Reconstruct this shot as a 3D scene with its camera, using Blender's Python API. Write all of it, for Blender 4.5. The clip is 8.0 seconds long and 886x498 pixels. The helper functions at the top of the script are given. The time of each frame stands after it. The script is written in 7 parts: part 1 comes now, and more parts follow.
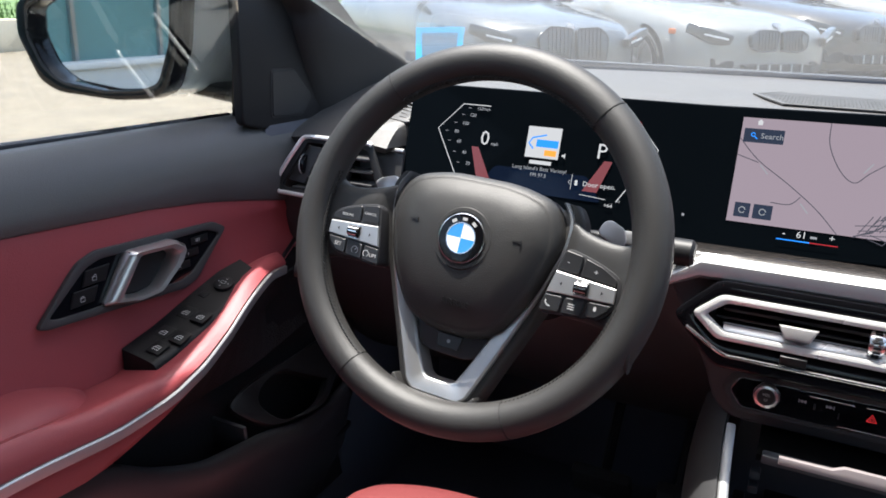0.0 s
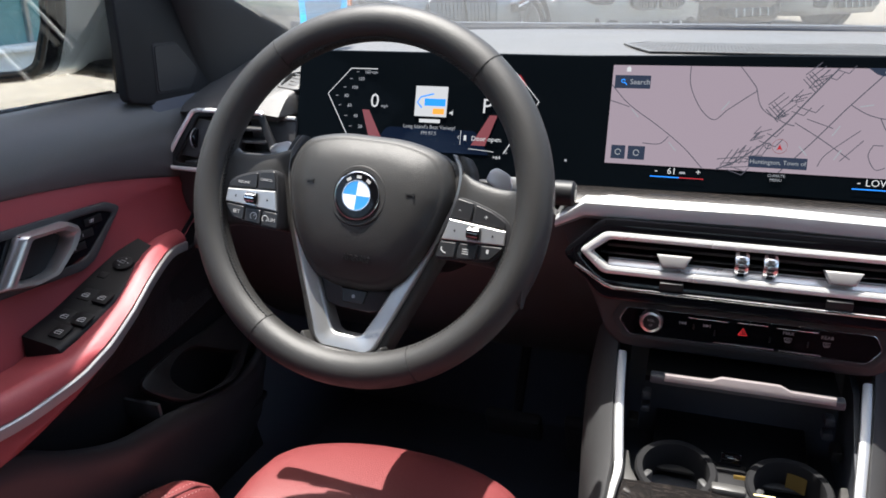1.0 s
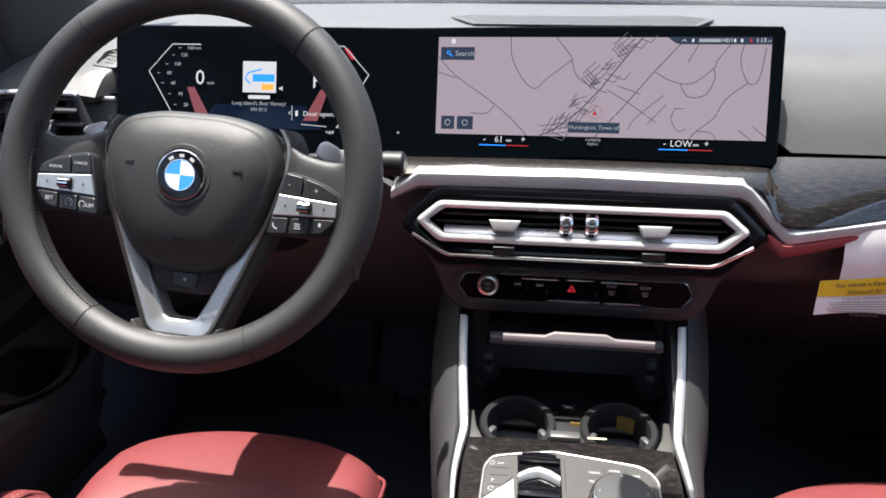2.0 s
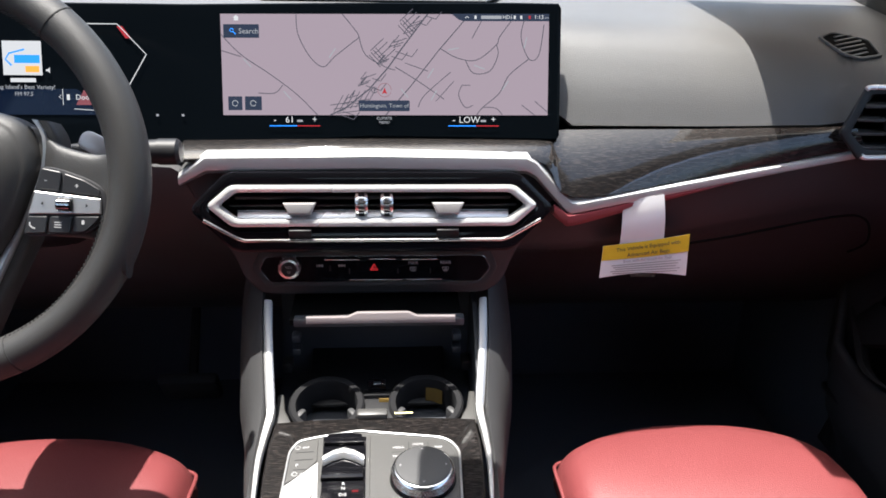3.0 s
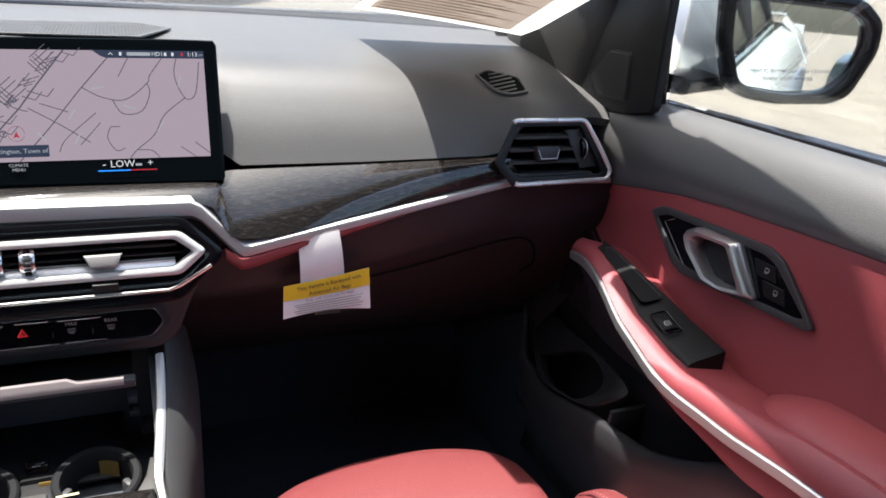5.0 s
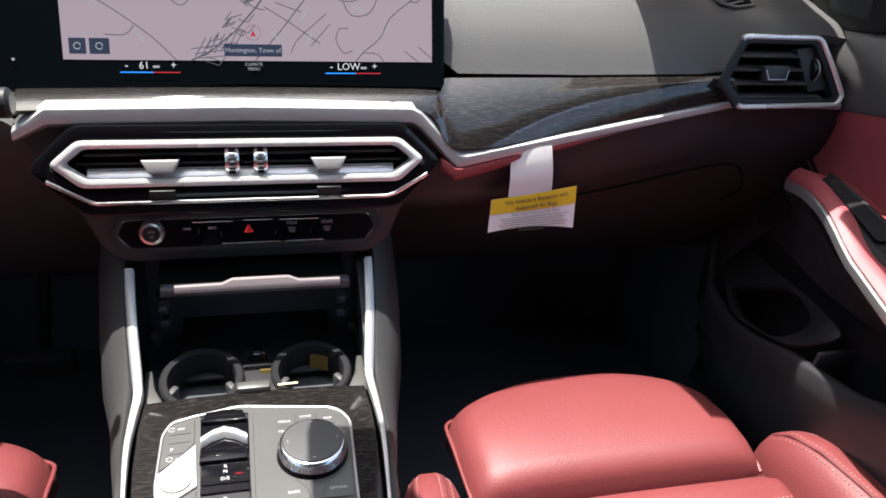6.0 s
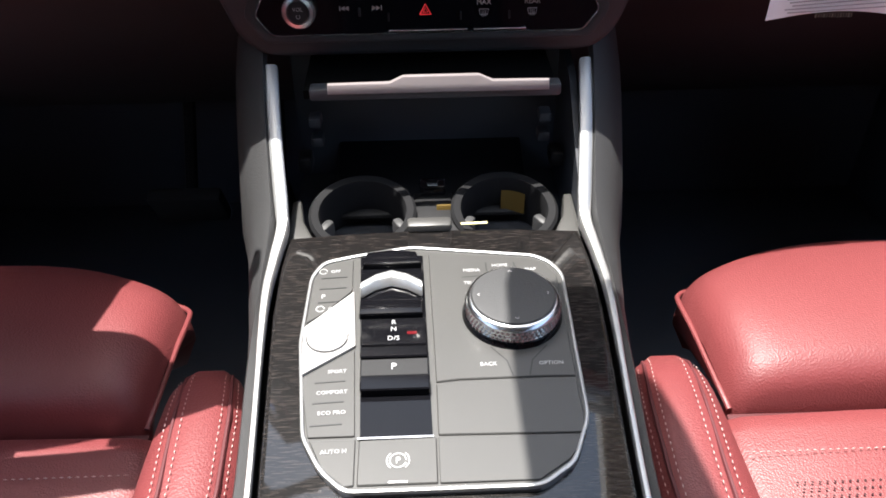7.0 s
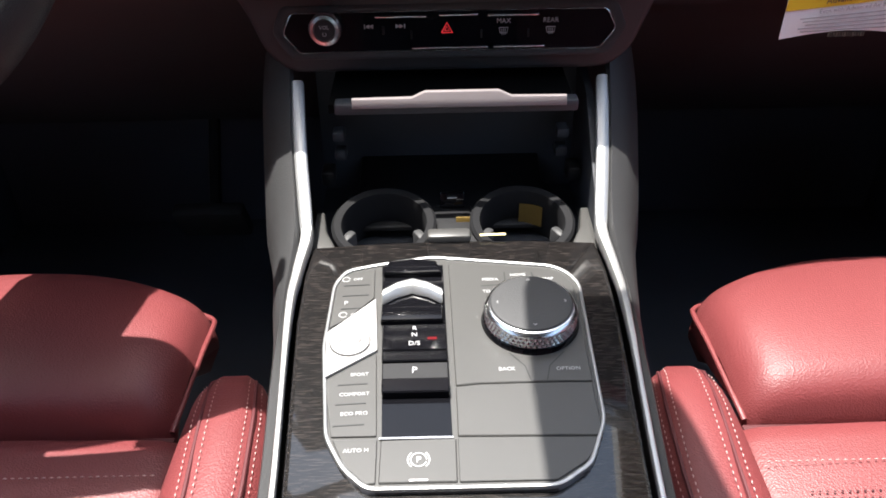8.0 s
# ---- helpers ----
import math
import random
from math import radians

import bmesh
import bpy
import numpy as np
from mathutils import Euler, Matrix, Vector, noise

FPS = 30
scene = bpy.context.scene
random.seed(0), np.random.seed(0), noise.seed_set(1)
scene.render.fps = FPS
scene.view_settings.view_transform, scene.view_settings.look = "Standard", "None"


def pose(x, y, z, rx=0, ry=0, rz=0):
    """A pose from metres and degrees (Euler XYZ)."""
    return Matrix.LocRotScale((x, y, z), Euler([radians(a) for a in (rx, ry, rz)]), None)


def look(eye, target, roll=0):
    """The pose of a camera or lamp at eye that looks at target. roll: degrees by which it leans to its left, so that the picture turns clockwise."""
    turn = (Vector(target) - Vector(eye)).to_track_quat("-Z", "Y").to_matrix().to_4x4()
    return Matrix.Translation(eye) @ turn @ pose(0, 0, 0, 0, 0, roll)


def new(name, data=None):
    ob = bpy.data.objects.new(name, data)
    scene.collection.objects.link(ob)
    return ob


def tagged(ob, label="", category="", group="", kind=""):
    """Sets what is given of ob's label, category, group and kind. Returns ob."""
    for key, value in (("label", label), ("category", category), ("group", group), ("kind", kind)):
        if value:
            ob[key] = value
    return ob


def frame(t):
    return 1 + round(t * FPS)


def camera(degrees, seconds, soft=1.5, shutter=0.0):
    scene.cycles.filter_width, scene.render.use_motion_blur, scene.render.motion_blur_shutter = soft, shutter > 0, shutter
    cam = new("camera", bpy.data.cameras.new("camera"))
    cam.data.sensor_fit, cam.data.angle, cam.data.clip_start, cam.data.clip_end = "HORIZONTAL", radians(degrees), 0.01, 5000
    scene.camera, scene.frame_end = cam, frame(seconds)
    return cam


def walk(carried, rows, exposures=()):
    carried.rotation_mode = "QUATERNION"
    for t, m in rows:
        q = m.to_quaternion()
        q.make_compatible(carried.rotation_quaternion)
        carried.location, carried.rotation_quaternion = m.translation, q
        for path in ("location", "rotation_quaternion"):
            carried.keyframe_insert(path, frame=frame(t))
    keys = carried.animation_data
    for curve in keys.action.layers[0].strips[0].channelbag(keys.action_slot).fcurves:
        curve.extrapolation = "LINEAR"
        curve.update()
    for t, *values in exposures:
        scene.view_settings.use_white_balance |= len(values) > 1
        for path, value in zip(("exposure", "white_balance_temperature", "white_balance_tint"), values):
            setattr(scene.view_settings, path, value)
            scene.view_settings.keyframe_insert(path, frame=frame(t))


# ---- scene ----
cam = camera(61.0, 8.0, soft=1.7)
PATH = [
    (0, (-0.096, 0.079, 1.151), (-0.929, 1.792, 0.544), 1.8),
    (0.5, (-0.079, 0.061, 1.146), (-0.816, 1.810, 0.517), 0.4),
    (1, (-0.073, 0.052, 1.144), (-0.674, 1.837, 0.471), -0.5),
    (2.3, (-0.022, 0.049, 1.138), (-0.172, 1.894, 0.380), 0.1),
    (2.5, (-0.002, 0.053, 1.151), (-0.099, 1.886, 0.356), 0.1),
    (3, (0.022, 0.062, 1.155), (0.149, 1.886, 0.346), 1.2),
    (3.5, (0.049, 0.065, 1.153), (0.427, 1.866, 0.368), 2.3),
    (4, (0.080, 0.069, 1.153), (0.656, 1.830, 0.401), 3.0),
    (4.2, (0.090, 0.069, 1.150), (0.738, 1.815, 0.422), 3.2),
    (5.3, (0.109, 0.065, 1.164), (0.869, 1.775, 0.457), 4.2),
    (5.5, (0.088, 0.072, 1.162), (0.795, 1.790, 0.423), 4.4),
    (6, (0.014, 0.109, 1.144), (0.473, 1.825, 0.226), 4.3),
    (6.5, (-0.014, 0.197, 1.041), (0.170, 1.875, -0.032), 1.4),
    (7, (-0.008, 0.271, 0.975), (0.041, 1.892, -0.197), -0.7),
    (7.5, (-0.005, 0.279, 0.969), (0.008, 1.886, -0.221), -1.3),
    (8, (-0.012, 0.254, 0.975), (-0.001, 1.911, -0.145), -1.0),
]
EXPOSURES = [(0, 2.36), (1, 2.38), (2.5, 2.5), (4, 2.5), (5.5, 2.42), (6.5, 2.48), (8, 2.48)]
walk(cam, [(t, look(eye, target, roll)) for t, eye, target, roll in PATH], EXPOSURES)

# ---- world, sun, exposure ----
SUN_DIR = Vector((-0.15, 0.10, 1.0)).normalized()
world = bpy.data.worlds.new("sky")
scene.world = world
world.use_nodes = True
wn = world.node_tree.nodes
sky = wn.new("ShaderNodeTexSky")
sky.sky_type = "NISHITA"
sky.sun_disc = False
sky.dust_density, sky.ozone_density = 3.0, 0.6
sky.sun_elevation = math.asin(SUN_DIR.z)
sky.sun_rotation = math.atan2(SUN_DIR.x, SUN_DIR.y)
world.node_tree.links.new(sky.outputs[0], wn["Background"].inputs[0])
wn["Background"].inputs[1].default_value = 0.15
sun = new("sun", bpy.data.lights.new("sun", "SUN"))
sun.data.energy, sun.data.angle, sun.data.color = 2.9, radians(0.55), (1.0, 0.96, 0.9)
sun.rotation_mode = "QUATERNION"
sun.rotation_quaternion = SUN_DIR.to_track_quat("Z", "Y")
scene.view_settings.use_white_balance = True
scene.view_settings.white_balance_temperature = 6450


# ---- materials ----
def material(name, base, rough=0.5, metal=0.0, grain=0.0, scale=300.0, vary=0.12, spec=0.5, coat=0.0, emit=None, power=0.0, blotch=6.0, voronoi=False):
    """A principled material with two scales of variation and a fine bump."""
    m = bpy.data.materials.new(name)
    m.use_nodes = True
    n, l = m.node_tree.nodes, m.node_tree.links
    b = n["Principled BSDF"]
    b.inputs["Metallic"].default_value = metal
    b.inputs["Specular IOR Level"].default_value = spec
    b.inputs["Coat Weight"].default_value = coat
    b.inputs["Coat Roughness"].default_value = 0.04
    co = n.new("ShaderNodeTexCoord")
    big = n.new("ShaderNodeTexNoise")
    big.inputs["Scale"].default_value, big.inputs["Detail"].default_value = blotch, 6
    fine = n.new("ShaderNodeTexVoronoi" if voronoi else "ShaderNodeTexNoise")
    fine.inputs["Scale"].default_value = scale
    if not voronoi:
        fine.inputs["Detail"].default_value = 3
    l.new(co.outputs["Object"], big.inputs["Vector"])
    l.new(co.outputs["Object"], fine.inputs["Vector"])
    mix = n.new("ShaderNodeMix")
    mix.data_type = "RGBA"
    mix.inputs["A"].default_value = (*[c * (1 - vary) for c in base], 1)
    mix.inputs["B"].default_value = (*[min(1, c * (1 + vary)) for c in base], 1)
    l.new(big.outputs[0], mix.inputs["Factor"])
    l.new(mix.outputs["Result"], b.inputs["Base Color"])
    rr = n.new("ShaderNodeMapRange")
    rr.inputs["To Min"].default_value, rr.inputs["To Max"].default_value = max(0.02, rough * 0.8), min(1, rough * 1.2)
    l.new(big.outputs[0], rr.inputs["Value"])
    l.new(rr.outputs[0], b.inputs["Roughness"])
    if grain:
        bump = n.new("ShaderNodeBump")
        bump.inputs["Strength"].default_value, bump.inputs["Distance"].default_value = grain, 0.0006
        l.new(fine.outputs[0], bump.inputs["Height"])
        l.new(bump.outputs[0], b.inputs["Normal"])
    if emit:
        b.inputs["Emission Color"].default_value = (*emit, 1)
        b.inputs["Emission Strength"].default_value = power
    return m


def wood_material():
    """Dark open-grained veneer under clear lacquer, grain along x."""
    m = bpy.data.materials.new("dark_veneer")
    m.use_nodes = True
    n, l = m.node_tree.nodes, m.node_tree.links
    b = n["Principled BSDF"]
    co, mp = n.new("ShaderNodeTexCoord"), n.new("ShaderNodeMapping")
    mp.inputs["Scale"].default_value = (34, 380, 380)
    no, ramp = n.new("ShaderNodeTexNoise"), n.new("ShaderNodeValToRGB")
    no.inputs["Scale"].default_value, no.inputs["Detail"].default_value = 3, 5
    ramp.color_ramp.elements[0].position, ramp.color_ramp.elements[1].position = 0.50, 0.74
    ramp.color_ramp.elements[0].color = (0.004, 0.0035, 0.0035, 1)
    ramp.color_ramp.elements[1].color = (0.034, 0.027, 0.024, 1)
    l.new(co.outputs["Object"], mp.inputs["Vector"])
    l.new(mp.outputs[0], no.inputs["Vector"])
    l.new(no.outputs[0], ramp.inputs["Fac"])
    l.new(ramp.outputs[0], b.inputs["Base Color"])
    bump = n.new("ShaderNodeBump")
    bump.inputs["Strength"].default_value, bump.inputs["Distance"].default_value = 0.05, 0.0005
    l.new(no.outputs[0], bump.inputs["Height"])
    l.new(bump.outputs[0], b.inputs["Normal"])
    b.inputs["Roughness"].default_value = 0.55
    b.inputs["Coat Weight"].default_value, b.inputs["Coat Roughness"].default_value = 1.0, 0.04
    b.inputs["Coat IOR"].default_value = 1.6
    b.inputs["Specular IOR Level"].default_value = 0.12
    return m


def glass_material(name, tint=(1, 1, 1), gloss=0.6, haze=0.0):
    """A thin clear pane: see-through, with the mirror gloss of its surface."""
    m = bpy.data.materials.new(name)
    m.use_nodes = True
    n, l = m.node_tree.nodes, m.node_tree.links
    n.remove(n["Principled BSDF"])
    tr, gl, mx, fr = n.new("ShaderNodeBsdfTransparent"), n.new("ShaderNodeBsdfGlossy"), n.new("ShaderNodeMixShader"), n.new("ShaderNodeFresnel")
    tr.inputs[0].default_value = (*tint, 1)
    gl.inputs["Roughness"].default_value = 0.02
    mul = n.new("ShaderNodeMath")
    mul.operation = "MULTIPLY"
    mul.inputs[1].default_value = gloss
    l.new(fr.outputs[0], mul.inputs[0])
    l.new(mul.outputs[0], mx.inputs[0])
    l.new(tr.outputs[0], mx.inputs[1])
    l.new(gl.outputs[0], mx.inputs[2])
    last = mx
    # Glare haze over the view is mixed into the pane as a white translucent film.
    if haze:
        film, df, co, no, amt = n.new("ShaderNodeMixShader"), n.new("ShaderNodeBsdfTranslucent"), n.new("ShaderNodeTexCoord"), n.new("ShaderNodeTexNoise"), n.new("ShaderNodeMapRange")
        df.inputs[0].default_value = (0.9, 0.9, 0.88, 1)
        no.inputs["Scale"].default_value = 4
        amt.inputs["To Min"].default_value, amt.inputs["To Max"].default_value = haze * 0.7, haze * 1.3
        l.new(co.outputs["Object"], no.inputs["Vector"])
        l.new(no.outputs[0], amt.inputs["Value"])
        l.new(amt.outputs[0], film.inputs[0])
        l.new(mx.outputs[0], film.inputs[1])
        l.new(df.outputs[0], film.inputs[2])
        last = film
    l.new(last.outputs[0], n["Material Output"].inputs[0])
    return m


def lit(name, colour, power=1.0):
    """A screen or lamp surface that gives off light."""
    return material(name, (0.003, 0.003, 0.004), 0.1, vary=0.02, spec=0.12, emit=colour, power=power)


def paper_sheet(name, colour):
    """Thin paper: part of the light that falls on it goes through."""
    m = bpy.data.materials.new(name)
    m.use_nodes = True
    n, l = m.node_tree.nodes, m.node_tree.links
    n.remove(n["Principled BSDF"])
    df, tr, mx = n.new("ShaderNodeBsdfDiffuse"), n.new("ShaderNodeBsdfTranslucent"), n.new("ShaderNodeMixShader")
    df.inputs[0].default_value = tr.inputs[0].default_value = (*colour, 1)
    mx.inputs[0].default_value = 0.5
    l.new(df.outputs[0], mx.inputs[1])
    l.new(tr.outputs[0], mx.inputs[2])
    l.new(mx.outputs[0], n["Material Output"].inputs[0])
    return m


SHEET = paper_sheet("thin_paper", (0.60, 0.59, 0.57))
PRINTED = paper_sheet("printed_paper", (0.52, 0.44, 0.38))
PRINT_LINE = paper_sheet("printed_lines", (0.30, 0.22, 0.18))
VINYL = material("black_grained_vinyl", (0.064, 0.063, 0.062), 0.5, grain=0.34, scale=1100, voronoi=True)
VINYL_SOFT = material("soft_black_plastic", (0.032, 0.032, 0.033), 0.55, grain=0.3, scale=700)
PLASTIC = material("matt_black_plastic", (0.008, 0.008, 0.009), 0.5, grain=0.15, scale=500, spec=0.35)
CARPET = material("black_carpet", (0.100, 0.108, 0.128), 0.95, grain=0.9, scale=1200, spec=0.1)
RED = material("tan_red_leather", (0.146, 0.0315, 0.033), 0.48, grain=0.4, scale=700, vary=0.1, spec=0.4, voronoi=True)
RED_TRIM = material("red_door_leatherette", (0.27, 0.050, 0.057), 0.5, grain=0.28, scale=1000, voronoi=True)
# Red bounce from the leather is tinted into this near-black colour.
LOWER_DASH = material("bounce_tinted_lower_dash", (0.022, 0.0180, 0.0197), 0.55, grain=0.3, scale=700)
STITCH = material("pale_thread", (0.48, 0.33, 0.31), 0.8)
DEEP_BLACK = material("shaded_black_plastic", (0.004, 0.004, 0.004), 0.9, spec=0.05)
BLACK_THREAD = material("black_thread", (0.008, 0.008, 0.008), 0.7)
GLOSS = material("gloss_black_lacquer", (0.004, 0.004, 0.005), 0.07, vary=0.2, spec=0.28)
SILVER = material("satin_silver", (0.42, 0.42, 0.418), 0.38, metal=0.8, vary=0.04, grain=0.08, scale=1500)
BRIGHT_SILVER = material("bright_silver_paint", (0.72, 0.71, 0.70), 0.28, metal=0.5, vary=0.04, grain=0.05, scale=1500)
CHROME = material("bright_chrome", (0.80, 0.80, 0.80), 0.24, metal=1.0, vary=0.03)
WHITE_METAL = material("pearl_silver_plastic", (0.56, 0.54, 0.54), 0.35, metal=0.5, vary=0.04)
LEATHER = material("black_wheel_leather", (0.022, 0.0213, 0.0205), 0.50, grain=0.32, scale=1300, spec=0.5, voronoi=True)
KEY_PLATE = material("charcoal_key_plate", (0.020, 0.020, 0.022), 0.45, grain=0.1, scale=900)
BIN = material("grey_black_bin_lining", (0.036, 0.040, 0.049), 0.5, grain=0.2, scale=700)
PAD = material("charcoal_console_plastic", (0.047, 0.046, 0.044), 0.42, grain=0.07, scale=1300)
PULL_SILVER = material("satin_pull_metal", (0.46, 0.45, 0.44), 0.28, metal=0.85, vary=0.04)
SEAM_RED = material("seam_red", (0.07, 0.010, 0.013), 0.7)
BAND_SILVER = material("pale_satin_band", (0.52, 0.52, 0.515), 0.36, metal=0.6, vary=0.04)
CUP = material("matt_cup_plastic", (0.012, 0.012, 0.013), 0.75, spec=0.12)
START_SILVER = material("satin_start_plate", (0.33, 0.322, 0.317), 0.5, metal=0.3, vary=0.03)
LIP_SILVER = material("dull_pink_silver", (0.23, 0.20, 0.203), 0.45, metal=0.3, vary=0.05)
BUTTON = material("button_black", (0.014, 0.014, 0.015), 0.4)
SWITCH = material("flat_black_switch", (0.007, 0.007, 0.0075), 0.55, spec=0.2)
PRINT = material("white_print", (0.40, 0.40, 0.40), 0.6)
PILLAR = material("charcoal_woven_lining", (0.030, 0.0295, 0.029), 0.9, grain=0.6, scale=1500, spec=0.2)
WOOD = wood_material()
SCREEN = material("screen_glass", (0.002, 0.003, 0.004), 0.07, vary=0.1, spec=0.02, emit=(0.01, 0.018, 0.03), power=0.006)
MAP = lit("map_pink", (0.50, 0.41, 0.48), 0.150)
MAP_LINE = lit("map_road", (0.13, 0.13, 0.165), 0.14)
UI_WHITE = lit("screen_white", (0.85, 0.87, 0.9), 0.16)
UI_GREY = lit("screen_grey", (0.4, 0.42, 0.46), 0.18)
UI_DARK = lit("screen_dark_tile", (0.025, 0.035, 0.06), 0.25)
UI_RED = lit("screen_red", (0.75, 0.05, 0.07), 0.12)
UI_PINK = lit("screen_dim_red", (0.42, 0.12, 0.14), 0.12)
UI_BLUE = lit("screen_blue", (0.02, 0.22, 0.75), 0.35)
UI_NAVY = lit("screen_navy", (0.006, 0.022, 0.065), 0.075)
UI_ORANGE = lit("screen_orange", (0.85, 0.32, 0.05), 0.3)
PAPER = material("white_paper", (0.78, 0.77, 0.76), 0.7, vary=0.03)
INK = material("grey_ink", (0.35, 0.33, 0.33), 0.8)
DARK_INK = material("dark_ink", (0.08, 0.07, 0.05), 0.8)
YELLOW = material("yellow_paper", (0.75, 0.50, 0.02), 0.7, vary=0.04)
AMBER = material("amber_cup_floor", (0.12, 0.07, 0.006), 0.7)
# Gold reflection in and between the cups, put in as colour.
GOLD_GLEAM = material("gold_reflection", (0.11, 0.066, 0.006), 0.7)
BADGE_BLUE = material("badge_blue", (0.03, 0.25, 0.62), 0.2, coat=0.5)
BADGE_WHITE = material("badge_white", (0.75, 0.77, 0.78), 0.2, coat=0.5)
RED_MARK = lit("red_lamp_mark", (0.8, 0.04, 0.05), 0.12)
MIRROR = material("mirror_silver", (0.9, 0.92, 0.92), 0.01, metal=1.0, vary=0.0)
PAINT_WHITE = material("white_car_paint", (0.72, 0.74, 0.73), 0.25, coat=0.8, vary=0.02)
# White parked cars: their overexposure is held down by a darker paint colour.
DIMMED_WHITE = material("dimmed_white_paint", (0.25, 0.255, 0.25), 0.25, coat=0.8, vary=0.03)
PAINT_GREY = material("grey_car_paint", (0.135, 0.150, 0.163), 0.25, metal=0.3, coat=0.8, vary=0.03)
PAINT_DARK = material("black_car_paint", (0.02, 0.021, 0.023), 0.2, coat=0.8, vary=0.05)
RUBBER = material("tyre_rubber", (0.018, 0.018, 0.018), 0.8, grain=0.4, scale=80)
ALLOY = material("grey_alloy", (0.35, 0.36, 0.37), 0.35, metal=0.8)
LAMP_GLASS = material("headlamp_cover", (0.04, 0.043, 0.048), 0.08, coat=0.8)
CONCRETE = material("sunlit_concrete", (0.20, 0.170, 0.132), 0.85, grain=0.8, scale=60, vary=0.38, blotch=3.5)
GRASS = material("grass_blades", (0.07, 0.13, 0.03), 0.8, vary=0.3, blotch=3)
BARK = material("bark", (0.12, 0.09, 0.07), 0.9, grain=0.6, scale=40)
LEAF = material("leaf_green", (0.06, 0.11, 0.03), 0.6, vary=0.4, blotch=2)
KERB = material("cream_concrete", (0.60, 0.54, 0.42), 0.85, grain=0.4, scale=60, vary=0.12, blotch=2)
FACADE = material("white_facade", (0.72, 0.72, 0.70), 0.7, vary=0.05, blotch=1)
PANE = material("teal_glazing", (0.10, 0.24, 0.25), 0.3, coat=0.05, vary=0.2, blotch=0.6)
GLASS = glass_material("clear_glass", (0.86, 0.88, 0.86), 0.4)
WINDSCREEN = glass_material("hazed_windscreen", (0.72, 0.74, 0.73), 0.3, 0.017)
REAR_GLASS = glass_material("dark_rear_glass", (0.78, 0.80, 0.79), 0.5)
TAG_BLUE = material("blue_sticker", (0.012, 0.26, 0.50), 0.4)
ORANGE_LAMP = material("orange_reflector", (0.7, 0.16, 0.02), 0.3)


# ---- building helpers ----
def link_mesh(name, bm, mat, sharp=35):
    me = bpy.data.meshes.new(name)
    bmesh.ops.recalc_face_normals(bm, faces=bm.faces)
    bm.to_mesh(me)
    bm.free()
    for p in me.polygons:
        p.use_smooth = True
    me.set_sharp_from_angle(angle=radians(sharp))
    me.materials.append(mat)
    return me


def part(name, bm, mat, parent=None, label="", sharp=35):
    """Links a bmesh as one mesh object under a thing or a part."""
    ob = new(name, link_mesh(name, bm, mat, sharp))
    if parent is not None:
        ob.parent = parent
        ob.matrix_parent_inverse = world_of(parent).inverted()
    if label:
        ob["label"] = label
    return ob


def world_of(ob):
    m = ob.matrix_basis.copy()
    if ob.parent:
        m = world_of(ob.parent) @ ob.matrix_parent_inverse @ m
    return m


def thing(name, at, label, category, group="", kind=""):
    ob = new(name)
    ob.empty_display_size = 0.02
    ob.matrix_basis = pose(*at)
    return tagged(ob, label, category, group, kind)


def plane_at(origin, right, normal):
    """Local x along right, z along normal, y up the plane."""
    z = Vector(normal).normalized()
    x = (Vector(right) - z * Vector(right).dot(z)).normalized()
    y = z.cross(x)
    m = Matrix((x, y, z)).transposed().to_4x4()
    m.translation = Vector(origin)
    return m


def bevelled(bm, width, seg=2, angle=30):
    if width > 0:
        ed = [e for e in bm.edges if len(e.link_faces) == 2 and e.calc_face_angle(0) > radians(angle)]
        bmesh.ops.bevel(bm, geom=ed, offset=width, segments=seg, profile=0.5, affect="EDGES", clamp_overlap=True)
    return bm


def box(size, m=Matrix(), bevel=0.0, seg=2, bm=None):
    b = bmesh.new()
    bmesh.ops.create_cube(b, size=1)
    for v in b.verts:
        v.co = Vector((v.co.x * size[0], v.co.y * size[1], v.co.z * size[2]))
    bevelled(b, bevel, seg)
    b.transform(m)
    return joined(bm, b)


def joined(bm, b):
    if bm is None:
        return b
    me = bpy.data.meshes.new("tmp")
    b.to_mesh(me)
    b.free()
    bm.from_mesh(me)
    bpy.data.meshes.remove(me)
    return bm


def rounded(pts, r=0.0, n=4):
    """A polygon with its corners rounded."""
    if r <= 0:
        return [tuple(p) for p in pts]
    out = []
    k = len(pts)
    for i in range(k):
        a, b, c = Vector(pts[i - 1]), Vector(pts[i]), Vector(pts[(i + 1) % k])
        d1, d2 = (a - b), (c - b)
        q = min(r, d1.length * 0.45, d2.length * 0.45)
        p1, p2 = b + d1.normalized() * q, b + d2.normalized() * q
        for j in range(n + 1):
            t = j / n
            out.append(tuple((1 - t) ** 2 * p1 + 2 * t * (1 - t) * b + t * t * p2))
    return out


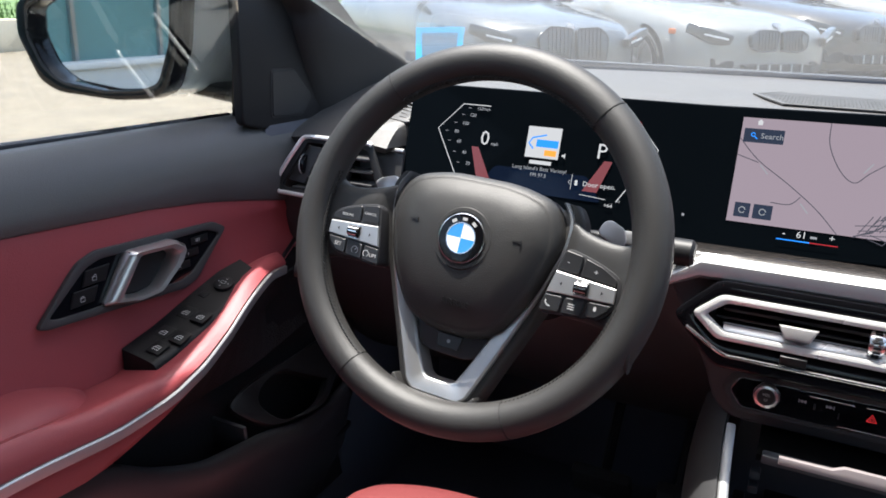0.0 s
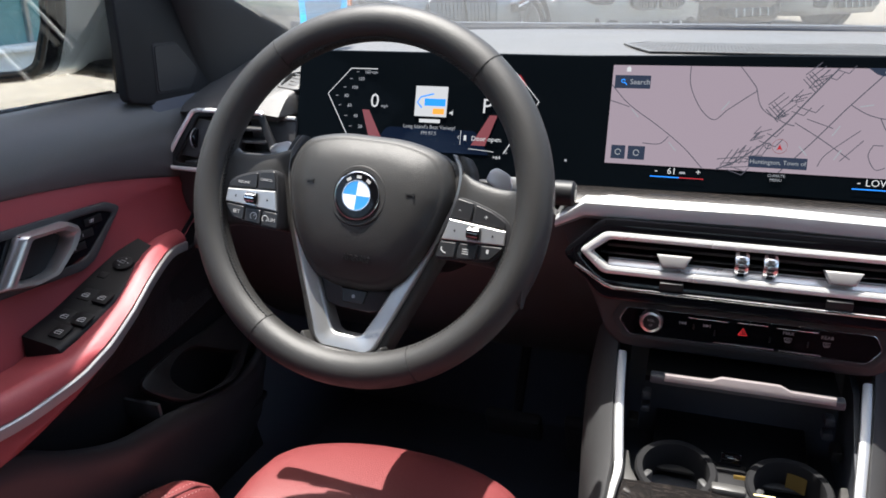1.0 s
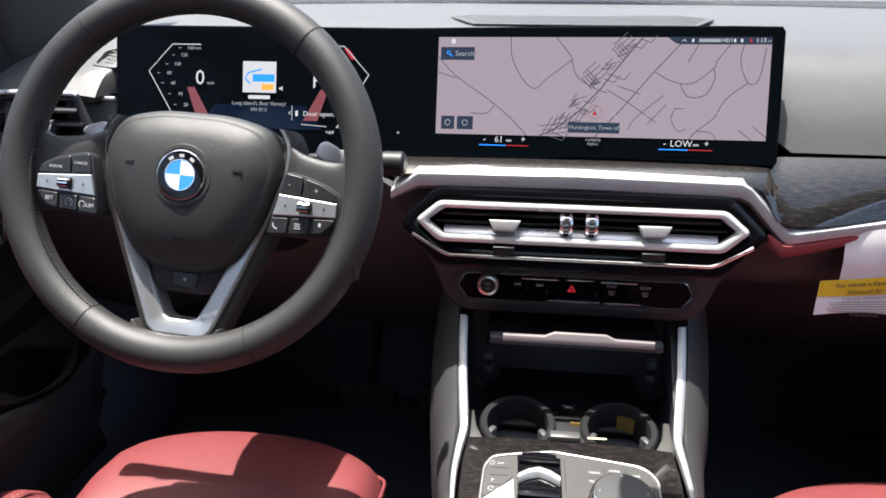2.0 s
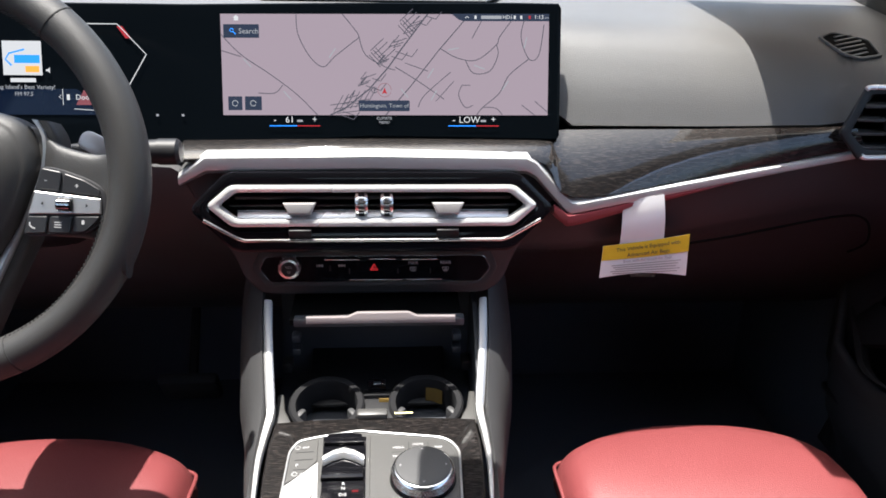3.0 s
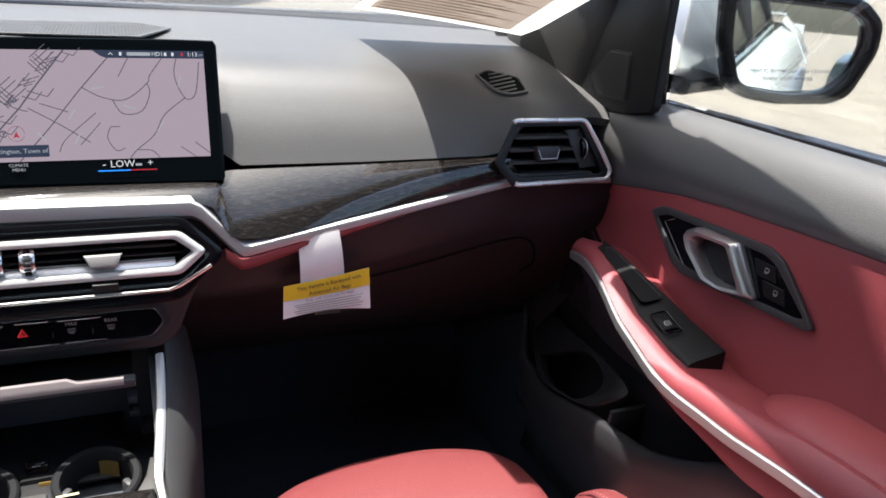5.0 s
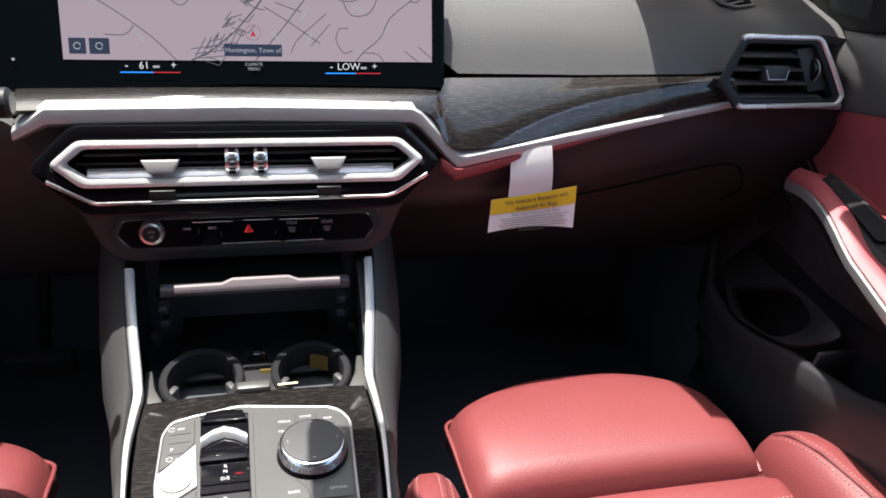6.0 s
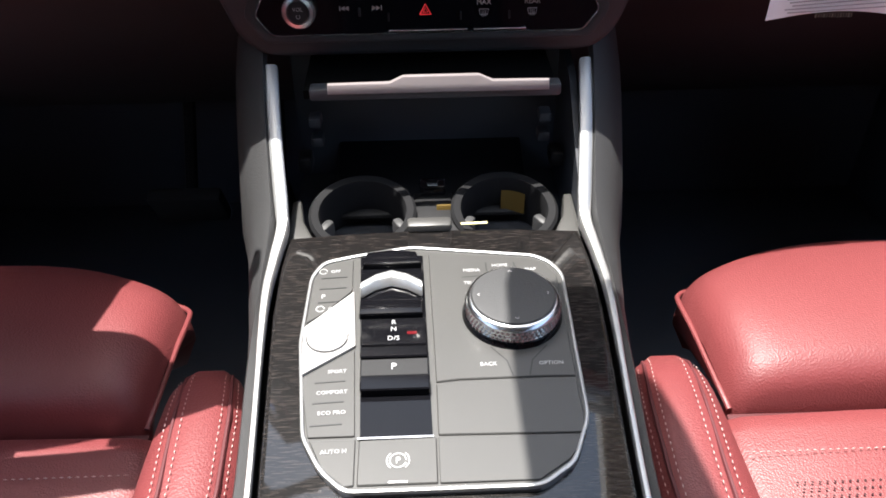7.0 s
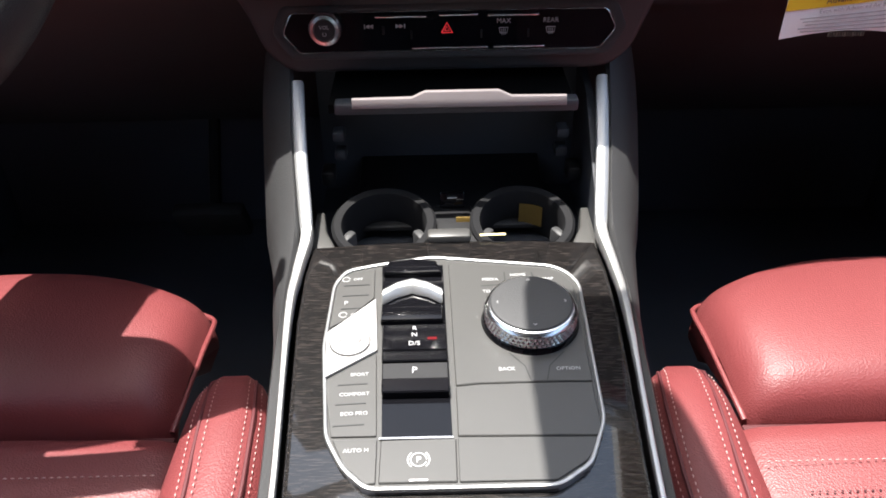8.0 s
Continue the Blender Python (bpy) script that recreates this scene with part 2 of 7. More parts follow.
def prism(pts, depth, m=Matrix(), bevel=0.0, seg=2, r=0.0, bm=None, base=0.0):
    """A polygon in local xy, from z = base up to base + depth."""
    b = bmesh.new()
    vs = [b.verts.new((x, y, base)) for x, y in rounded(pts, r)]
    f = b.faces.new(vs)
    g = bmesh.ops.extrude_face_region(b, geom=[f])
    for v in g["geom"]:
        if isinstance(v, bmesh.types.BMVert):
            v.co.z += depth
    bmesh.ops.recalc_face_normals(b, faces=b.faces)
    if bevel > 0:
        ed = [e for e in b.edges if e.calc_face_angle(0) > radians(60) and all(abs(v.co.z - base - depth) < 1e-6 for v in e.verts)]
        bmesh.ops.bevel(b, geom=ed, offset=bevel, segments=seg, profile=0.5, affect="EDGES", clamp_overlap=True)
    b.transform(m)
    return joined(bm, b)


def frame_ring(outer, inner, depth, m=Matrix(), bevel=0.0, r=0.0, ri=None, bm=None, base=0.0):
    """A flat ring between two polygons of as many corners, with a raised face."""
    o, i = rounded(outer, r), rounded(inner, r if ri is None else ri)
    b = bmesh.new()
    k = len(o)
    rings = [(o, base), (o, base + depth), (i, base + depth), (i, base)]
    vs = [[b.verts.new((x, y, z)) for x, y in ring] for ring, z in rings]
    for a in range(4):
        for j in range(k):
            b.faces.new((vs[a][j], vs[a][(j + 1) % k], vs[(a + 1) % 4][(j + 1) % k], vs[(a + 1) % 4][j]))
    bmesh.ops.recalc_face_normals(b, faces=b.faces)
    if bevel > 0:
        ed = [e for e in b.edges if e.calc_face_angle(0) > radians(60) and all(abs(v.co.z - base - depth) < 1e-6 for v in e.verts)]
        bmesh.ops.bevel(b, geom=ed, offset=bevel, segments=2, profile=0.5, affect="EDGES", clamp_overlap=True)
    b.transform(m)
    return joined(bm, b)


def loft(sections, ring=False, caps=True, bm=None):
    """A skin through rows of points of equal length; ring: each row is closed."""
    b = bmesh.new()
    rows = [[b.verts.new(p) for p in s] for s in sections]
    k = len(rows[0])
    for a, c in zip(rows, rows[1:]):
        for j in range(k if ring else k - 1):
            q = (a[j], a[(j + 1) % k], c[(j + 1) % k], c[j])
            if len({v.co.to_tuple(6) for v in q}) > 2:
                b.faces.new(q)
    if ring and caps:
        b.faces.new(rows[0])
        b.faces.new(rows[-1])
    bmesh.ops.recalc_face_normals(b, faces=b.faces)
    return joined(bm, b)


def spline(keys, n):
    """Smooth rows between key rows (Catmull-Rom); each key is a row of numbers."""
    k = np.array(keys, float)
    out = []
    for i in range(len(k) - 1):
        p0, p1, p2, p3 = k[max(i - 1, 0)], k[i], k[i + 1], k[min(i + 2, len(k) - 1)]
        for j in range(n):
            t = j / n
            out.append(0.5 * (2 * p1 + (p2 - p0) * t + (2 * p0 - 5 * p1 + 4 * p2 - p3) * t * t + (3 * p1 - p0 - 3 * p2 + p3) * t ** 3))
    out.append(k[-1])
    return [tuple(float(x) for x in r) for r in out]


def thickened(b, thick, toward=(0.0, 0.3, 1.15)):
    """Gives a sheet thickness away from the cabin, so that its seen face stays where it is."""
    thick = abs(thick)
    bmesh.ops.recalc_face_normals(b, faces=b.faces)
    b.normal_update()
    t = Vector(toward)
    if sum(f.normal.dot(t - f.calc_center_median()) * f.calc_area() for f in b.faces) < 0:
        bmesh.ops.reverse_faces(b, faces=b.faces)
        b.normal_update()
    old = list(b.verts)
    edge = [e for e in b.edges if len(e.link_faces) == 1]
    faces = list(b.faces)
    back = {v: b.verts.new(v.co - v.normal * thick) for v in old}
    for f in faces:
        b.faces.new([back[v] for v in reversed(f.verts)])
    for e in edge:
        p, q = e.verts
        b.faces.new((p, q, back[q], back[p]))
    return b


def tube(path, radius, n=10, closed=False, bm=None, flat=None, up=(0, 0, 1)):
    """A bar along a path; radius: a number or one for each point; flat: (width, height) of a rounded oblong section."""
    p = [Vector(q) for q in path]
    k = len(p)
    secs = []
    for i in range(k):
        a, c = p[i - 1] if (i or closed) else p[i], p[(i + 1) % k] if (i < k - 1 or closed) else p[i]
        t = (c - a).normalized()
        s = t.cross(Vector(up))
        if s.length < 1e-4:
            s = t.cross(Vector((1, 0, 0.1)))
        s.normalize()
        u = s.cross(t)
        r = radius[i] if isinstance(radius, (list, tuple)) else radius
        row = []
        for j in range(n):
            w = 2 * math.pi * j / n
            cx, cy = math.cos(w), math.sin(w)
            if flat:
                e = 0.5
                cx = math.copysign(abs(cx) ** e, cx) * flat[0] / 2
                cy = math.copysign(abs(cy) ** e, cy) * flat[1] / 2
                row.append(p[i] + s * cx + u * cy)
            else:
                row.append(p[i] + (s * cx + u * cy) * r)
        secs.append(row)
    if closed:
        secs.append(secs[0])
        b = loft(secs, ring=True, caps=False)
        bmesh.ops.remove_doubles(b, verts=b.verts, dist=1e-6)
        return joined(bm, b)
    return joined(bm, loft(secs, ring=True))


def turned(profile, m=Matrix(), n=40, bm=None):
    """A body of revolution about local z from (radius, height) pairs."""
    secs = [[(r * math.cos(2 * math.pi * j / n), r * math.sin(2 * math.pi * j / n), z) for j in range(n)] for r, z in profile]
    if profile[0][0] > 0.003 and profile[-1][0] > 0.003:
        b = loft(secs + secs[:1], ring=True, caps=False)
        bmesh.ops.remove_doubles(b, verts=b.verts, dist=1e-7)
    else:
        b = loft(secs, ring=True)
    b.transform(m)
    return joined(bm, b)


def circle(r, n=24, cx=0.0, cy=0.0, a0=0.0, a1=360.0):
    k = n if a1 - a0 >= 360 else n + 1
    return [(cx + r * math.cos(radians(a0 + (a1 - a0) * i / n)), cy + r * math.sin(radians(a0 + (a1 - a0) * i / n))) for i in range(k)]


def words(text, size, m, depth=0.0002, align="CENTER", bm=None, shear=0.0):
    """Lettering as a mesh, in the built-in font, with capitals about 0.7 of size high."""
    cu = bpy.data.curves.new("words", "FONT")
    cu.body, cu.size, cu.align_x, cu.align_y, cu.extrude = text, size, align, "CENTER", depth
    cu.resolution_u = 2
    cu.shear = shear
    ob = bpy.data.objects.new("words", cu)
    me = bpy.data.meshes.new_from_object(ob)
    b = bmesh.new()
    b.from_mesh(me)
    b.transform(m)
    bpy.data.objects.remove(ob)
    bpy.data.curves.remove(cu)
    bpy.data.meshes.remove(me)
    return joined(bm, b)


def strip_line(pts, width, m, depth=0.0003, bm=None, z=0.0):
    """A flat line drawn on a plane's local xy."""
    b = bmesh.new()
    p = [Vector((x, y)) for x, y in pts]
    left, right = [], []
    for i in range(len(p)):
        t = (p[min(i + 1, len(p) - 1)] - p[max(i - 1, 0)])
        if t.length < 1e-9:
            t = Vector((1, 0))
        s = Vector((-t.y, t.x)).normalized() * width / 2
        left.append(b.verts.new((*(p[i] + s), z + depth)))
        right.append(b.verts.new((*(p[i] - s), z + depth)))
    for i in range(len(p) - 1):
        b.faces.new((right[i], right[i + 1], left[i + 1], left[i]))
    b.transform(m)
    return joined(bm, b)


def stitches(path, length, gap, width, up=(0, 0, 1)):
    """A row of short raised threads along a path."""
    p = [Vector(q) for q in path]
    b = bmesh.new()
    for a, c in zip(p, p[1:]):
        d = (c - a)
        n = max(1, int(d.length / (length + gap)))
        t = d.normalized()
        s = t.cross(Vector(up)).normalized()
        u = s.cross(t)
        for i in range(n):
            o = a + d * ((i + 0.5) / n)
            ring = [o - t * length / 2, o - s * width / 2 + u * width * 0.6, o + t * length / 2, o + s * width / 2 + u * width * 0.6]
            vs = [b.verts.new(q) for q in ring] + [b.verts.new(o + u * width), b.verts.new(o - u * width)]
            for j in range(4):
                b.faces.new((vs[j], vs[(j + 1) % 4], vs[4]))
                b.faces.new((vs[(j + 1) % 4], vs[j], vs[5]))
    return b


# ---- ground and the car's shell ----
def ground_z(y):
    return 0.042 * y


def build_ground():
    b = bmesh.new()
    vs = [b.verts.new((x, y, ground_z(y))) for x, y in ((-400, -400), (400, -400), (400, 400), (-400, 400))]
    b.faces.new(vs)
    g = part("ground", b, CONCRETE)
    tagged(g, "pale sunlit concrete lot under the parked cars", "ground", kind="structure")


def build_shell():
    """Floor, roof, pillars, panes and outer skin of the car, all one body."""
    car = thing("car_body", (0, 0, 0.25), "white four-door saloon body with charcoal lining and black carpet", "car body", kind="structure")
    part("floor_carpet", box((1.56, 3.0, 0.04), pose(0, -0.1, 0.29)), CARPET, car, "black floor carpet")
    part("bulkhead", box((1.60, 0.04, 0.95), pose(0, 1.36, 0.60)), CARPET, car, "black footwell wall")
    tun = [[(-0.13, y, 0.30), (-0.10, y, 0.44), (0.10, y, 0.44), (0.13, y, 0.30)] for y in (-0.9, 0.5, 1.3)]
    part("tunnel", thickened(loft(tun), -0.01), CARPET, car)
    # roof lining, from the windscreen header back
    roof = [[(x, y, 1.385 - 0.10 * (abs(x) / 0.56) ** 3 - 0.03 * max(0, (y - 0.2)) ** 1 - 0.05 * max(0, -0.6 - y)) for x in np.linspace(-0.56, 0.56, 13)] for y in (HEADER_Y, 0.3, 0.0, -0.5, -1.0, -1.5)]
    part("roof", thickened(loft(roof), -0.03), PILLAR, car, "charcoal roof lining")
    part("dash_cover", box((1.50, 0.30, 0.02), pose(0, 1.22, 0.985)), CARPET, car)
    part("rear_wall", box((1.46, 0.05, 0.75), pose(0, -1.28, 0.66)), CARPET, car)
    part("parcel_shelf", box((1.4, 0.4, 0.03), pose(0, -1.48, 1.02)), VINYL, car)
    for s in (-1, 1):
        part("sill_panel", box((0.05, 2.7, 0.72), pose(s * 0.755, 0.02, 0.635)), CARPET, car)
        part("kick_panel", box((0.03, 0.55, 0.78), pose(s * 0.725, 1.10, 0.62), 0.01), CARPET, car)
        # windscreen pillar: a tapered bar that leans back, broad at its foot
        secs = []
        for z, ya, yb, x in spline([(0.985, 0.900, 1.30, 0.700), (1.025, 0.875, 1.24, 0.696), (1.075, 0.852, 1.125, 0.688), (1.12, 0.832, 0.990, 0.680), (1.16, 0.808, 0.912, 0.670), (1.25, 0.61, 0.70, 0.640), (1.33, 0.43, 0.52, 0.600), (1.375, 0.33, 0.41, 0.575)], 4):
            shift = float(np.interp(z, (1.17, 1.30), (1.0, 0.0))) * (0.064 if s > 0 else 0.056)
            ya, yb = ya + shift, yb + shift * 0.5
            x -= float(np.interp(z, (1.01, 1.12), (1.0, 0.0))) * (0.022 if s > 0 else 0.0)
            # Upper pillar, out of view, shifted per side to place its shade.
            shade_shift = float(np.interp(z, (1.16, 1.20), (0.0, 1.0)))
            x, half = (x - 0.022 * shade_shift, 0.030 - 0.014 * shade_shift) if s > 0 else (x + 0.068 * shade_shift, 0.030)
            row = []
            for j in range(18):
                w = 2 * math.pi * j / 18
                c, d = math.cos(w), math.sin(w)
                c, d = math.copysign(abs(c) ** 0.6, c), math.copysign(abs(d) ** 0.75, d)
                row.append((s * (x + half - half * d - 0.035 * max(0, c) * (yb - ya)), (ya + yb) / 2 + c * (yb - ya) / 2, z))
            secs.append(row)
        part("windscreen_pillar", loft(secs, ring=True), PILLAR, car, "charcoal woven pillar cover", sharp=60)
        rail = [(s * 0.628, 0.72, 1.250), (s * 0.606, 0.58, 1.305), (s * 0.592, 0.45, 1.345), (s * 0.588, 0.0, 1.365), (s * 0.60, -0.6, 1.34), (s * 0.60, -1.2, 1.22)]
        radii = [0.036, 0.048, 0.052, 0.052, 0.05, 0.05]
        # Unseen front rails set off the roof edge, to shape light on the armrests.
        if s < 0:
            rail[:3] = [(-0.752, 0.74, 1.250), (-0.762, 0.58, 1.310), (-0.735, 0.45, 1.350)]
            radii[:3] = [0.036, 0.045, 0.048]
        else:
            rail[:3] = [(0.600, 0.74, 1.240), (0.578, 0.58, 1.298), (0.555, 0.45, 1.345)]
            radii[:3] = [0.061, 0.057, 0.053]
        part("roof_rail", tube(rail, radii, 14), PILLAR, car)
        part("centre_pillar", tube([(s * 0.74, -0.32, 0.98), (s * 0.68, -0.36, 1.2), (s * 0.61, -0.38, 1.37)], 0.045, 10), PILLAR, car)
        part("rear_pillar", tube([(s * 0.72, -1.30, 1.0), (s * 0.62, -1.05, 1.3)], 0.06, 10), PILLAR, car)
        # outer skin below the windows
        out = [[(s * 0.775, y, 1.005), (s * 0.84, y, 0.97), (s * 0.905, y, 0.86), (s * 0.90, y, 0.55), (s * 0.84, y, 0.25)] for y in (1.25, 0.6, 0.0, -0.6, -1.3, -1.8)]
        part("side_skin", thickened(loft(out), 0.01), PAINT_WHITE, car, "white painted side")
        part("window_trim", tube([(s * 0.778, 0.80, 1.006), (s * 0.778, -0.3, 1.018), (s * 0.77, -1.2, 1.03)], 0.01, 8), GLOSS, car)
        g = loft([[(s * 0.762, 0.86, 1.012), (s * 0.762, -0.3, 1.03)], [(s * 0.650, 0.70, 1.29), (s * 0.625, -0.36, 1.36)]])
        pane = part("window_pane", thickened(g, 0.003), GLASS, car, "clear side glass")
        pane.visible_shadow = False
        g = loft([[(s * 0.762, -0.38, 1.03), (s * 0.755, -1.15, 1.04)], [(s * 0.625, -0.42, 1.36), (s * 0.62, -1.0, 1.31)]])
        pane = part("window_pane", thickened(g, 0.003), REAR_GLASS, car, "dark rear side glass")
        pane.visible_shadow = False
    # bonnet and front wings, seen past the wiper line
    hood = [[(x, y, z - 0.16 * (abs(x) / 0.8) ** 4) for x in np.linspace(-0.80, 0.80, 17)] for y, z in ((1.50, 1.035), (1.8, 1.028), (2.2, 0.985), (2.5, 0.91), (2.75, 0.80))]
    part("bonnet", thickened(loft(hood), -0.01), PAINT_WHITE, car, "white bonnet")
    cowl = [[(x, WIND_BASE(x) + 0.015, 1.050) for x in np.linspace(-0.72, 0.72, 19)], [(x, WIND_BASE(x) + 0.13, 1.015) for x in np.linspace(-0.72, 0.72, 19)], [(x, WIND_BASE(x) + 0.16, 0.99) for x in np.linspace(-0.72, 0.72, 19)]]
    part("cowl", thickened(loft(cowl), -0.01), PLASTIC, car, "black scuttle panel")
    wind = []
    for t in np.linspace(0, 1, 9):
        wind.append([(x * (1 - 0.2 * t), WIND_BASE(x) + (HEADER_Y - 0.10 * abs(x / 0.7) ** 2 + 0.02 - WIND_BASE(x)) * t, 1.065 + (1.365 - 0.05 * (x / 0.7) ** 2 - 1.065) * t) for x in np.linspace(-0.70, 0.70, 17)])
    pane = part("windscreen", thickened(loft(wind), 0.004), WINDSCREEN, car, "clear windscreen")
    pane.visible_shadow = False
    for s, x0, x1 in ((1, -0.60, 0.12), (1, 0.05, 0.62)):
        p = [(x, WIND_BASE(x) + 0.05, 1.066 - 0.02 * abs(x)) for x in np.linspace(x0, x1, 9)]
        part("wiper", tube(p, 0.005, 8), PLASTIC, car, "black wiper blade")
    return car


HEADER_Y = 0.38


def build_inner_mirror():
    """The rear-view mirror on its sensor housing under the windscreen's upper edge."""
    v = thing("rear_view_mirror", (0, 0.56, 1.31), "black rear-view mirror on a sensor housing under the windscreen", "mirror")
    secs = []
    for y, hw, th in ((0.45, 0.050, 0.016), (0.49, 0.054, 0.028), (0.57, 0.054, 0.034), (0.65, 0.050, 0.030), (0.71, 0.044, 0.020), (0.73, 0.036, 0.010)):
        top = 1.065 + 0.30 * (1.36 - y) / 0.96 - 0.006
        secs.append([(hw * x, y, top - th * z) for x, z in ((-1, 0.0), (-0.98, 0.6), (-0.8, 0.95), (0, 1.0), (0.8, 0.95), (0.98, 0.6), (1, 0.0))])
    part("sensor_housing", loft(secs, ring=True), PLASTIC, v, "black sensor housing")
    part("stem", tube([(0, 0.56, 1.29), (0, 0.53, 1.275), (0, 0.51, 1.262)], [0.014, 0.011, 0.012], 12), PLASTIC, v)
    m = plane_at((0, 0.50, 1.255), (1, 0, 0), (-0.15, -1, -0.12))
    o = [(-0.118, 0.026), (-0.10, 0.034), (0.10, 0.034), (0.118, 0.026), (0.112, -0.026), (0.09, -0.032), (-0.09, -0.032), (-0.112, -0.026)]
    part("case", prism(o, 0.026, m @ pose(0, 0, -0.026), 0.003, 2, r=0.010), PLASTIC, v, "black mirror case")
    part("mirror_glass", prism([(x * 0.95, y * 0.88) for x, y in o], 0.001, m @ pose(0, 0, 0.0002), r=0.009), MIRROR, v, "mirror glass")


def WIND_BASE(x):
    return 1.36 - 0.42 * x * x


# ---- dashboard ----
def top_section(x, y0, z0, y1, z1):
    """The top pad from its front edge, over a rounded brow, to the windscreen."""
    e = WIND_BASE(x)
    return [(x, y0, z0), (x, y0 + (y1 - y0) * 0.35, z0 + (z1 - z0) * 0.52), (x, y1, z1), (x, y1 + 0.10, z1 + (1.062 - z1) * 0.55), (x, y1 + 0.22, z1 + (1.066 - z1) * 0.85), (x, e, 1.068)]


def build_dash():
    d = thing("dashboard", (0, 1.0, 0.6), "black grained dashboard with near-black lower half", "dashboard")
    sec = []
    for x, y0, z0, y1, z1 in ((-0.715, 0.872, 0.985, 0.94, 1.010), (-0.66, 0.870, 0.993, 0.93, 1.014), (-0.59, 0.868, 0.990, 0.93, 1.018), (-0.562, 0.870, 0.986, 0.935, 1.022), (-0.554, 0.905, 0.986, 0.955, 1.034),
                              (-0.48, 0.925, 0.985, 0.96, 1.047), (-0.3, 0.925, 0.99, 0.965, 1.057), (0.0, 0.92, 0.99, 0.96, 1.057), (0.17, 0.90, 0.98, 0.955, 1.050), (0.22, 0.872, 0.945, 0.95, 1.042),
                              (0.36, 0.866, 0.946, 0.945, 1.036), (0.50, 0.862, 0.949, 0.935, 1.026), (0.535, 0.863, 0.953, 0.93, 1.018), (0.558, 0.866, 0.992, 0.925, 1.016), (0.66, 0.870, 0.993, 0.93, 1.014), (0.715, 0.872, 0.985, 0.94, 1.010)):
        sec.append(spline(top_section(x, y0, z0, y1, z1), 4))
    part("top_pad", thickened(loft(sec), -0.012), VINYL, d, "black grained soft top", sharp=50)
    # lower half: knee panel, centre chin and glove box
    for name, mat, label, keys in (("knee_panel", VINYL_SOFT, "black knee panel", ((-0.715, 0.915, 0.845), (-0.53, 0.915, 0.845), (-0.45, 0.915, 0.86), (-0.22, 0.90, 0.86), (-0.19, 0.885, 0.85), (0.0, 0.86, 0.85))),
                                   ("lower_panel", LOWER_DASH, "near-black lower panel tinted by red bounce", ((0.0, 0.855, 0.85), (0.15, 0.86, 0.848), (0.205, 0.862, 0.838), (0.30, 0.874, 0.834), (0.55, 0.914, 0.853), (0.69, 0.917, 0.836), (0.715, 0.912, 0.85)))):
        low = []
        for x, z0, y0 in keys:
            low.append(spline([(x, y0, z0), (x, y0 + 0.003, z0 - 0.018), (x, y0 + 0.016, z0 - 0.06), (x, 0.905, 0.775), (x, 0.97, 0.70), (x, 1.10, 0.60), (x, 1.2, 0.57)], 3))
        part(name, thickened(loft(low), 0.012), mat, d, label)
    # centre chin with the climate row
    m = plane_at((0, 0.842, 0.0), (1, 0, 0), (0, -1, 0))
    chin = [(-0.212, 0.905), (-0.19, 0.862), (-0.158, 0.80), (-0.147, 0.768), (-0.128, 0.752), (0.128, 0.752), (0.147, 0.768), (0.158, 0.80), (0.19, 0.862), (0.212, 0.87), (0.19, 0.905)]
    part("centre_chin", prism(chin, 0.13, m, bevel=0.008, seg=3, r=0.012, base=-0.13), VINYL_SOFT, d, "soft black centre fascia")
    # veneer strip, centre shelf and passenger run
    top = [(-0.205, 0.880, 0.926), (0.0, 0.874, 0.930), (0.18, 0.866, 0.932), (0.21, 0.872, 0.940), (0.36, 0.866, 0.943), (0.50, 0.860, 0.947), (0.533, 0.858, 0.949)]
    bot = [(-0.205, 0.836, 0.917), (0.0, 0.834, 0.922), (0.17, 0.832, 0.919), (0.215, 0.818, 0.880), (0.36, 0.836, 0.897), (0.50, 0.848, 0.918), (0.548, 0.851, 0.926)]
    tp, bt = spline(top, 5), spline(bot, 5)
    bt = [bot[0]] + bt[1:-1] + [bot[-1]]
    sec = []
    for a, c in zip(tp, bt):
        a, c = Vector(a), Vector(c)
        mid = (a + c) / 2 + Vector((0, -0.004, 0.004))
        sec.append([tuple(a), tuple(a.lerp(mid, 0.5) + Vector((0, -0.001, 0.002))), tuple(mid), tuple(mid.lerp(c, 0.5) + Vector((0, -0.002, 0.001))), tuple(c)])
    part("veneer_strip", thickened(loft(sec), 0.006), WOOD, d, "dark lacquered wood veneer")
    # short strip between the driver's vent and the screen
    m = plane_at((0, 0.880, 0.935), (1, 0, 0), (0, -1, 0.25))
    part("vent_side_panel", prism([(-0.612, 0.045), (-0.546, 0.045), (-0.546, -0.055), (-0.590, -0.055)], 0.006, m, 0.0015), VINYL_SOFT, d, "smooth black panel beside the vent")
    part("silver_line", tube([m @ Vector((x, z, 0.006)) for x, z in ((-0.612, 0.047), (-0.58, 0.0475), (-0.546, 0.047))], 0.0028, 8), SILVER, d, "satin silver trim line")
    # satin silver line from the centre to the passenger vent
    path = [(-0.207, 0.838, 0.893), (-0.176, 0.834, 0.913), (0.0, 0.832, 0.916), (0.164, 0.832, 0.913), (0.174, 0.831, 0.908), (0.208, 0.822, 0.872), (0.214, 0.820, 0.867), (0.222, 0.819, 0.868), (0.36, 0.835, 0.889), (0.50, 0.848, 0.911), (0.556, 0.852, 0.920), (0.672, 0.834, 0.920)]
    wid = [0.014, 0.024, 0.024, 0.024, 0.024, 0.024, 0.021, 0.018, 0.0145, 0.013, 0.012, 0.010]
    secs = []
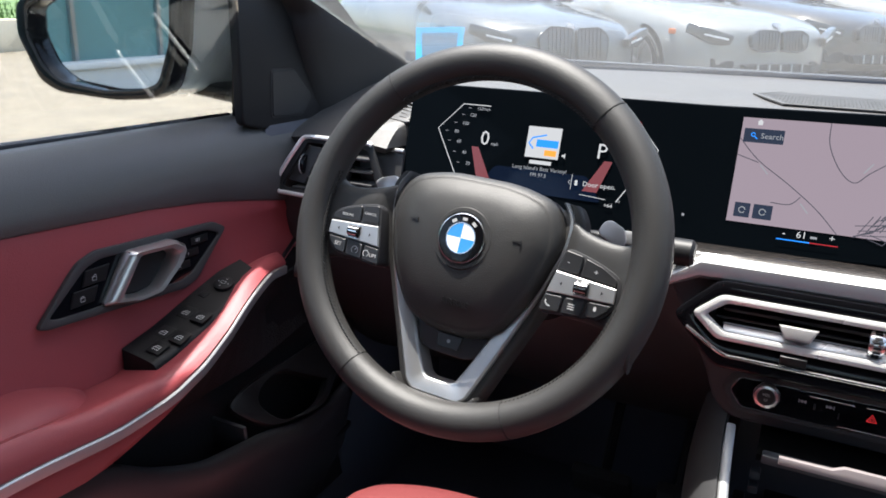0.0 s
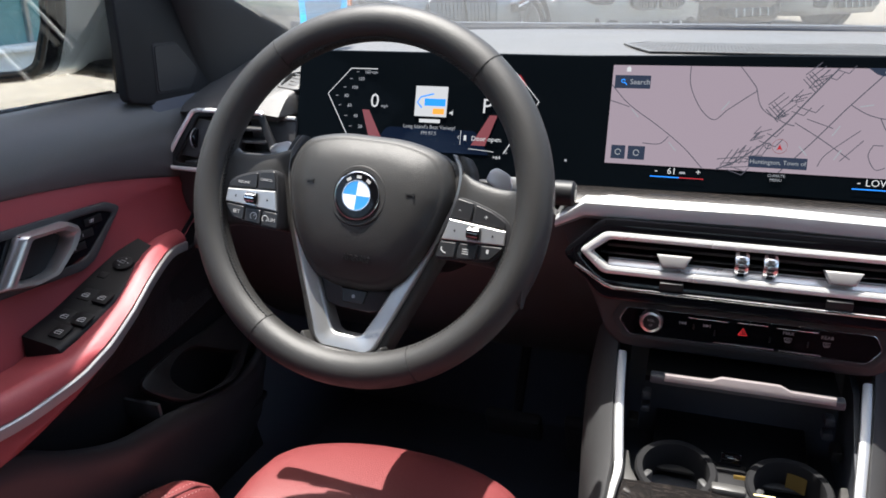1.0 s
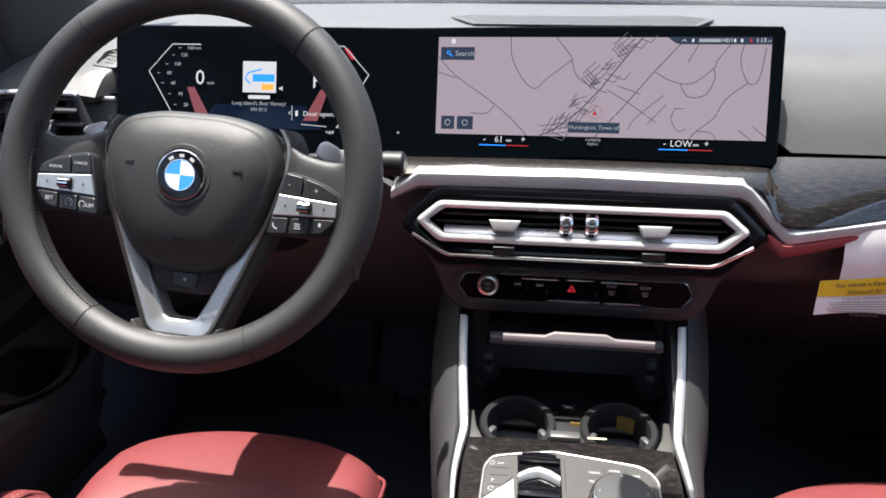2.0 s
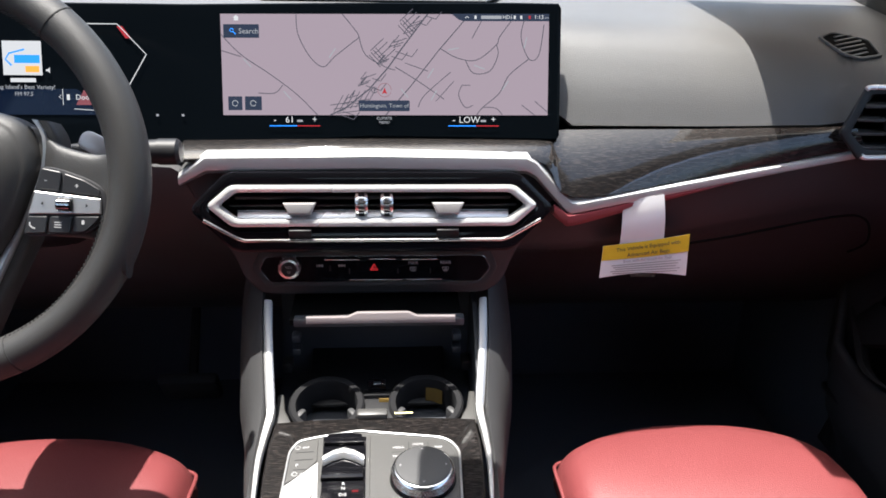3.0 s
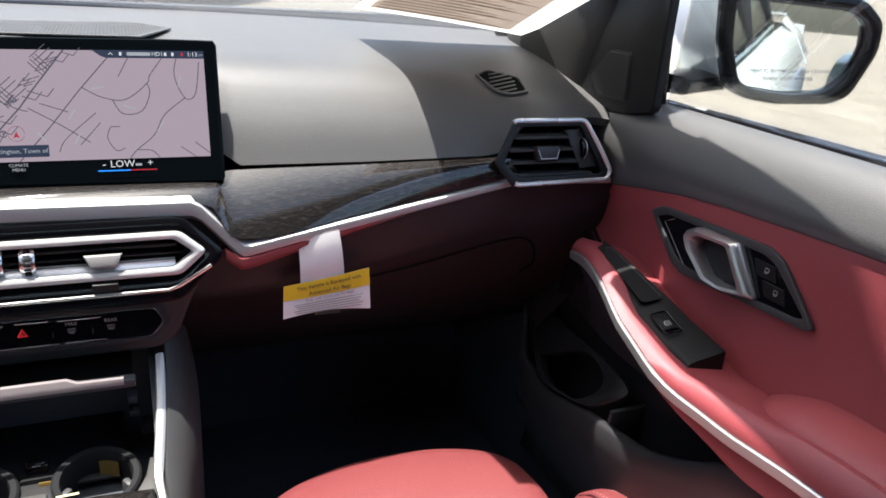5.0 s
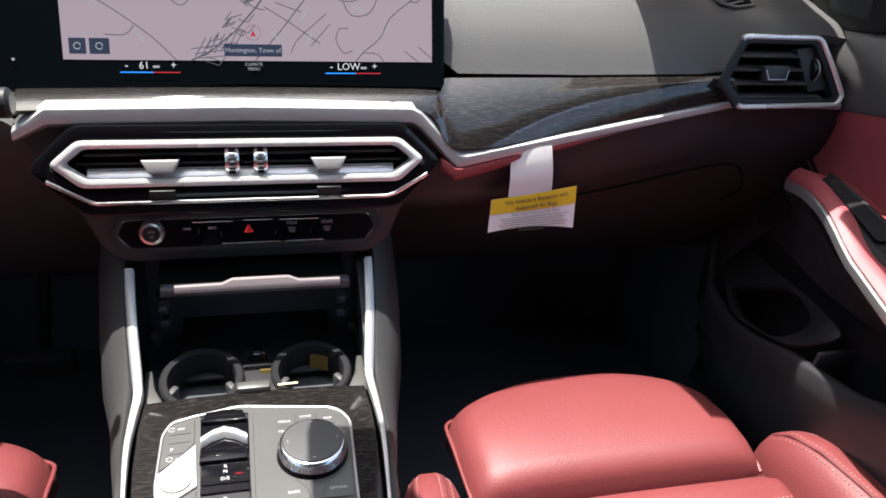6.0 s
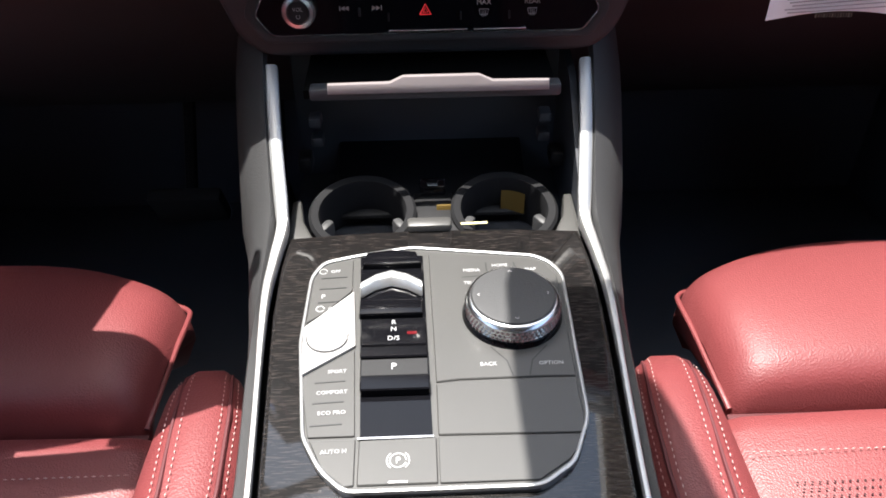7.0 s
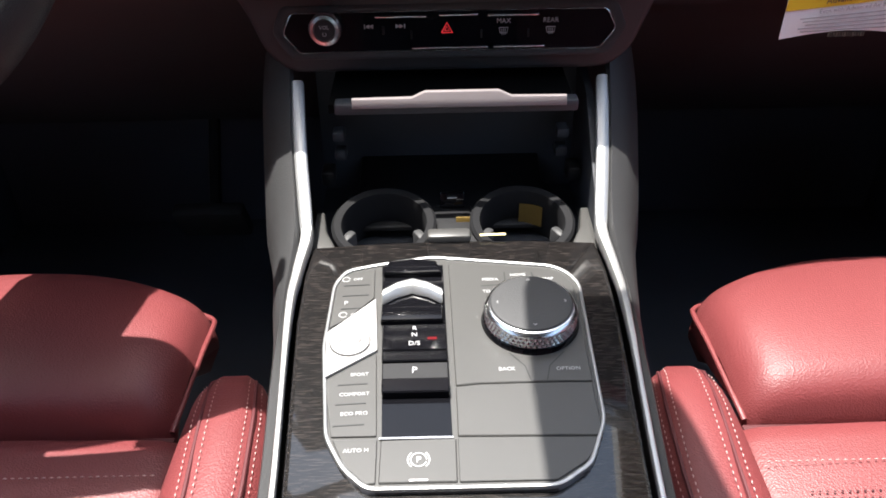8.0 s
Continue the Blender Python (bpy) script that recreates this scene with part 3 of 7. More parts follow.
    for (x, y, z), w in zip(path, wid):
        secs.append([(x, y + 0.0125, z + w * 0.2), (x, y + 0.0115, z + w * 0.47), (x, y + 0.004, z + w * 0.5), (x, y - 0.002, z + w * 0.25), (x, y - 0.003, z), (x, y - 0.002, z - w * 0.3), (x, y + 0.003, z - w * 0.5), (x, y + 0.012, z - w * 0.5)])
    part("silver_line", thickened(loft(secs), 0.004), BAND_SILVER, d, "satin silver trim line")
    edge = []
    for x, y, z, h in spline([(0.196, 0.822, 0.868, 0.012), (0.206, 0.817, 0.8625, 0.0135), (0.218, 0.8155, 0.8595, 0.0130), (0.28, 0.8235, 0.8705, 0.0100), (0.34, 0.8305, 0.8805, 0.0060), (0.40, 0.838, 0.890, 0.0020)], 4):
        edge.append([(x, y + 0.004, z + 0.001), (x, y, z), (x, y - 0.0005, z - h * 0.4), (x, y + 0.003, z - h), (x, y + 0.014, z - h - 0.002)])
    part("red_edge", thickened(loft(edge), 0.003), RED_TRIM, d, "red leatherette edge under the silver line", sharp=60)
    return d


def hexagon(w_tip, z_tip, w_top, z_top, w_bot, z_bot):
    return [(-w_tip, z_tip), (-w_top, z_top), (w_top, z_top), (w_tip, z_tip), (w_bot, z_bot), (-w_bot, z_bot)]


def build_centre_vents(d):
    m = plane_at((0, 0.824, 0.87), (1, 0, 0), (0, -1, 0.20)) @ pose(0, -0.87, 0)
    v = thing("centre_air_vent", (0, 0.85, 0.87), "gloss black centre air vent ringed with bright silver", "air vent")
    o = hexagon(0.196, 0.866, 0.155, 0.906, 0.150, 0.819)
    i = hexagon(0.176, 0.870, 0.150, 0.891, 0.150, 0.848)
    part("surround", frame_ring(o, i, 0.030, m, 0.003, r=0.01, base=-0.024), GLOSS, v, "gloss black surround")
    o2 = hexagon(0.177, 0.870, 0.151, 0.892, 0.151, 0.847)
    i2 = hexagon(0.163, 0.870, 0.145, 0.884, 0.144, 0.856)
    part("ring", frame_ring(o2, i2, 0.010, m, 0.0052, r=0.006, ri=0.004), BRIGHT_SILVER, v, "bright silver ring")
    part("lower_line", tube([(-0.180, 0.8142, 0.856), (-0.148, 0.8105, 0.838), (-0.138, 0.8098, 0.8345), (0.138, 0.8098, 0.8345), (0.148, 0.8105, 0.838), (0.180, 0.8142, 0.856)], 0.0020, 8), CHROME, v)
    part("well", prism(hexagon(0.168, 0.870, 0.148, 0.888, 0.148, 0.852), 0.01, plane_at((0, 0.895, 0), (1, 0, 0), (0, -1, 0))), PLASTIC, v)
    for z in (0.8785, 0.870, 0.8615):
        part("slat", box((0.31 if z == 0.870 else 0.295, 0.018, 0.0035), pose(0, 0.834, z, 8), 0.001), GLOSS if z == 0.870 else PLASTIC, v)
    part("chrome_slat", box((0.292, 0.012, 0.0040), pose(0, 0.824, 0.8580, 40), 0.001), BRIGHT_SILVER, v)
    for s in (-1, 1):
        tab = [(-0.0175, 0.0065), (-0.0115, -0.0065), (0.0115, -0.0065), (0.0175, 0.0065)]
        part("tab", prism(tab, 0.012, plane_at((s * 0.079, 0.824, 0.866), (1, 0, 0), (0, -1, 0.30)), 0.0025, 3), START_SILVER, v, "satin silver direction tab")
        part("tab_foot", box((0.024, 0.010, 0.010), pose(s * 0.079, 0.8145, 0.8425, 12), 0.001), PLASTIC, v)
        wh = turned([(0.001, -0.0065), (0.0120, -0.0065), (0.0130, -0.0045), (0.0130, 0.0045), (0.0120, 0.0065), (0.001, 0.0065)], pose(s * 0.0135, 0.827, 0.870, 0, 90, 0), 28)
        part("thumb_wheel", wh, CHROME, v, "ribbed chrome thumb wheel")
        rib = bmesh.new()
        for a in range(0, 360, 20):
            box((0.0060, 0.002, 0.0018), pose(s * 0.0135, 0.827, 0.870) @ pose(0, 0, 0, a, 0, 0) @ pose(0, 0.0128, 0), 0, bm=rib)
        part("ribs", rib, PLASTIC, v)


def build_corner_vent(s):
    """The hexagonal outer vent with its silver outline and slats."""
    v = thing("corner_air_vent", (s * 0.61, 0.86, 0.95), "black corner air vent with satin silver outline and slats", "air vent", "corner air vents")
    m = plane_at((-0.012 if s > 0 else -0.024, 0.846, 0.955), (1, 0, 0), (0, -1, 0.30))
    k = 1.045
    o = [(0.522, -0.010), (0.550, 0.038), (0.648, 0.038), (0.686, -0.026), (0.678, -0.036), (0.545, -0.038)]
    i = [(0.533, -0.010), (0.556, 0.031), (0.643, 0.031), (0.675, -0.024), (0.668, -0.029), (0.551, -0.030)]
    i2 = [(0.534, -0.010), (0.5555, 0.030), (0.642, 0.030), (0.672, -0.0235), (0.667, -0.0275), (0.552, -0.0275)]
    o = [(s * x, z * k) for x, z in o]
    i = [(s * x, z * k) for x, z in i]
    i2 = [(s * x, z * k) for x, z in i2]
    part("frame", frame_ring(o, i2, 0.004, m, 0.0015, r=0.004), PLASTIC, v)
    pts = [(0.546, 0.037), (0.648, 0.037), (0.667, 0.006), (0.683, -0.024), (0.677, -0.034), (0.545, -0.036)]
    path = [m @ Vector((s * x, z * k, 0.005)) for x, z in rounded(pts, 0.008)[2:-2]]
    part("silver_outline", tube(path, 0.0029, 8), BRIGHT_SILVER, v, "satin silver outline")
    part("well", prism([(p[0], p[1]) for p in i], 0.004, m, base=-0.045), DEEP_BLACK, v)
    for z, x0, x1 in ((0.021, 0.553, 0.628), (0.006, 0.545, 0.634), (-0.009, 0.543, 0.641), (-0.024, 0.552, 0.660)):
        part("slat", box((x1 - x0, 0.0030, 0.024), m @ pose(s * (x0 + x1) / 2, z, -0.012, 16), 0.0012), VINYL_SOFT, v)
    tab = [(-0.017, 0.009), (-0.013, -0.009), (0.013, -0.009), (0.017, 0.009)]
    grip = part("tab", prism(tab, 0.016, m @ pose(s * 0.594, -0.001, -0.010), 0.003, 3), KEY_PLATE, v)
    part("edge_line", strip_line([(-0.0145, 0.004), (-0.0110, -0.0065), (0.0110, -0.0065), (0.0145, 0.004)], 0.0011, m @ pose(s * 0.594, -0.001, 0.0062)), WHITE_METAL, grip)
    plate = part("wheel_plate", prism([(s * x, z) for x, z in ((0.624, 0.027), (0.646, 0.029), (0.670, -0.018), (0.644, -0.021))], 0.012, m @ pose(0, 0, -0.016), 0.002, 2), VINYL_SOFT, v)
    hub = m @ pose(s * 0.648, 0.004, -0.009) @ pose(0, 0, 0, 0, 90, 0)
    part("thumb_wheel", turned([(0.002, -0.0035), (0.0125, -0.0035), (0.0135, 0.0), (0.0125, 0.0035), (0.002, 0.0035)], hub, 28), GLOSS, plate)
    part("rim_line", turned([(0.0128, s * 0.0012), (0.0140, s * 0.0012), (0.0140, s * 0.0024), (0.0128, s * 0.0024)], hub, 28), WHITE_METAL, plate)
    return v


# ---- displays ----
N_DRV = (0.0, -0.955, 0.296)
N_CTR = (-0.055, -0.953, 0.296)
M_DRV = plane_at((-0.371, 0.899, 1.005), (1, 0, 0), N_DRV)
M_CTR = plane_at((0.012, 0.885, 0.997), (1, 0, 0), N_CTR)


def build_display():
    d = thing("curved_display", (0, 0.90, 0.93), "wide curved black glass screen with lit dials and pink road map", "screen")
    n = Vector(N_DRV).normalized()
    up = Vector((0, 0.296, 0.955))
    def at(x, h):
        # h: height up the glass from the lower edge line
        if x < -0.20:
            return Vector((x, 0.899, 1.005)) + up * (h)
        return Vector((x, 0.899 - 0.0577 * (x + 0.20), 1.005)) + up * h
    secs = []
    for x in (-0.549, -0.546, -0.48, -0.35, -0.22, -0.205, -0.19, -0.17, 0.0, 0.15, 0.199, 0.202):
        lo = -0.089 + (0.014 if x > -0.2 else 0.0) * min(1, (x + 0.2) / 0.2 if x > -0.2 else 0)
        hi = 0.062 + (0.008 if x > -0.2 else 0.0) * min(1, (x + 0.2) / 0.3 if x > -0.2 else 0)
        e = 0.004 if x in (-0.549, 0.202) else 0.0
        f = 0.002 if e else 0.0
        a, b = at(x, lo + e), at(x, hi - e)
        secs.append([tuple(a - n * (0.012)), tuple(a + n * (-0.001 - f)), tuple(at(x, lo + e + 0.0015) + n * (0.0008 - f)), tuple(at(x, hi - e - 0.0015) + n * (0.0008 - f)), tuple(b + n * (-0.001 - f)), tuple(b - n * 0.012)])
    part("glass", loft(secs, ring=True), SCREEN, d, "glossy black screen glass", sharp=25)
    return d


# ---- console ----
def railing(path):
    """A bright rail, broad on the rise and slender along the deck."""
    secs = []
    for x, y, z in path:
        w = float(np.interp(y, (0.60, 0.69, 0.76), (0.0018, 0.0036, 0.0055)))
        h = float(np.interp(y, (0.60, 0.70), (0.0028, 0.0050)))
        secs.append([(x + w * math.copysign(abs(math.cos(a)) ** 0.6, math.cos(a)), y, z + h * math.copysign(abs(math.sin(a)) ** 0.6, math.sin(a))) for a in np.linspace(0, 2 * math.pi, 13)[:-1]])
    return loft(secs, ring=True)


def build_console():
    c = thing("centre_console", (0, 0.65, 0.35), "centre console in dark wood with silver rails and shaded bin", "console")
    # side pads outside the rails
    for s in (-1, 1):
        keys = [(0.874, 0.772, 0.126), (0.846, 0.742, 0.128), (0.80, 0.702, 0.125), (0.745, 0.668, 0.119), (0.68, 0.652, 0.119), (0.60, 0.650, 0.114), (0.50, 0.650, 0.106), (0.30, 0.648, 0.098), (0.05, 0.648, 0.095)]
        sec = []
        for y, z, x in spline(keys, 4):
            k = float(np.interp(y, (0.0, 0.62, 0.70, 0.77), (0.12, 0.16, 0.55, 1.0)))
            sec.append([(s * x, y, z), (s * (x + 0.012 * k), y + 0.004, z - 0.004), (s * (x + 0.024 * k), y + 0.01, z - 0.02), (s * (x + 0.030 * k), y + 0.015, z - 0.06), (s * (x + 0.032 * k), y + 0.03, z - 0.16), (s * (x + 0.03 * k), y + 0.05, 0.38)])
        part("side_panel", thickened(loft(sec), 0.006), VINYL_SOFT, c, "grey-black side pad")
        rail = spline([(s * 0.125, 0.846, 0.741), (s * 0.121, 0.80, 0.703), (s * 0.1145, 0.752, 0.671), (s * 0.113, 0.735, 0.664), (s * 0.1155, 0.70, 0.660), (s * 0.115, 0.65, 0.660), (s * 0.1025, 0.50, 0.659), (s * 0.096, 0.35, 0.658), (s * 0.093, 0.05, 0.658)], 5)
        part("rail", railing(rail), SILVER, c, "bright silver rail")
    # veneered deck
    top = [(-0.1085, 0.735), (-0.111, 0.70), (-0.110, 0.65), (-0.0985, 0.50), (-0.092, 0.35), (-0.09, 0.05), (0.09, 0.05), (0.092, 0.35), (0.0985, 0.50), (0.110, 0.65), (0.111, 0.70), (0.1085, 0.735), (0.06, 0.739), (0.0, 0.7405), (-0.06, 0.739)]
    part("deck", prism(top, 0.03, pose(0, 0, 0.629), 0.004, 2), WOOD, c, "dark veneer deck")
    # open bin ahead of the deck
    part("bin_floor", box((0.235, 0.16, 0.01), pose(0, 0.81, 0.615)), BIN, c)
    part("bin_back", box((0.235, 0.01, 0.16), pose(0, 0.895, 0.69, -8)), BIN, c)
    for s in (-1, 1):
        part("bin_wall", prism([(0.735, 0.60), (0.735, 0.655), (0.75, 0.662), (0.80, 0.695), (0.845, 0.730), (0.90, 0.74), (0.90, 0.60)], 0.006, plane_at((s * 0.116, 0, 0), (0, 1, 0), (s, 0, 0)), base=-0.003), BIN, c)
        part("hinge_block", box((0.012, 0.02, 0.014), pose(s * 0.106, 0.836, 0.662), 0.003), PLASTIC, c)
    return c


# stations of a side bolster: along, half width, top, distance from the seat's middle
BOLSTER = ((0.08, 0.040, 0.590, 0.213), (0.3, 0.041, 0.600, 0.217), (0.45, 0.042, 0.607, 0.219), (0.55, 0.041, 0.610, 0.218), (0.61, 0.038, 0.608, 0.214), (0.650, 0.033, 0.598, 0.209), (0.678, 0.024, 0.576, 0.205), (0.690, 0.012, 0.548, 0.203))


def build_seat(s, name_label):
    """A leather front seat: split cushion, side bolsters and backrest."""
    cx = s * 0.378
    st = thing("front_seat", (cx, 0.45, 0.30), name_label, "car seat", "front seats")
    def cushion(rows, mat, name, label=""):
        secs = []
        for y, hw, zt, zb, r in rows:
            secs.append([(cx + x * hw, y, zb + (zt - zb) * h) for x, h in ((-0.72, 0.0), (-0.84, 0.35), (-0.965, 0.68), (-1.0, 0.82), (-0.965, 0.915), (-0.86, 0.968), (-0.45, 0.994), (0, 1.0), (0.45, 0.994), (0.86, 0.968), (0.965, 0.915), (1.0, 0.82), (0.965, 0.68), (0.84, 0.35), (0.72, 0.0))])
        rows2 = [[c for c in col] for col in zip(*[spline(list(col), 3) for col in zip(*secs)])]
        return part(name, loft(rows2, ring=True), mat, st, label, sharp=60)
    # thigh support: straight sides, arched front, soft shoulders
    secs = []
    for k in (-1, -0.985, -0.95, -0.89, -0.80, -0.66, -0.46, -0.23, 0, 0.23, 0.46, 0.66, 0.80, 0.89, 0.95, 0.985, 1):
        u = abs(k)
        yf = 0.826 - 0.048 * u ** 2.3 - 0.006 * u ** 30
        y0 = 0.634 + 0.003 * u ** 20
        zt = 0.598 - 0.008 * u ** 3 - 0.026 * u ** 16
        zb = 0.475 + 0.05 * u ** 12
        secs.append([(cx + 0.1685 * k * f, y, z) for y, z, f in ((y0 + 0.010, zb, 0.76), (y0, 0.540, 0.955), (y0 + 0.0035, zt - 0.020, 1.0), (y0 + 0.012, zt - 0.007, 1.0), (y0 + 0.030, zt - 0.001, 1.0), (y0 + 0.065, zt + 0.001, 1.0), (yf - 0.075, zt, 1.0), (yf - 0.042, zt - 0.005, 1.0), (yf - 0.020, zt - 0.014, 1.0), (yf - 0.006, zt - 0.028, 1.0), (yf - 0.001, zt - 0.040, 0.985), (yf - 0.012, zt - 0.060, 0.93), (yf - 0.055, zb, 0.76))])
    rows = [list(r) for r in zip(*[spline(list(col), 3) for col in zip(*secs)])]
    part("thigh_support", loft(rows, ring=True), RED, st, "red leather thigh support", sharp=60)
    main = [(0.10, 0.195, 0.535, 0.44, 0), (0.3, 0.195, 0.545, 0.44, 0), (0.5, 0.195, 0.555, 0.44, 0), (0.612, 0.190, 0.568, 0.45, 0), (0.633, 0.186, 0.558, 0.46, 0)]
    cushion(main, RED, "cushion", "red perforated leather cushion")
    for o in (-1, 1):
        secs = []
        for y, w, zt, xo in BOLSTER:
            row = []
            for j in range(14):
                a = 2 * math.pi * j / 14
                c, d = math.cos(a), math.sin(a)
                c, d = math.copysign(abs(c) ** 0.75, c), math.copysign(abs(d) ** 0.8, d)
                row.append((cx + o * xo + w * c + o * 0.006 * d, y, zt - 0.07 + 0.07 * d))
            secs.append(row)
        cols = [spline(list(col), 3) for col in zip(*secs)]
        part("side_bolster", loft([list(r) for r in zip(*cols)], ring=True), RED, st, "red leather side bolster", sharp=60)
    part("seat_base", box((0.36, 0.56, 0.14), pose(cx, 0.42, 0.40), 0.02), PLASTIC, st, "black seat base")
    back = []
    for t, hw, th in ((0, 0.21, 0.05), (0.25, 0.225, 0.06), (0.5, 0.22, 0.06), (0.8, 0.18, 0.05), (1.0, 0.14, 0.035)):
        y, z = 0.02 - 0.30 * t, 0.50 + 0.62 * t
        back.append([(cx + hw * math.copysign(abs(math.cos(a)) ** 0.6, math.cos(a)), y + th * math.copysign(abs(math.sin(a)) ** 0.6, math.sin(a)), z) for a in np.linspace(0, 2 * math.pi, 17)[:-1]])
    part("backrest", loft([list(r) for r in zip(*[spline(list(col), 3) for col in zip(*back)])], ring=True), RED, st, "red leather backrest")
    return st


# ---- doors ----
def belt_line(y):
    """Height of the seam between black upper and red panel."""
    return float(np.interp(y, (0.0, 0.3, 0.47, 0.62, 0.72, 0.825, 0.90), (0.965, 0.958, 0.952, 0.943, 0.932, 0.911, 0.895)))


def arm_line(y):
    """Height of the armrest's inner lower edge."""
    return float(np.interp(y, (0.0, 0.30, 0.41, 0.478, 0.553, 0.589, 0.651, 0.70, 0.73, 0.77, 0.82), (0.790, 0.790, 0.786, 0.780, 0.782, 0.791, 0.808, 0.827, 0.834, 0.834, 0.824)))


def arm_inner(s, y):
    """How far out the armrest's inner edge stands; the passenger's comes further in at its front."""
    if s > 0:
        return float(np.interp(y, (0.3, 0.5, 0.58, 0.66, 0.735, 0.82), (0.612, 0.607, 0.601, 0.609, 0.625, 0.648)))
    return float(np.interp(y, (0.3, 0.5, 0.60, 0.72, 0.78, 0.82), (0.612, 0.610, 0.616, 0.645, 0.668, 0.682)))


def build_door(s, label):
    d = thing("front_door", (s * 0.72, 0.5, 0.3), label, "car door", "front doors")
    ys = [0.90, 0.86, 0.82, 0.77, 0.70, 0.62, 0.54, 0.46, 0.38, 0.30, 0.15, 0.0, -0.20]
    up, red, low = [], [], []
    for y in ys:
        b = belt_line(y)
        up.append([(s * 0.765, y, 1.000), (s * 0.760, y, 1.014), (s * 0.750, y, 1.018), (s * 0.738, y, 1.016), (s * 0.722, y, 1.006), (s * 0.709, y, 0.990), (s * 0.701, y, 0.970), (s * 0.698, y, b + 0.004), (s * 0.702, y, b)])
        foot = float(np.interp(y, (0.74, 0.82, 0.90), (0.74, 0.818, 0.872)))
        red.append([(s * 0.708, y, b + 0.003), (s * 0.701, y, b), (s * 0.700, y, b - 0.01)] + [(s * x, y, max(z, foot)) for x, z in ((0.703, 0.90 if b > 0.91 else b - 0.02), (0.704, 0.86), (0.700, 0.82), (0.697, 0.77), (0.697, 0.74))])
        low.append([(s * 0.699, y, max(0.78, foot + 0.006)), (s * 0.690, y, 0.74), (s * 0.690, y, 0.66), (s * 0.695, y, 0.58), (s * 0.70, y, 0.45)])
    part("upper_panel", thickened(loft(up), 0.01), VINYL, d, "black grained window ledge", sharp=60)
    part("red_panel", thickened(loft(red), 0.01), RED_TRIM, d, "red leatherette panel", sharp=60)
    part("lower_panel", thickened(loft(low), 0.01), PLASTIC, d)
    # armrest with its rising front
    arm = []
    for y in list(np.linspace(0.82, 0.36, 25)) + [0.25, 0.1, -0.1, -0.2]:
        a = arm_line(y)
        xin = arm_inner(s, y)
        th = float(np.interp(y, (0.4, 0.52, 0.58, 0.65, 0.72, 0.82), (0.030, 0.024, 0.016, 0.013, 0.015, 0.020)))
        arm.append([(s * 0.70, y, a - 0.03), (s * (xin + 0.014), y, a - 0.008), (s * (xin + 0.003), y, a - 0.002), (s * xin, y, a + 0.008), (s * (xin + 0.006), y, a + th * 0.8), (s * (xin + 0.014), y, a + th), (s * (xin + 0.026), y, a + th * 0.8), (s * 0.705, y, a + th * 0.35 - 0.008 * min(1.0, max(0.0, (0.78 - y) / 0.05)))])
    part("armrest", loft(arm, ring=True), RED_TRIM, d, "red padded armrest", sharp=60)
    line = []
    for y in list(np.linspace(0.815, 0.36, 26)) + [0.25, 0.0, -0.2]:
        xin = arm_inner(s, y)
        line.append((s * (xin + 0.001), y, arm_line(y) - 0.001))
    part("silver_line", tube(line, 0, 10, flat=(0.008, 0.012)), SILVER, d, "satin silver armrest line")
    return d


WHEEL = plane_at((-0.362, 0.674, 0.953), (1, 0, 0), (0, -0.934, 0.358))


def build_wheel():
    w = thing("steering_wheel", (-0.358, 0.674, 0.952), "black leather three-spoke steering wheel with silver lower spokes", "steering wheel")
    m = WHEEL
    R, rr = 0.1645, 0.0170
    path = [m @ Vector((R * math.cos(a), (R if math.sin(a) > 0 else R * 0.985) * math.sin(a), 0)) for a in np.linspace(0, 2 * math.pi, 97)[:-1]]
    nrm = m.to_3x3() @ Vector((0, 0, 1))
    part("rim", tube(path, rr, 16, closed=True, up=nrm), LEATHER, w, "black leather rim")
    return w




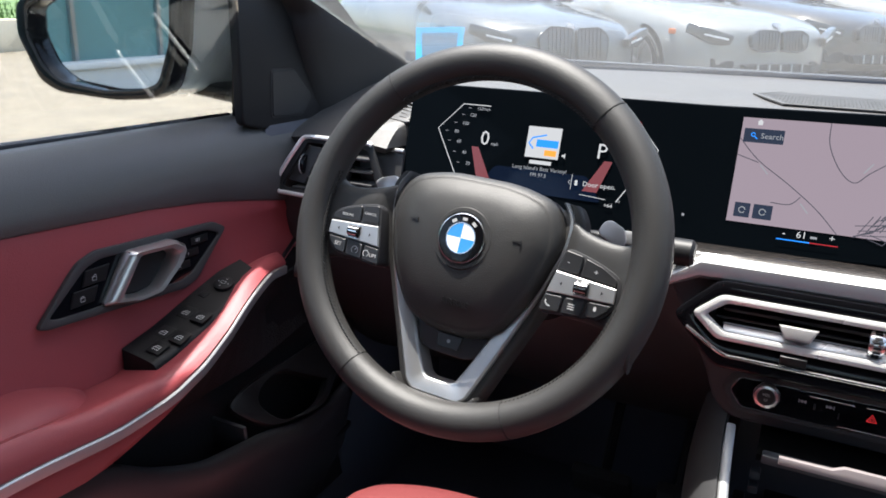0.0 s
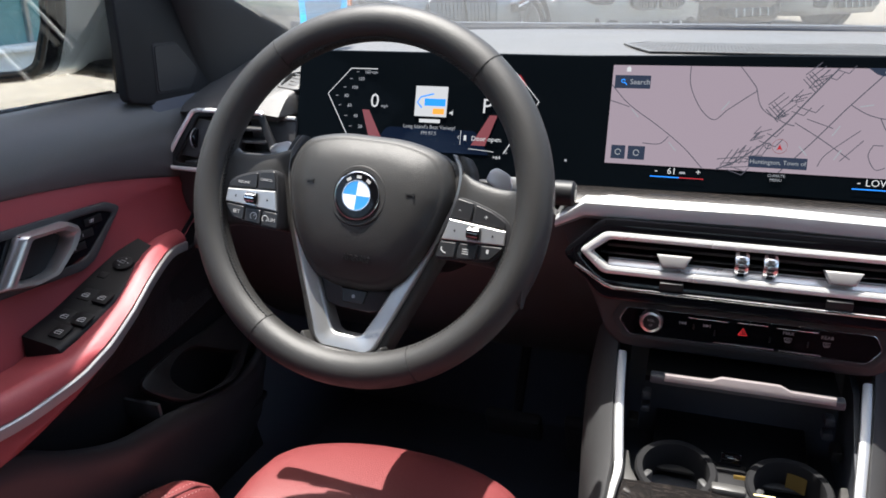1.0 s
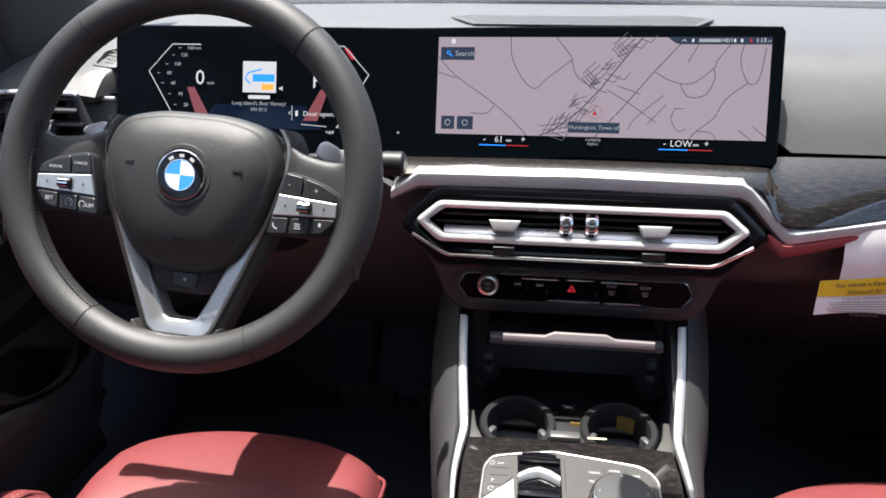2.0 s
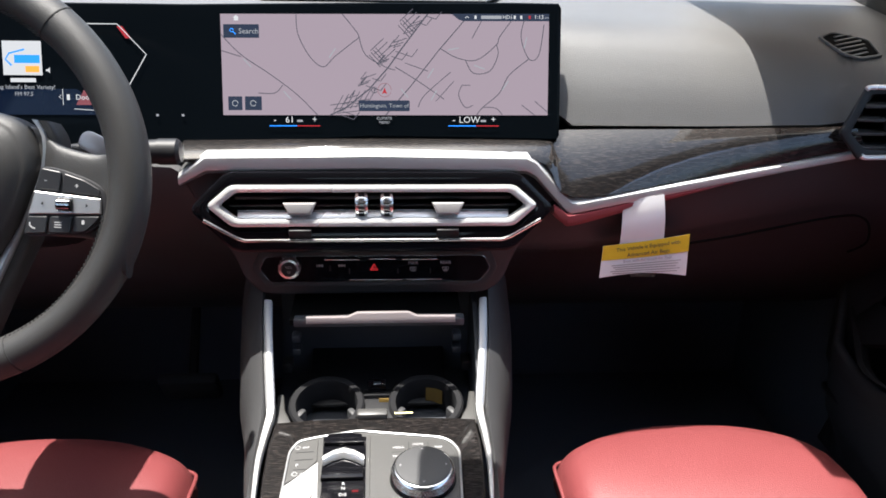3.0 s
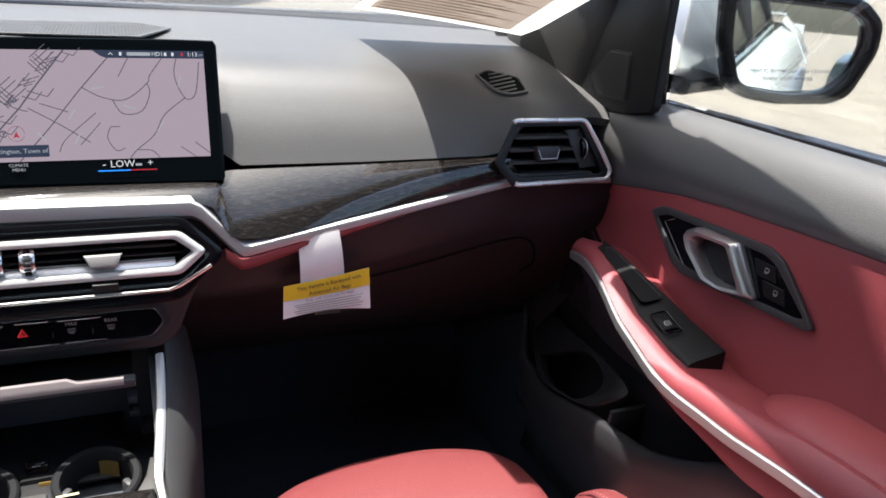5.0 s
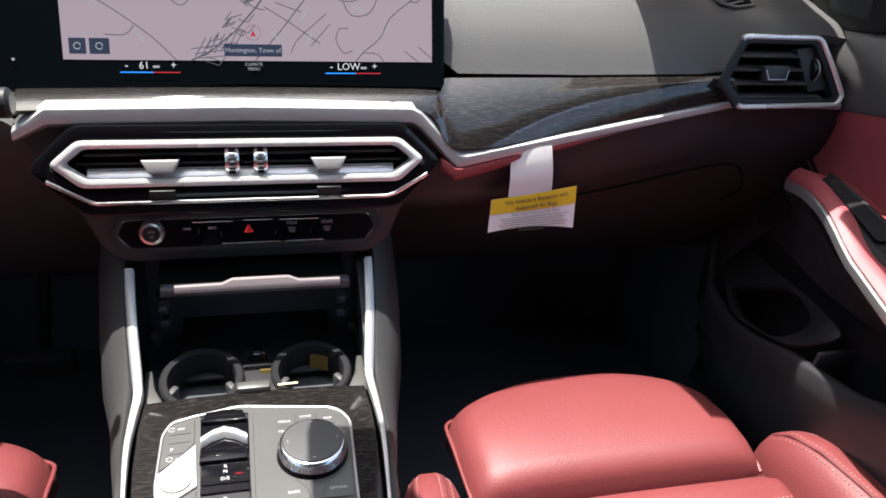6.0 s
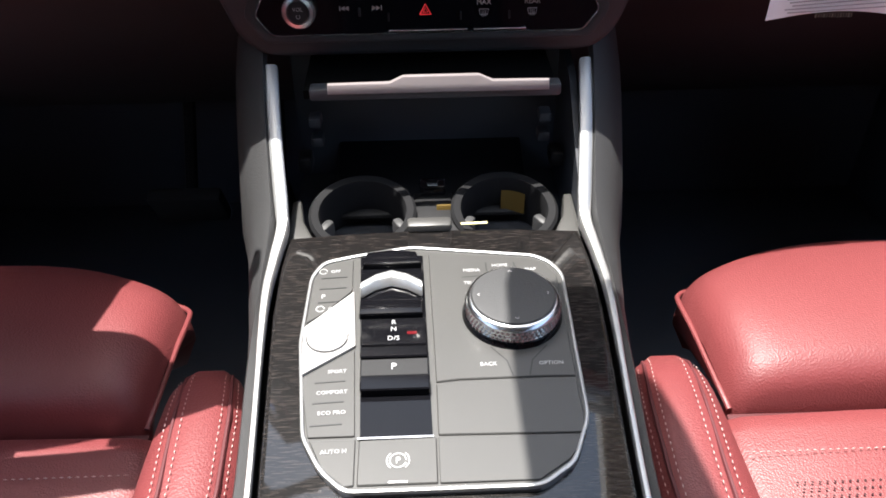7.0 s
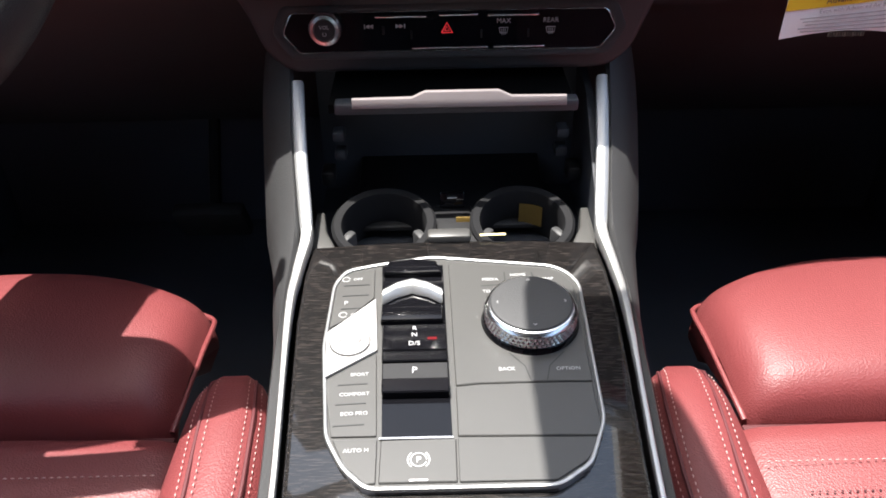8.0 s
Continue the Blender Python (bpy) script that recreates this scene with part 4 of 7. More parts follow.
# ---- details: steering wheel ----
def detail_wheel(w):
    # the wheel is turned a little to the right
    m = WHEEL @ pose(0, 0, 0, 0, 0, -3.5)
    pad = [(-0.035, 0.060), (-0.074, 0.050), (-0.088, 0.018), (-0.074, -0.034), (-0.049, -0.076), (-0.024, -0.088), (0.024, -0.088), (0.049, -0.076), (0.074, -0.034), (0.088, 0.018), (0.074, 0.050), (0.035, 0.060)]
    o = rounded(pad, 0.022, 5)

    def bulge(x, y):
        return 0.010 * max(0.0, 1 - (y / 0.085) ** 2) * max(0.0, 1 - (x / 0.095) ** 4)
    secs = []
    for k, z in ((0.96, -0.050), (1.0, -0.038), (1.0, -0.020), (0.99, -0.0145), (0.965, -0.0105), (0.93, -0.0078), (0.90, -0.0062), (0.885, -0.0064), (0.87, -0.0050), (0.62, 0.0000), (0.3, 0.0010)):
        ring = [(x * k, (y + 0.008) * k - 0.008) for x, y in o]
        secs.append([m @ Vector((x, y, z + bulge(x, y))) for x, y in ring])
    part("airbag_cover", loft(secs, ring=True), LEATHER, w, "black grained horn pad", sharp=60)
    # badge: dark ring with quartered disc
    part("badge_well", turned([(0.0228, -0.004), (0.0245, 0.0012), (0.0275, 0.0010), (0.0300, -0.004)], m @ pose(0, 0, 0.0102), 44), LEATHER, w, "rounded recess round the badge")
    bd = m @ pose(0, 0.0, 0.0108)
    badge = part("badge", turned([(0.0005, -0.004), (0.0225, -0.004), (0.0225, 0.0008), (0.0212, 0.0022), (0.0195, 0.0024), (0.0005, 0.0026)], bd, 48), GLOSS, w, "round black badge with quartered disc")
    part("ring", turned([(0.0216, -0.002), (0.0226, -0.002), (0.0226, 0.0018), (0.0216, 0.0022)], bd, 48), CHROME, badge)
    part("inner_ring", turned([(0.0133, 0.002), (0.0142, 0.002), (0.0142, 0.0034), (0.0133, 0.0034)], bd, 40), CHROME, badge)
    for q in range(4):
        seg = [(0, 0)] + circle(0.0133, 8, 0, 0, q * 90, q * 90 + 90)
        part("quarter", prism(seg, 0.0006, bd, base=0.0026), BADGE_BLUE if q in (1, 3) else BADGE_WHITE, badge)
    for a in (125, 90, 55):
        part("mark", box((0.0045, 0.0028, 0.0004), bd @ pose(0, 0, 0.0027) @ pose(0, 0, 0, 0, 0, a - 90) @ pose(0, 0.0172, 0)), PRINT, badge)
    part("lettering", words("AIRBAG", 0.0084, m @ pose(0.006, -0.058, 0.0066, 9), 0.0006), PLASTIC, w, "pressed lettering")
    for s in (-1, 1):
        horn = prism([(-0.0058, 0.0007), (0.001, 0.0010), (0.0045, 0.0034), (0.0045, -0.0034), (0.001, -0.0010), (-0.0058, -0.0007)], 0.0008, m @ pose(s * 0.051, 0.008, 0.0092, -2, s * 7) @ Matrix.Diagonal((0.8, 0.62, 1, 1)))
        part("horn_mark", horn, PLASTIC, w)
        # carrier behind the keys, flowing into the rim
        secs = []
        for x, lo, hi, zb, zt in spline([(0.055, -0.046, 0.050, -0.036, -0.022), (0.078, -0.046, 0.046, -0.034, -0.0175), (0.090, -0.0455, 0.0385, -0.032, -0.0125), (0.101, -0.0455, 0.0320, -0.030, -0.0055), (0.122, -0.0455, 0.0270, -0.027, -0.0022), (0.138, -0.047, 0.0262, -0.022, -0.001), (0.148, -0.0515, 0.031, -0.018, 0.0025), (0.155, -0.060, 0.042, -0.015, 0.0085), (0.161, -0.070, 0.056, -0.012, 0.0125), (0.167, -0.076, 0.064, -0.009, 0.0120)], 3):
            cv, hv, cz, hd = (lo + hi) / 2, (hi - lo) / 2, (zb + zt) / 2, (zt - zb) / 2
            secs.append([m @ Vector((s * x, cv + hv * math.copysign(abs(math.cos(a)) ** 0.35, math.cos(a)), cz + hd * math.copysign(abs(math.sin(a)) ** 0.45, math.sin(a)))) for a in np.linspace(0, 2 * math.pi, 29)[:-1]])
        part("spoke", loft(secs, ring=True), LEATHER, w, "black leather side spoke", sharp=60)
        fld = [(s * 0.0925, 0.0140), (s * 0.108, 0.0115), (s * 0.130, 0.005), (s * 0.1455, -0.003), (s * 0.147, -0.024), (s * 0.135, -0.0405), (s * 0.0800, -0.046)]
        pod = part("key_pod", prism(fld, 0.020, m @ pose(0, 0, -0.018), 0.0012, 2, r=0.008), KEY_PLATE, w, "charcoal key pod")
        zz = 0.0022
        def key(name, pts, mat=BUTTON, h=0.0018):
            return part(name, prism(pts, h, m @ pose(0, 0, zz), 0.0006, 1, r=0.002), mat, pod)
        key("upper_key", [(s * 0.0938, 0.0115), (s * 0.110, 0.0090), (s * 0.109, -0.0068), (s * 0.0900, -0.0056)])
        key("upper_key", [(s * 0.112, 0.0082), (s * 0.128, 0.0035), (s * 0.141, -0.0035), (s * 0.142, -0.0092), (s * 0.111, -0.0070)])
        part("silver_band", prism([(s * 0.0896, -0.0076), (s * 0.1425, -0.0112), (s * 0.1430, -0.0238), (s * 0.0850, -0.0266)], 0.0024, m @ pose(0, 0, zz), 0.0008, 1), SILVER, pod, "brushed silver band")
        key("lower_key", [(s * 0.0842, -0.0286), (s * 0.1, -0.0279), (s * 0.099, -0.0418), (s * 0.0816, -0.0432)])
        key("lower_key", [(s * 0.102, -0.0278), (s * 0.1195, -0.0270), (s * 0.1185, -0.0405), (s * 0.101, -0.0417)])
        key("lower_key", [(s * 0.1215, -0.0268), (s * 0.142, -0.0258), (s * 0.139, -0.0310), (s * 0.131, -0.0388), (s * 0.1205, -0.0402)])
        roll = part("roller", turned([(0.001, -0.006), (0.0052, -0.006), (0.0058, -0.004), (0.0058, 0.004), (0.0052, 0.006), (0.001, 0.006)], m @ pose(s * 0.114, -0.0175, 0.004) @ pose(0, 0, 0, 0, 90, 0), 20), GLOSS, pod, "ribbed black roller")
        ribs = bmesh.new()
        for a in range(0, 360, 30):
            box((0.0014, 0.0014, 0.010), m @ pose(s * 0.114, -0.0175, 0.004) @ pose(0, 0, 0, 0, 90, 0) @ pose(0, 0, 0, 0, 0, a) @ pose(0.0056, 0, 0), 0, bm=ribs)
        part("ribs", ribs, CHROME, roll)
        tz = zz + 0.0021
        def say(t, x, y, size=0.0058):
            part("print", words(t, size, m @ pose(x, y, tz)), PRINT, pod)
        if s < 0:
            say("CANCEL", -0.1010, 0.0020, 0.0036)
            say("RESUME", -0.1255, -0.0030, 0.0036)
            say("SET", -0.129, -0.0325, 0.0052)
            say("LIM", -0.0885, -0.0360, 0.0050)
            dial = strip_line(circle(0.0035, 12, 0, 0, -60, 240), 0.0007, m @ pose(-0.109, -0.0345, tz))
            strip_line([(0, 0), (0.0022, 0.0022)], 0.0007, m @ pose(-0.109, -0.0345, tz), bm=dial)
            strip_line(circle(0.003, 12, 0, 0, -60, 240), 0.0007, m @ pose(-0.0960, -0.0352, tz), bm=dial)
            part("dial_print", dial, PRINT, pod)
        else:
            say("-", 0.098, 0.002, 0.007)
            say("+", 0.123, -0.002, 0.007)
            lines = bmesh.new()
            for k in (-0.002, 0, 0.002):
                strip_line([(-0.003, k), (0.003, k)], 0.0008, m @ pose(0.109, -0.0345, tz), bm=lines)
            strip_line([(-0.002, 0.0025), (-0.002, 0.0), (0.0, -0.002), (0.0025, -0.0025)], 0.0012, m @ pose(0.0885, -0.0358, tz), bm=lines)
            part("list_print", lines, PRINT, pod)
            part("voice_print", prism(rounded([(-0.0012, 0.003), (0.0012, 0.003), (0.0012, -0.0008), (-0.0012, -0.0008)], 0.001), 0.0002, m @ pose(0.129, -0.0325, tz)), PRINT, pod)
        for dx in (-0.017, 0.017):
            part("arrow_print", prism([(0.0, 0.0016), (0.0, -0.0016), (math.copysign(0.002, dx), 0)], 0.0002, m @ pose(s * 0.114 + dx, -0.0175, 0.0052)), BUTTON, pod)
        # shift paddle
        pd = [(0.106, 0.034), (0.110, 0.045), (0.1165, 0.0475), (0.129, 0.042), (0.1335, 0.029), (0.126, 0.0235)] if s > 0 else [(-0.097, 0.030), (-0.100, 0.0425), (-0.106, 0.047), (-0.123, 0.0415), (-0.1275, 0.036), (-0.122, 0.029)]
        part("shift_paddle", prism(pd, 0.004, m @ pose(0, 0, -0.037), 0.0015, 2, r=0.004), WHITE_METAL, w, "pale silver shift paddle")
    # one silver V round the lower key panel
    half = [((0.081, 0.052), (0.0755, 0.052)), ((0.0895, 0.038), (0.0842, 0.038)), ((0.0900, 0.015), (0.0850, 0.015)), ((0.0835, -0.010), (0.0760, -0.010)), ((0.0745, -0.038), (0.061, -0.038)), ((0.0575, -0.080), (0.039, -0.080)), ((0.046, -0.108), (0.0265, -0.108)), ((0.0360, -0.132), (0.0185, -0.1235)), ((0.0315, -0.1415), (0.0155, -0.1285)), ((0.024, -0.1475), (0.010, -0.1315))]
    half = [((a, b), (c, e)) for a, b, c, e in spline([(*p, *q) for p, q in half], 3)]
    both = half + [((-a, b), (-c, d)) for (a, b), (c, d) in reversed(half)]
    vee, edge = [], []
    for o_, i_ in both:
        o_, i_ = Vector(o_), Vector(i_)
        u = (i_ - o_).normalized()
        row = [(o_, -0.034), (o_, -0.0165), (o_ + u * 0.0010, -0.0132), (o_ + u * 0.0030, -0.0118), (i_ - u * 0.0030, -0.0135), (i_ - u * 0.001, -0.0150), (i_, -0.018), (i_, -0.036)]
        vee.append([m @ Vector((p.x, p.y, z)) for p, z in row])
        b_ = o_ - u * 0.0085
        row = [(b_, -0.040), (b_, -0.0225), (b_ + u * 0.002, -0.0185), (b_ + u * 0.0045, -0.0165), (o_ + u * 0.001, -0.0160), (o_ + u * 0.001, -0.040)]
        edge.append([m @ Vector((p.x, p.y, z)) for p, z in row])
    part("lower_spoke", loft(vee, ring=True), SILVER, w, "satin silver v-shaped lower spoke", sharp=35)
    part("spoke_border", loft(edge, ring=True), LEATHER, w, "black border of the lower spoke", sharp=50)
    foot = [(-0.042, -0.134), (-0.032, -0.1465), (0.032, -0.1465), (0.042, -0.134), (0.047, -0.152), (0.036, -0.164), (-0.036, -0.164), (-0.047, -0.152)]
    part("spoke_foot", prism(foot, 0.022, m @ pose(0, 0, -0.026), 0.005, 3, r=0.004), LEATHER, w, "black spoke foot")
    part("lower_key_panel", prism([(-0.040, -0.082), (0.040, -0.082), (0.030, -0.104), (0.018, -0.108), (-0.018, -0.108), (-0.030, -0.104)], 0.016, m @ pose(0, 0, -0.035), 0.003, 2, r=0.006), KEY_PLATE, w)
    part("heater_key", prism([(-0.014, -0.088), (0.014, -0.088), (0.011, -0.102), (-0.011, -0.102)], 0.003, m @ pose(0, 0, -0.020), 0.001, 1, r=0.002), BUTTON, w)
    part("heater_print", prism(circle(0.0018, 10, 0, -0.095), 0.0003, m @ pose(0, 0, -0.0169)), PRINT, w)
    # seams round the rim and stitching inside it
    R = 0.1645
    for a in (130, 52, 240, 298):
        c = Vector((math.cos(radians(a)), math.sin(radians(a)), 0))
        mm = m @ Matrix.Translation(Vector((c.x * R, c.y * R * (1.0 if c.y > 0 else 0.985), 0))) @ Matrix.Rotation(radians(a), 4, "Z") @ pose(0, 0, 0, 90)
        part("rim_seam", turned([(0.0164, -0.0007), (0.0174, -0.0004), (0.0174, 0.0004), (0.0164, 0.0007)], mm, 24), BLACK_THREAD, w)
    thread = bmesh.new()
    for a in np.arange(0, 360, 1.5):
        if 52 < a < 130 or 165 < a < 240 or 298 < a < 350:
            for o in (-1, 1):
                c = m @ Matrix.Rotation(radians(a), 4, "Z") @ pose(R - 0.0158, 0, 0.0058 + o * 0.0018, 0, 0, o * 30)
                box((0.0013, 0.0050, 0.0014), c, 0, bm=thread)
    tagged(part("stitching", thread, BLACK_THREAD, w), kind="stuff")


def detail_column():
    col = thing("steering_column", (-0.358, 0.80, 0.88), "black steering column cover with control stalks", "steering column")
    m = WHEEL
    part("shroud", tube([m @ Vector((0, -0.012, -0.040)), m @ Vector((0, -0.01, -0.10)), m @ Vector((0, -0.01, -0.25))], [0.050, 0.058, 0.060], 20), PLASTIC, col)
    for s in (-1, 1):
        p = [m @ Vector((s * 0.04, 0.015, -0.055)), m @ Vector((s * 0.10, 0.022, -0.055)), m @ Vector((s * 0.145, 0.024, -0.058)), m @ Vector((s * 0.172, 0.024, -0.060))]
        part("stalk", tube(p, [0.008, 0.009, 0.010, 0.0115], 12, up=m.to_3x3() @ Vector((0, 0, 1))), PLASTIC, col, "black control stalk")
        part("stalk_tip", tube([m @ Vector((s * 0.170, 0.024, -0.060)), m @ Vector((s * 0.187, 0.024, -0.060)), m @ Vector((s * 0.190, 0.024, -0.060))], [0.0120, 0.0120, 0.009], 14), PLASTIC, col)
        part("stalk_band", box((0.020, 0.012, 0.003), m @ pose(s * 0.135, 0.028, -0.047), 0.001), SILVER, col)
    return col


# ---- details: the screen ----
def detail_display(d):
    g = M_CTR @ pose(0, 0, 0.0012)

    def up(x, z):
        """World x and height on the centre glass, in the plane's own axes."""
        return ((x - 0.012), (z - 0.997) / 0.955)

    def dv(x, z):
        return ((x + 0.371), (z - 1.005) / 0.955)
    h = M_DRV @ pose(0, 0, 0.0012)
    area = part("map_area", prism([up(-0.163, 1.0575), up(0.189, 1.0575), up(0.189, 0.9555), up(-0.163, 0.9555)], 0.0006, g), MAP, d, "lit pinkish road map")
    rng = random.Random(4)
    roads = bmesh.new()
    L = g @ pose(0, 0, 0.0007)

    def mp(px, py):
        """Map places as fractions across and down."""
        return up(-0.163 + 0.352 * px, 1.0575 - 0.102 * py)

    def road(pts, wd=0.0011, smooth=True, bm=roads):
        p = [mp(*q) for q in (spline(pts, 5) if smooth and len(pts) > 2 else pts)]
        strip_line(p, wd * 0.8, L, bm=bm)
    road([(0.0, 0.20), (0.06, 0.40), (0.15, 0.60), (0.23, 0.80), (0.29, 1.0)])
    road([(0.0, 0.36), (0.06, 0.42)])
    road([(0.11, 0.78), (0.16, 0.78), (0.185, 0.70)])
    road([(0.23, 0.0), (0.235, 0.20), (0.27, 0.42), (0.31, 0.52), (0.345, 0.42), (0.40, 0.28), (0.42, 0.22), (0.40, 0.12), (0.37, 0.0)])
    road([(0.42, 0.22), (0.44, 0.40), (0.50, 0.52), (0.53, 0.55)])
    road([(0.63, 0.0), (0.55, 0.34), (0.51, 0.52), (0.45, 0.74), (0.38, 0.92), (0.33, 1.0)], 0.0018, False)
    road([(0.75, 0.03), (0.66, 0.37), (0.58, 0.70), (0.50, 1.0)], 0.0013, False)
    road([(0.67, 0.34), (0.72, 0.43), (0.78, 0.45), (0.84, 0.30), (0.85, 0.22), (0.90, 0.0)])
    road([(0.745, 0.45), (0.77, 0.58), (0.82, 0.56), (0.845, 0.40), (0.84, 0.30)])
    road([(0.93, 0.0), (0.915, 0.22), (0.94, 0.44), (0.97, 0.40), (0.985, 0.10)])
    road([(0.94, 0.44), (0.88, 0.60), (0.85, 0.78), (0.80, 0.92), (0.78, 1.0)])
    road([(0.53, 0.52), (0.60, 0.66), (0.68, 0.84)], 0.0011)
    road([(0.70, 0.57), (0.62, 0.80), (0.60, 0.92)], 0.0010)
    road([(0.63, 0.56), (0.56, 0.48)], 0.0010)
    road([(0.735, 0.70), (0.725, 0.80), (0.745, 0.92), (0.77, 0.90)], 0.0010)
    road([(0.76, 0.70), (0.735, 0.70)], 0.0010)
    road([(0.92, 0.90), (0.96, 1.0)], 0.0010)
    road([(0.96, 0.86), (1.0, 0.97)], 0.0010)
    road([(0.80, 0.92), (0.84, 0.93), (0.86, 1.0)], 0.0010)
    road([(0.71, 0.66), (0.655, 0.86)], 0.0010)
    road([(0.795, 0.06), (0.765, 0.24)], 0.0010)
    # town blocks along the main street
    for a, bq, c, e in ((0.545, 0.05, 0.60, 0.30), (0.455, 0.34, 0.515, 0.50)):
        for k in range(4):
            t = k / 3
            road([(a + (c - a) * t * 0.6, bq + 0.02 + 0.10 * t), (a + (c - a) * t * 0.6 + 0.04, bq - 0.10 + 0.10 * t)], 0.0011, False)
            road([(a - 0.005 + 0.02 * t, bq + 0.06 - 0.07 * t), (a + 0.03 + 0.02 * t, bq + 0.18 - 0.07 * t)], 0.0011, False)
    for k in range(26):
        t = rng.random()
        x0, y0 = 0.63 - 0.27 * t, 1.0 * t
        side = rng.choice((-1, 1))
        ln = rng.uniform(0.02, 0.05)
        road([(x0, y0), (x0 + side * ln, y0 + ln * 1.1)], 0.0010, False)
        if rng.random() < 0.6:
            road([(x0 + side * ln, y0 + ln * 1.1), (x0 + side * ln + 0.018, y0 + ln * 1.1 - 0.075)], 0.0010, False)
    for k in range(7):
        x0 = 0.34 + 0.017 * k
        road([(x0, 0.97 - 0.012 * k), (x0 + 0.03, 0.80 - 0.012 * k)], 0.0010, False)
    for k in range(3):
        road([(0.33 + 0.01 * k, 0.90 + 0.04 * k), (0.45 + 0.01 * k, 0.84 + 0.05 * k)], 0.0010, False)
    tagged(part("road_network", roads, MAP_LINE, area, "dark road lines"), kind="stuff")
    for x, y, a in ((0.07, 0.50, -48), (0.19, 0.82, -48), (0.33, 0.40, 55), (0.63, 0.60, 58), (0.70, 0.36, 10), (0.78, 0.54, -20), (0.92, 0.30, 75), (0.86, 0.72, 55), (0.64, 0.82, 60), (0.55, 0.80, -50)):
        px, py = mp(x, y)
        part("street_name_bar", box((0.012, 0.0012, 0.0003), L @ pose(px + 0.003, py + 0.002, 0.0002, 0, 0, a)), UI_GREY, area)
    T = g @ pose(0, 0, 0.0016)

    def tile(x0, z0, x1, z1, mat, name):
        return part(name, prism([up(x0, z0), up(x1, z0), up(x1, z1), up(x0, z1)], 0.0004, g @ pose(0, 0, 0.0009), r=0.0008), mat, d)

    def text(t, x, z, size, mat=UI_WHITE, M=T, f=up, name="lettering", align="CENTER", shear=0.0):
        px, py = f(x, z)
        return part(name, words(t, size, M @ pose(px, py, 0), 0.0001, align, shear=shear), mat, d)
    tile(-0.160, 1.047, -0.122, 1.0335, UI_DARK, "search_tile")
    text("Search", -0.133, 1.040, 0.0080, UI_GREY)
    lens = strip_line([(x, y) for x, y in circle(0.0018, 12)], 0.0009, T @ pose(*up(-0.151, 1.041), 0))
    strip_line([(0.0013, -0.0013), (0.0042, -0.0042)], 0.0011, T @ pose(*up(-0.151, 1.041), 0), bm=lens)
    part("lens_mark", lens, UI_BLUE, d)
    part("home_mark", prism([(-0.003, 0), (0, 0.003), (0.003, 0), (0.0022, 0), (0.0022, -0.003), (-0.0022, -0.003), (-0.0022, 0)], 0.0003, T @ pose(*up(-0.146, 1.0535), 0)), UI_WHITE, d)
    for x in (-0.1495, -0.130):
        tile(x - 0.0075 if x < -0.14 else x - 0.009, 0.9745, x + 0.0075 if x < -0.14 else x + 0.009, 0.9605, UI_DARK, "map_tile")
        part("tile_mark", strip_line(circle(0.003, 12), 0.0009, T @ pose(*up(x, 0.9675), 0)), UI_GREY, d)
    tile(-0.016, 0.9705, 0.039, 0.9595, UI_DARK, "town_tile")
    text("Huntington, Town of", 0.0115, 0.965, 0.0062, UI_GREY)
    part("place_mark", prism([(-0.0028, -0.003), (0, 0.0035), (0.0028, -0.003), (0, -0.0018)], 0.0003, T @ pose(*up(0.012, 0.980), 0)), UI_RED, d)
    part("place_ring", strip_line(circle(0.0072, 24), 0.0004, T @ pose(*up(0.012, 0.981), 0)), UI_PINK, d)
    pin = strip_line(circle(0.0030, 16), 0.0009, T @ pose(*up(0.001, 0.981), 0))
    strip_line([(-0.0007, 0), (0.0007, 0)], 0.0014, T @ pose(*up(0.001, 0.981), 0), bm=pin)
    part("pin_mark", pin, MAP_LINE, d)
    bar = prism([up(0.084, 1.0578), up(0.189, 1.0578), up(0.189, 1.0505), up(0.097, 1.0505), up(0.092, 1.0520)], 0.0004, g @ pose(0, 0, 0.0009))
    part("status_tile", bar, UI_DARK, d)
    part("station_bar", box((0.022, 0.0034, 0.0003), T @ pose(*up(0.127, 1.0543), 0)), UI_GREY, d)
    text("HD1", 0.1445, 1.0543, 0.0055)
    text("1:13", 0.178, 1.0543, 0.0060)
    text("pm", 0.1865, 1.0540, 0.0035, UI_GREY)
    part("status_arrow", strip_line([(-0.002, -0.001), (0, 0.001), (0.002, -0.001)], 0.0007, T @ pose(*up(0.101, 1.0543), 0)), UI_WHITE, d)
    for x in (0.110, 0.152, 0.159, 0.168):
        part("status_mark", box((0.0022, 0.0034, 0.0003), T @ pose(*up(x, 1.0543), 0)), UI_RED if x == 0.168 else UI_WHITE, d)
    # climate strip under the map
    for x0, val, xv in ((-0.113, "61", -0.091), (0.081, "LOW", 0.104)):
        x1 = x0 + 0.055
        part("cool_line", strip_line([up(x0, 0.9445), up(x0 + 0.030, 0.9445)], 0.0011, T), UI_BLUE, d)
        part("warm_line", strip_line([up(x0 + 0.030, 0.9445), up(x1, 0.9445)], 0.0011, T), UI_RED, d)
        text(val, xv, 0.9505, 0.0098)
        text("-", x0 + 0.006, 0.9508, 0.0105)
        text("+", x1 - 0.006, 0.9508, 0.0095)
        part("unit_bar", box((0.006, 0.0022, 0.0003), T @ pose(*up(xv + (0.011 if val == "61" else 0.015), 0.9496), 0)), UI_GREY, d)
    text("CLIMATE", 0.0115, 0.9522, 0.0042, UI_GREY)
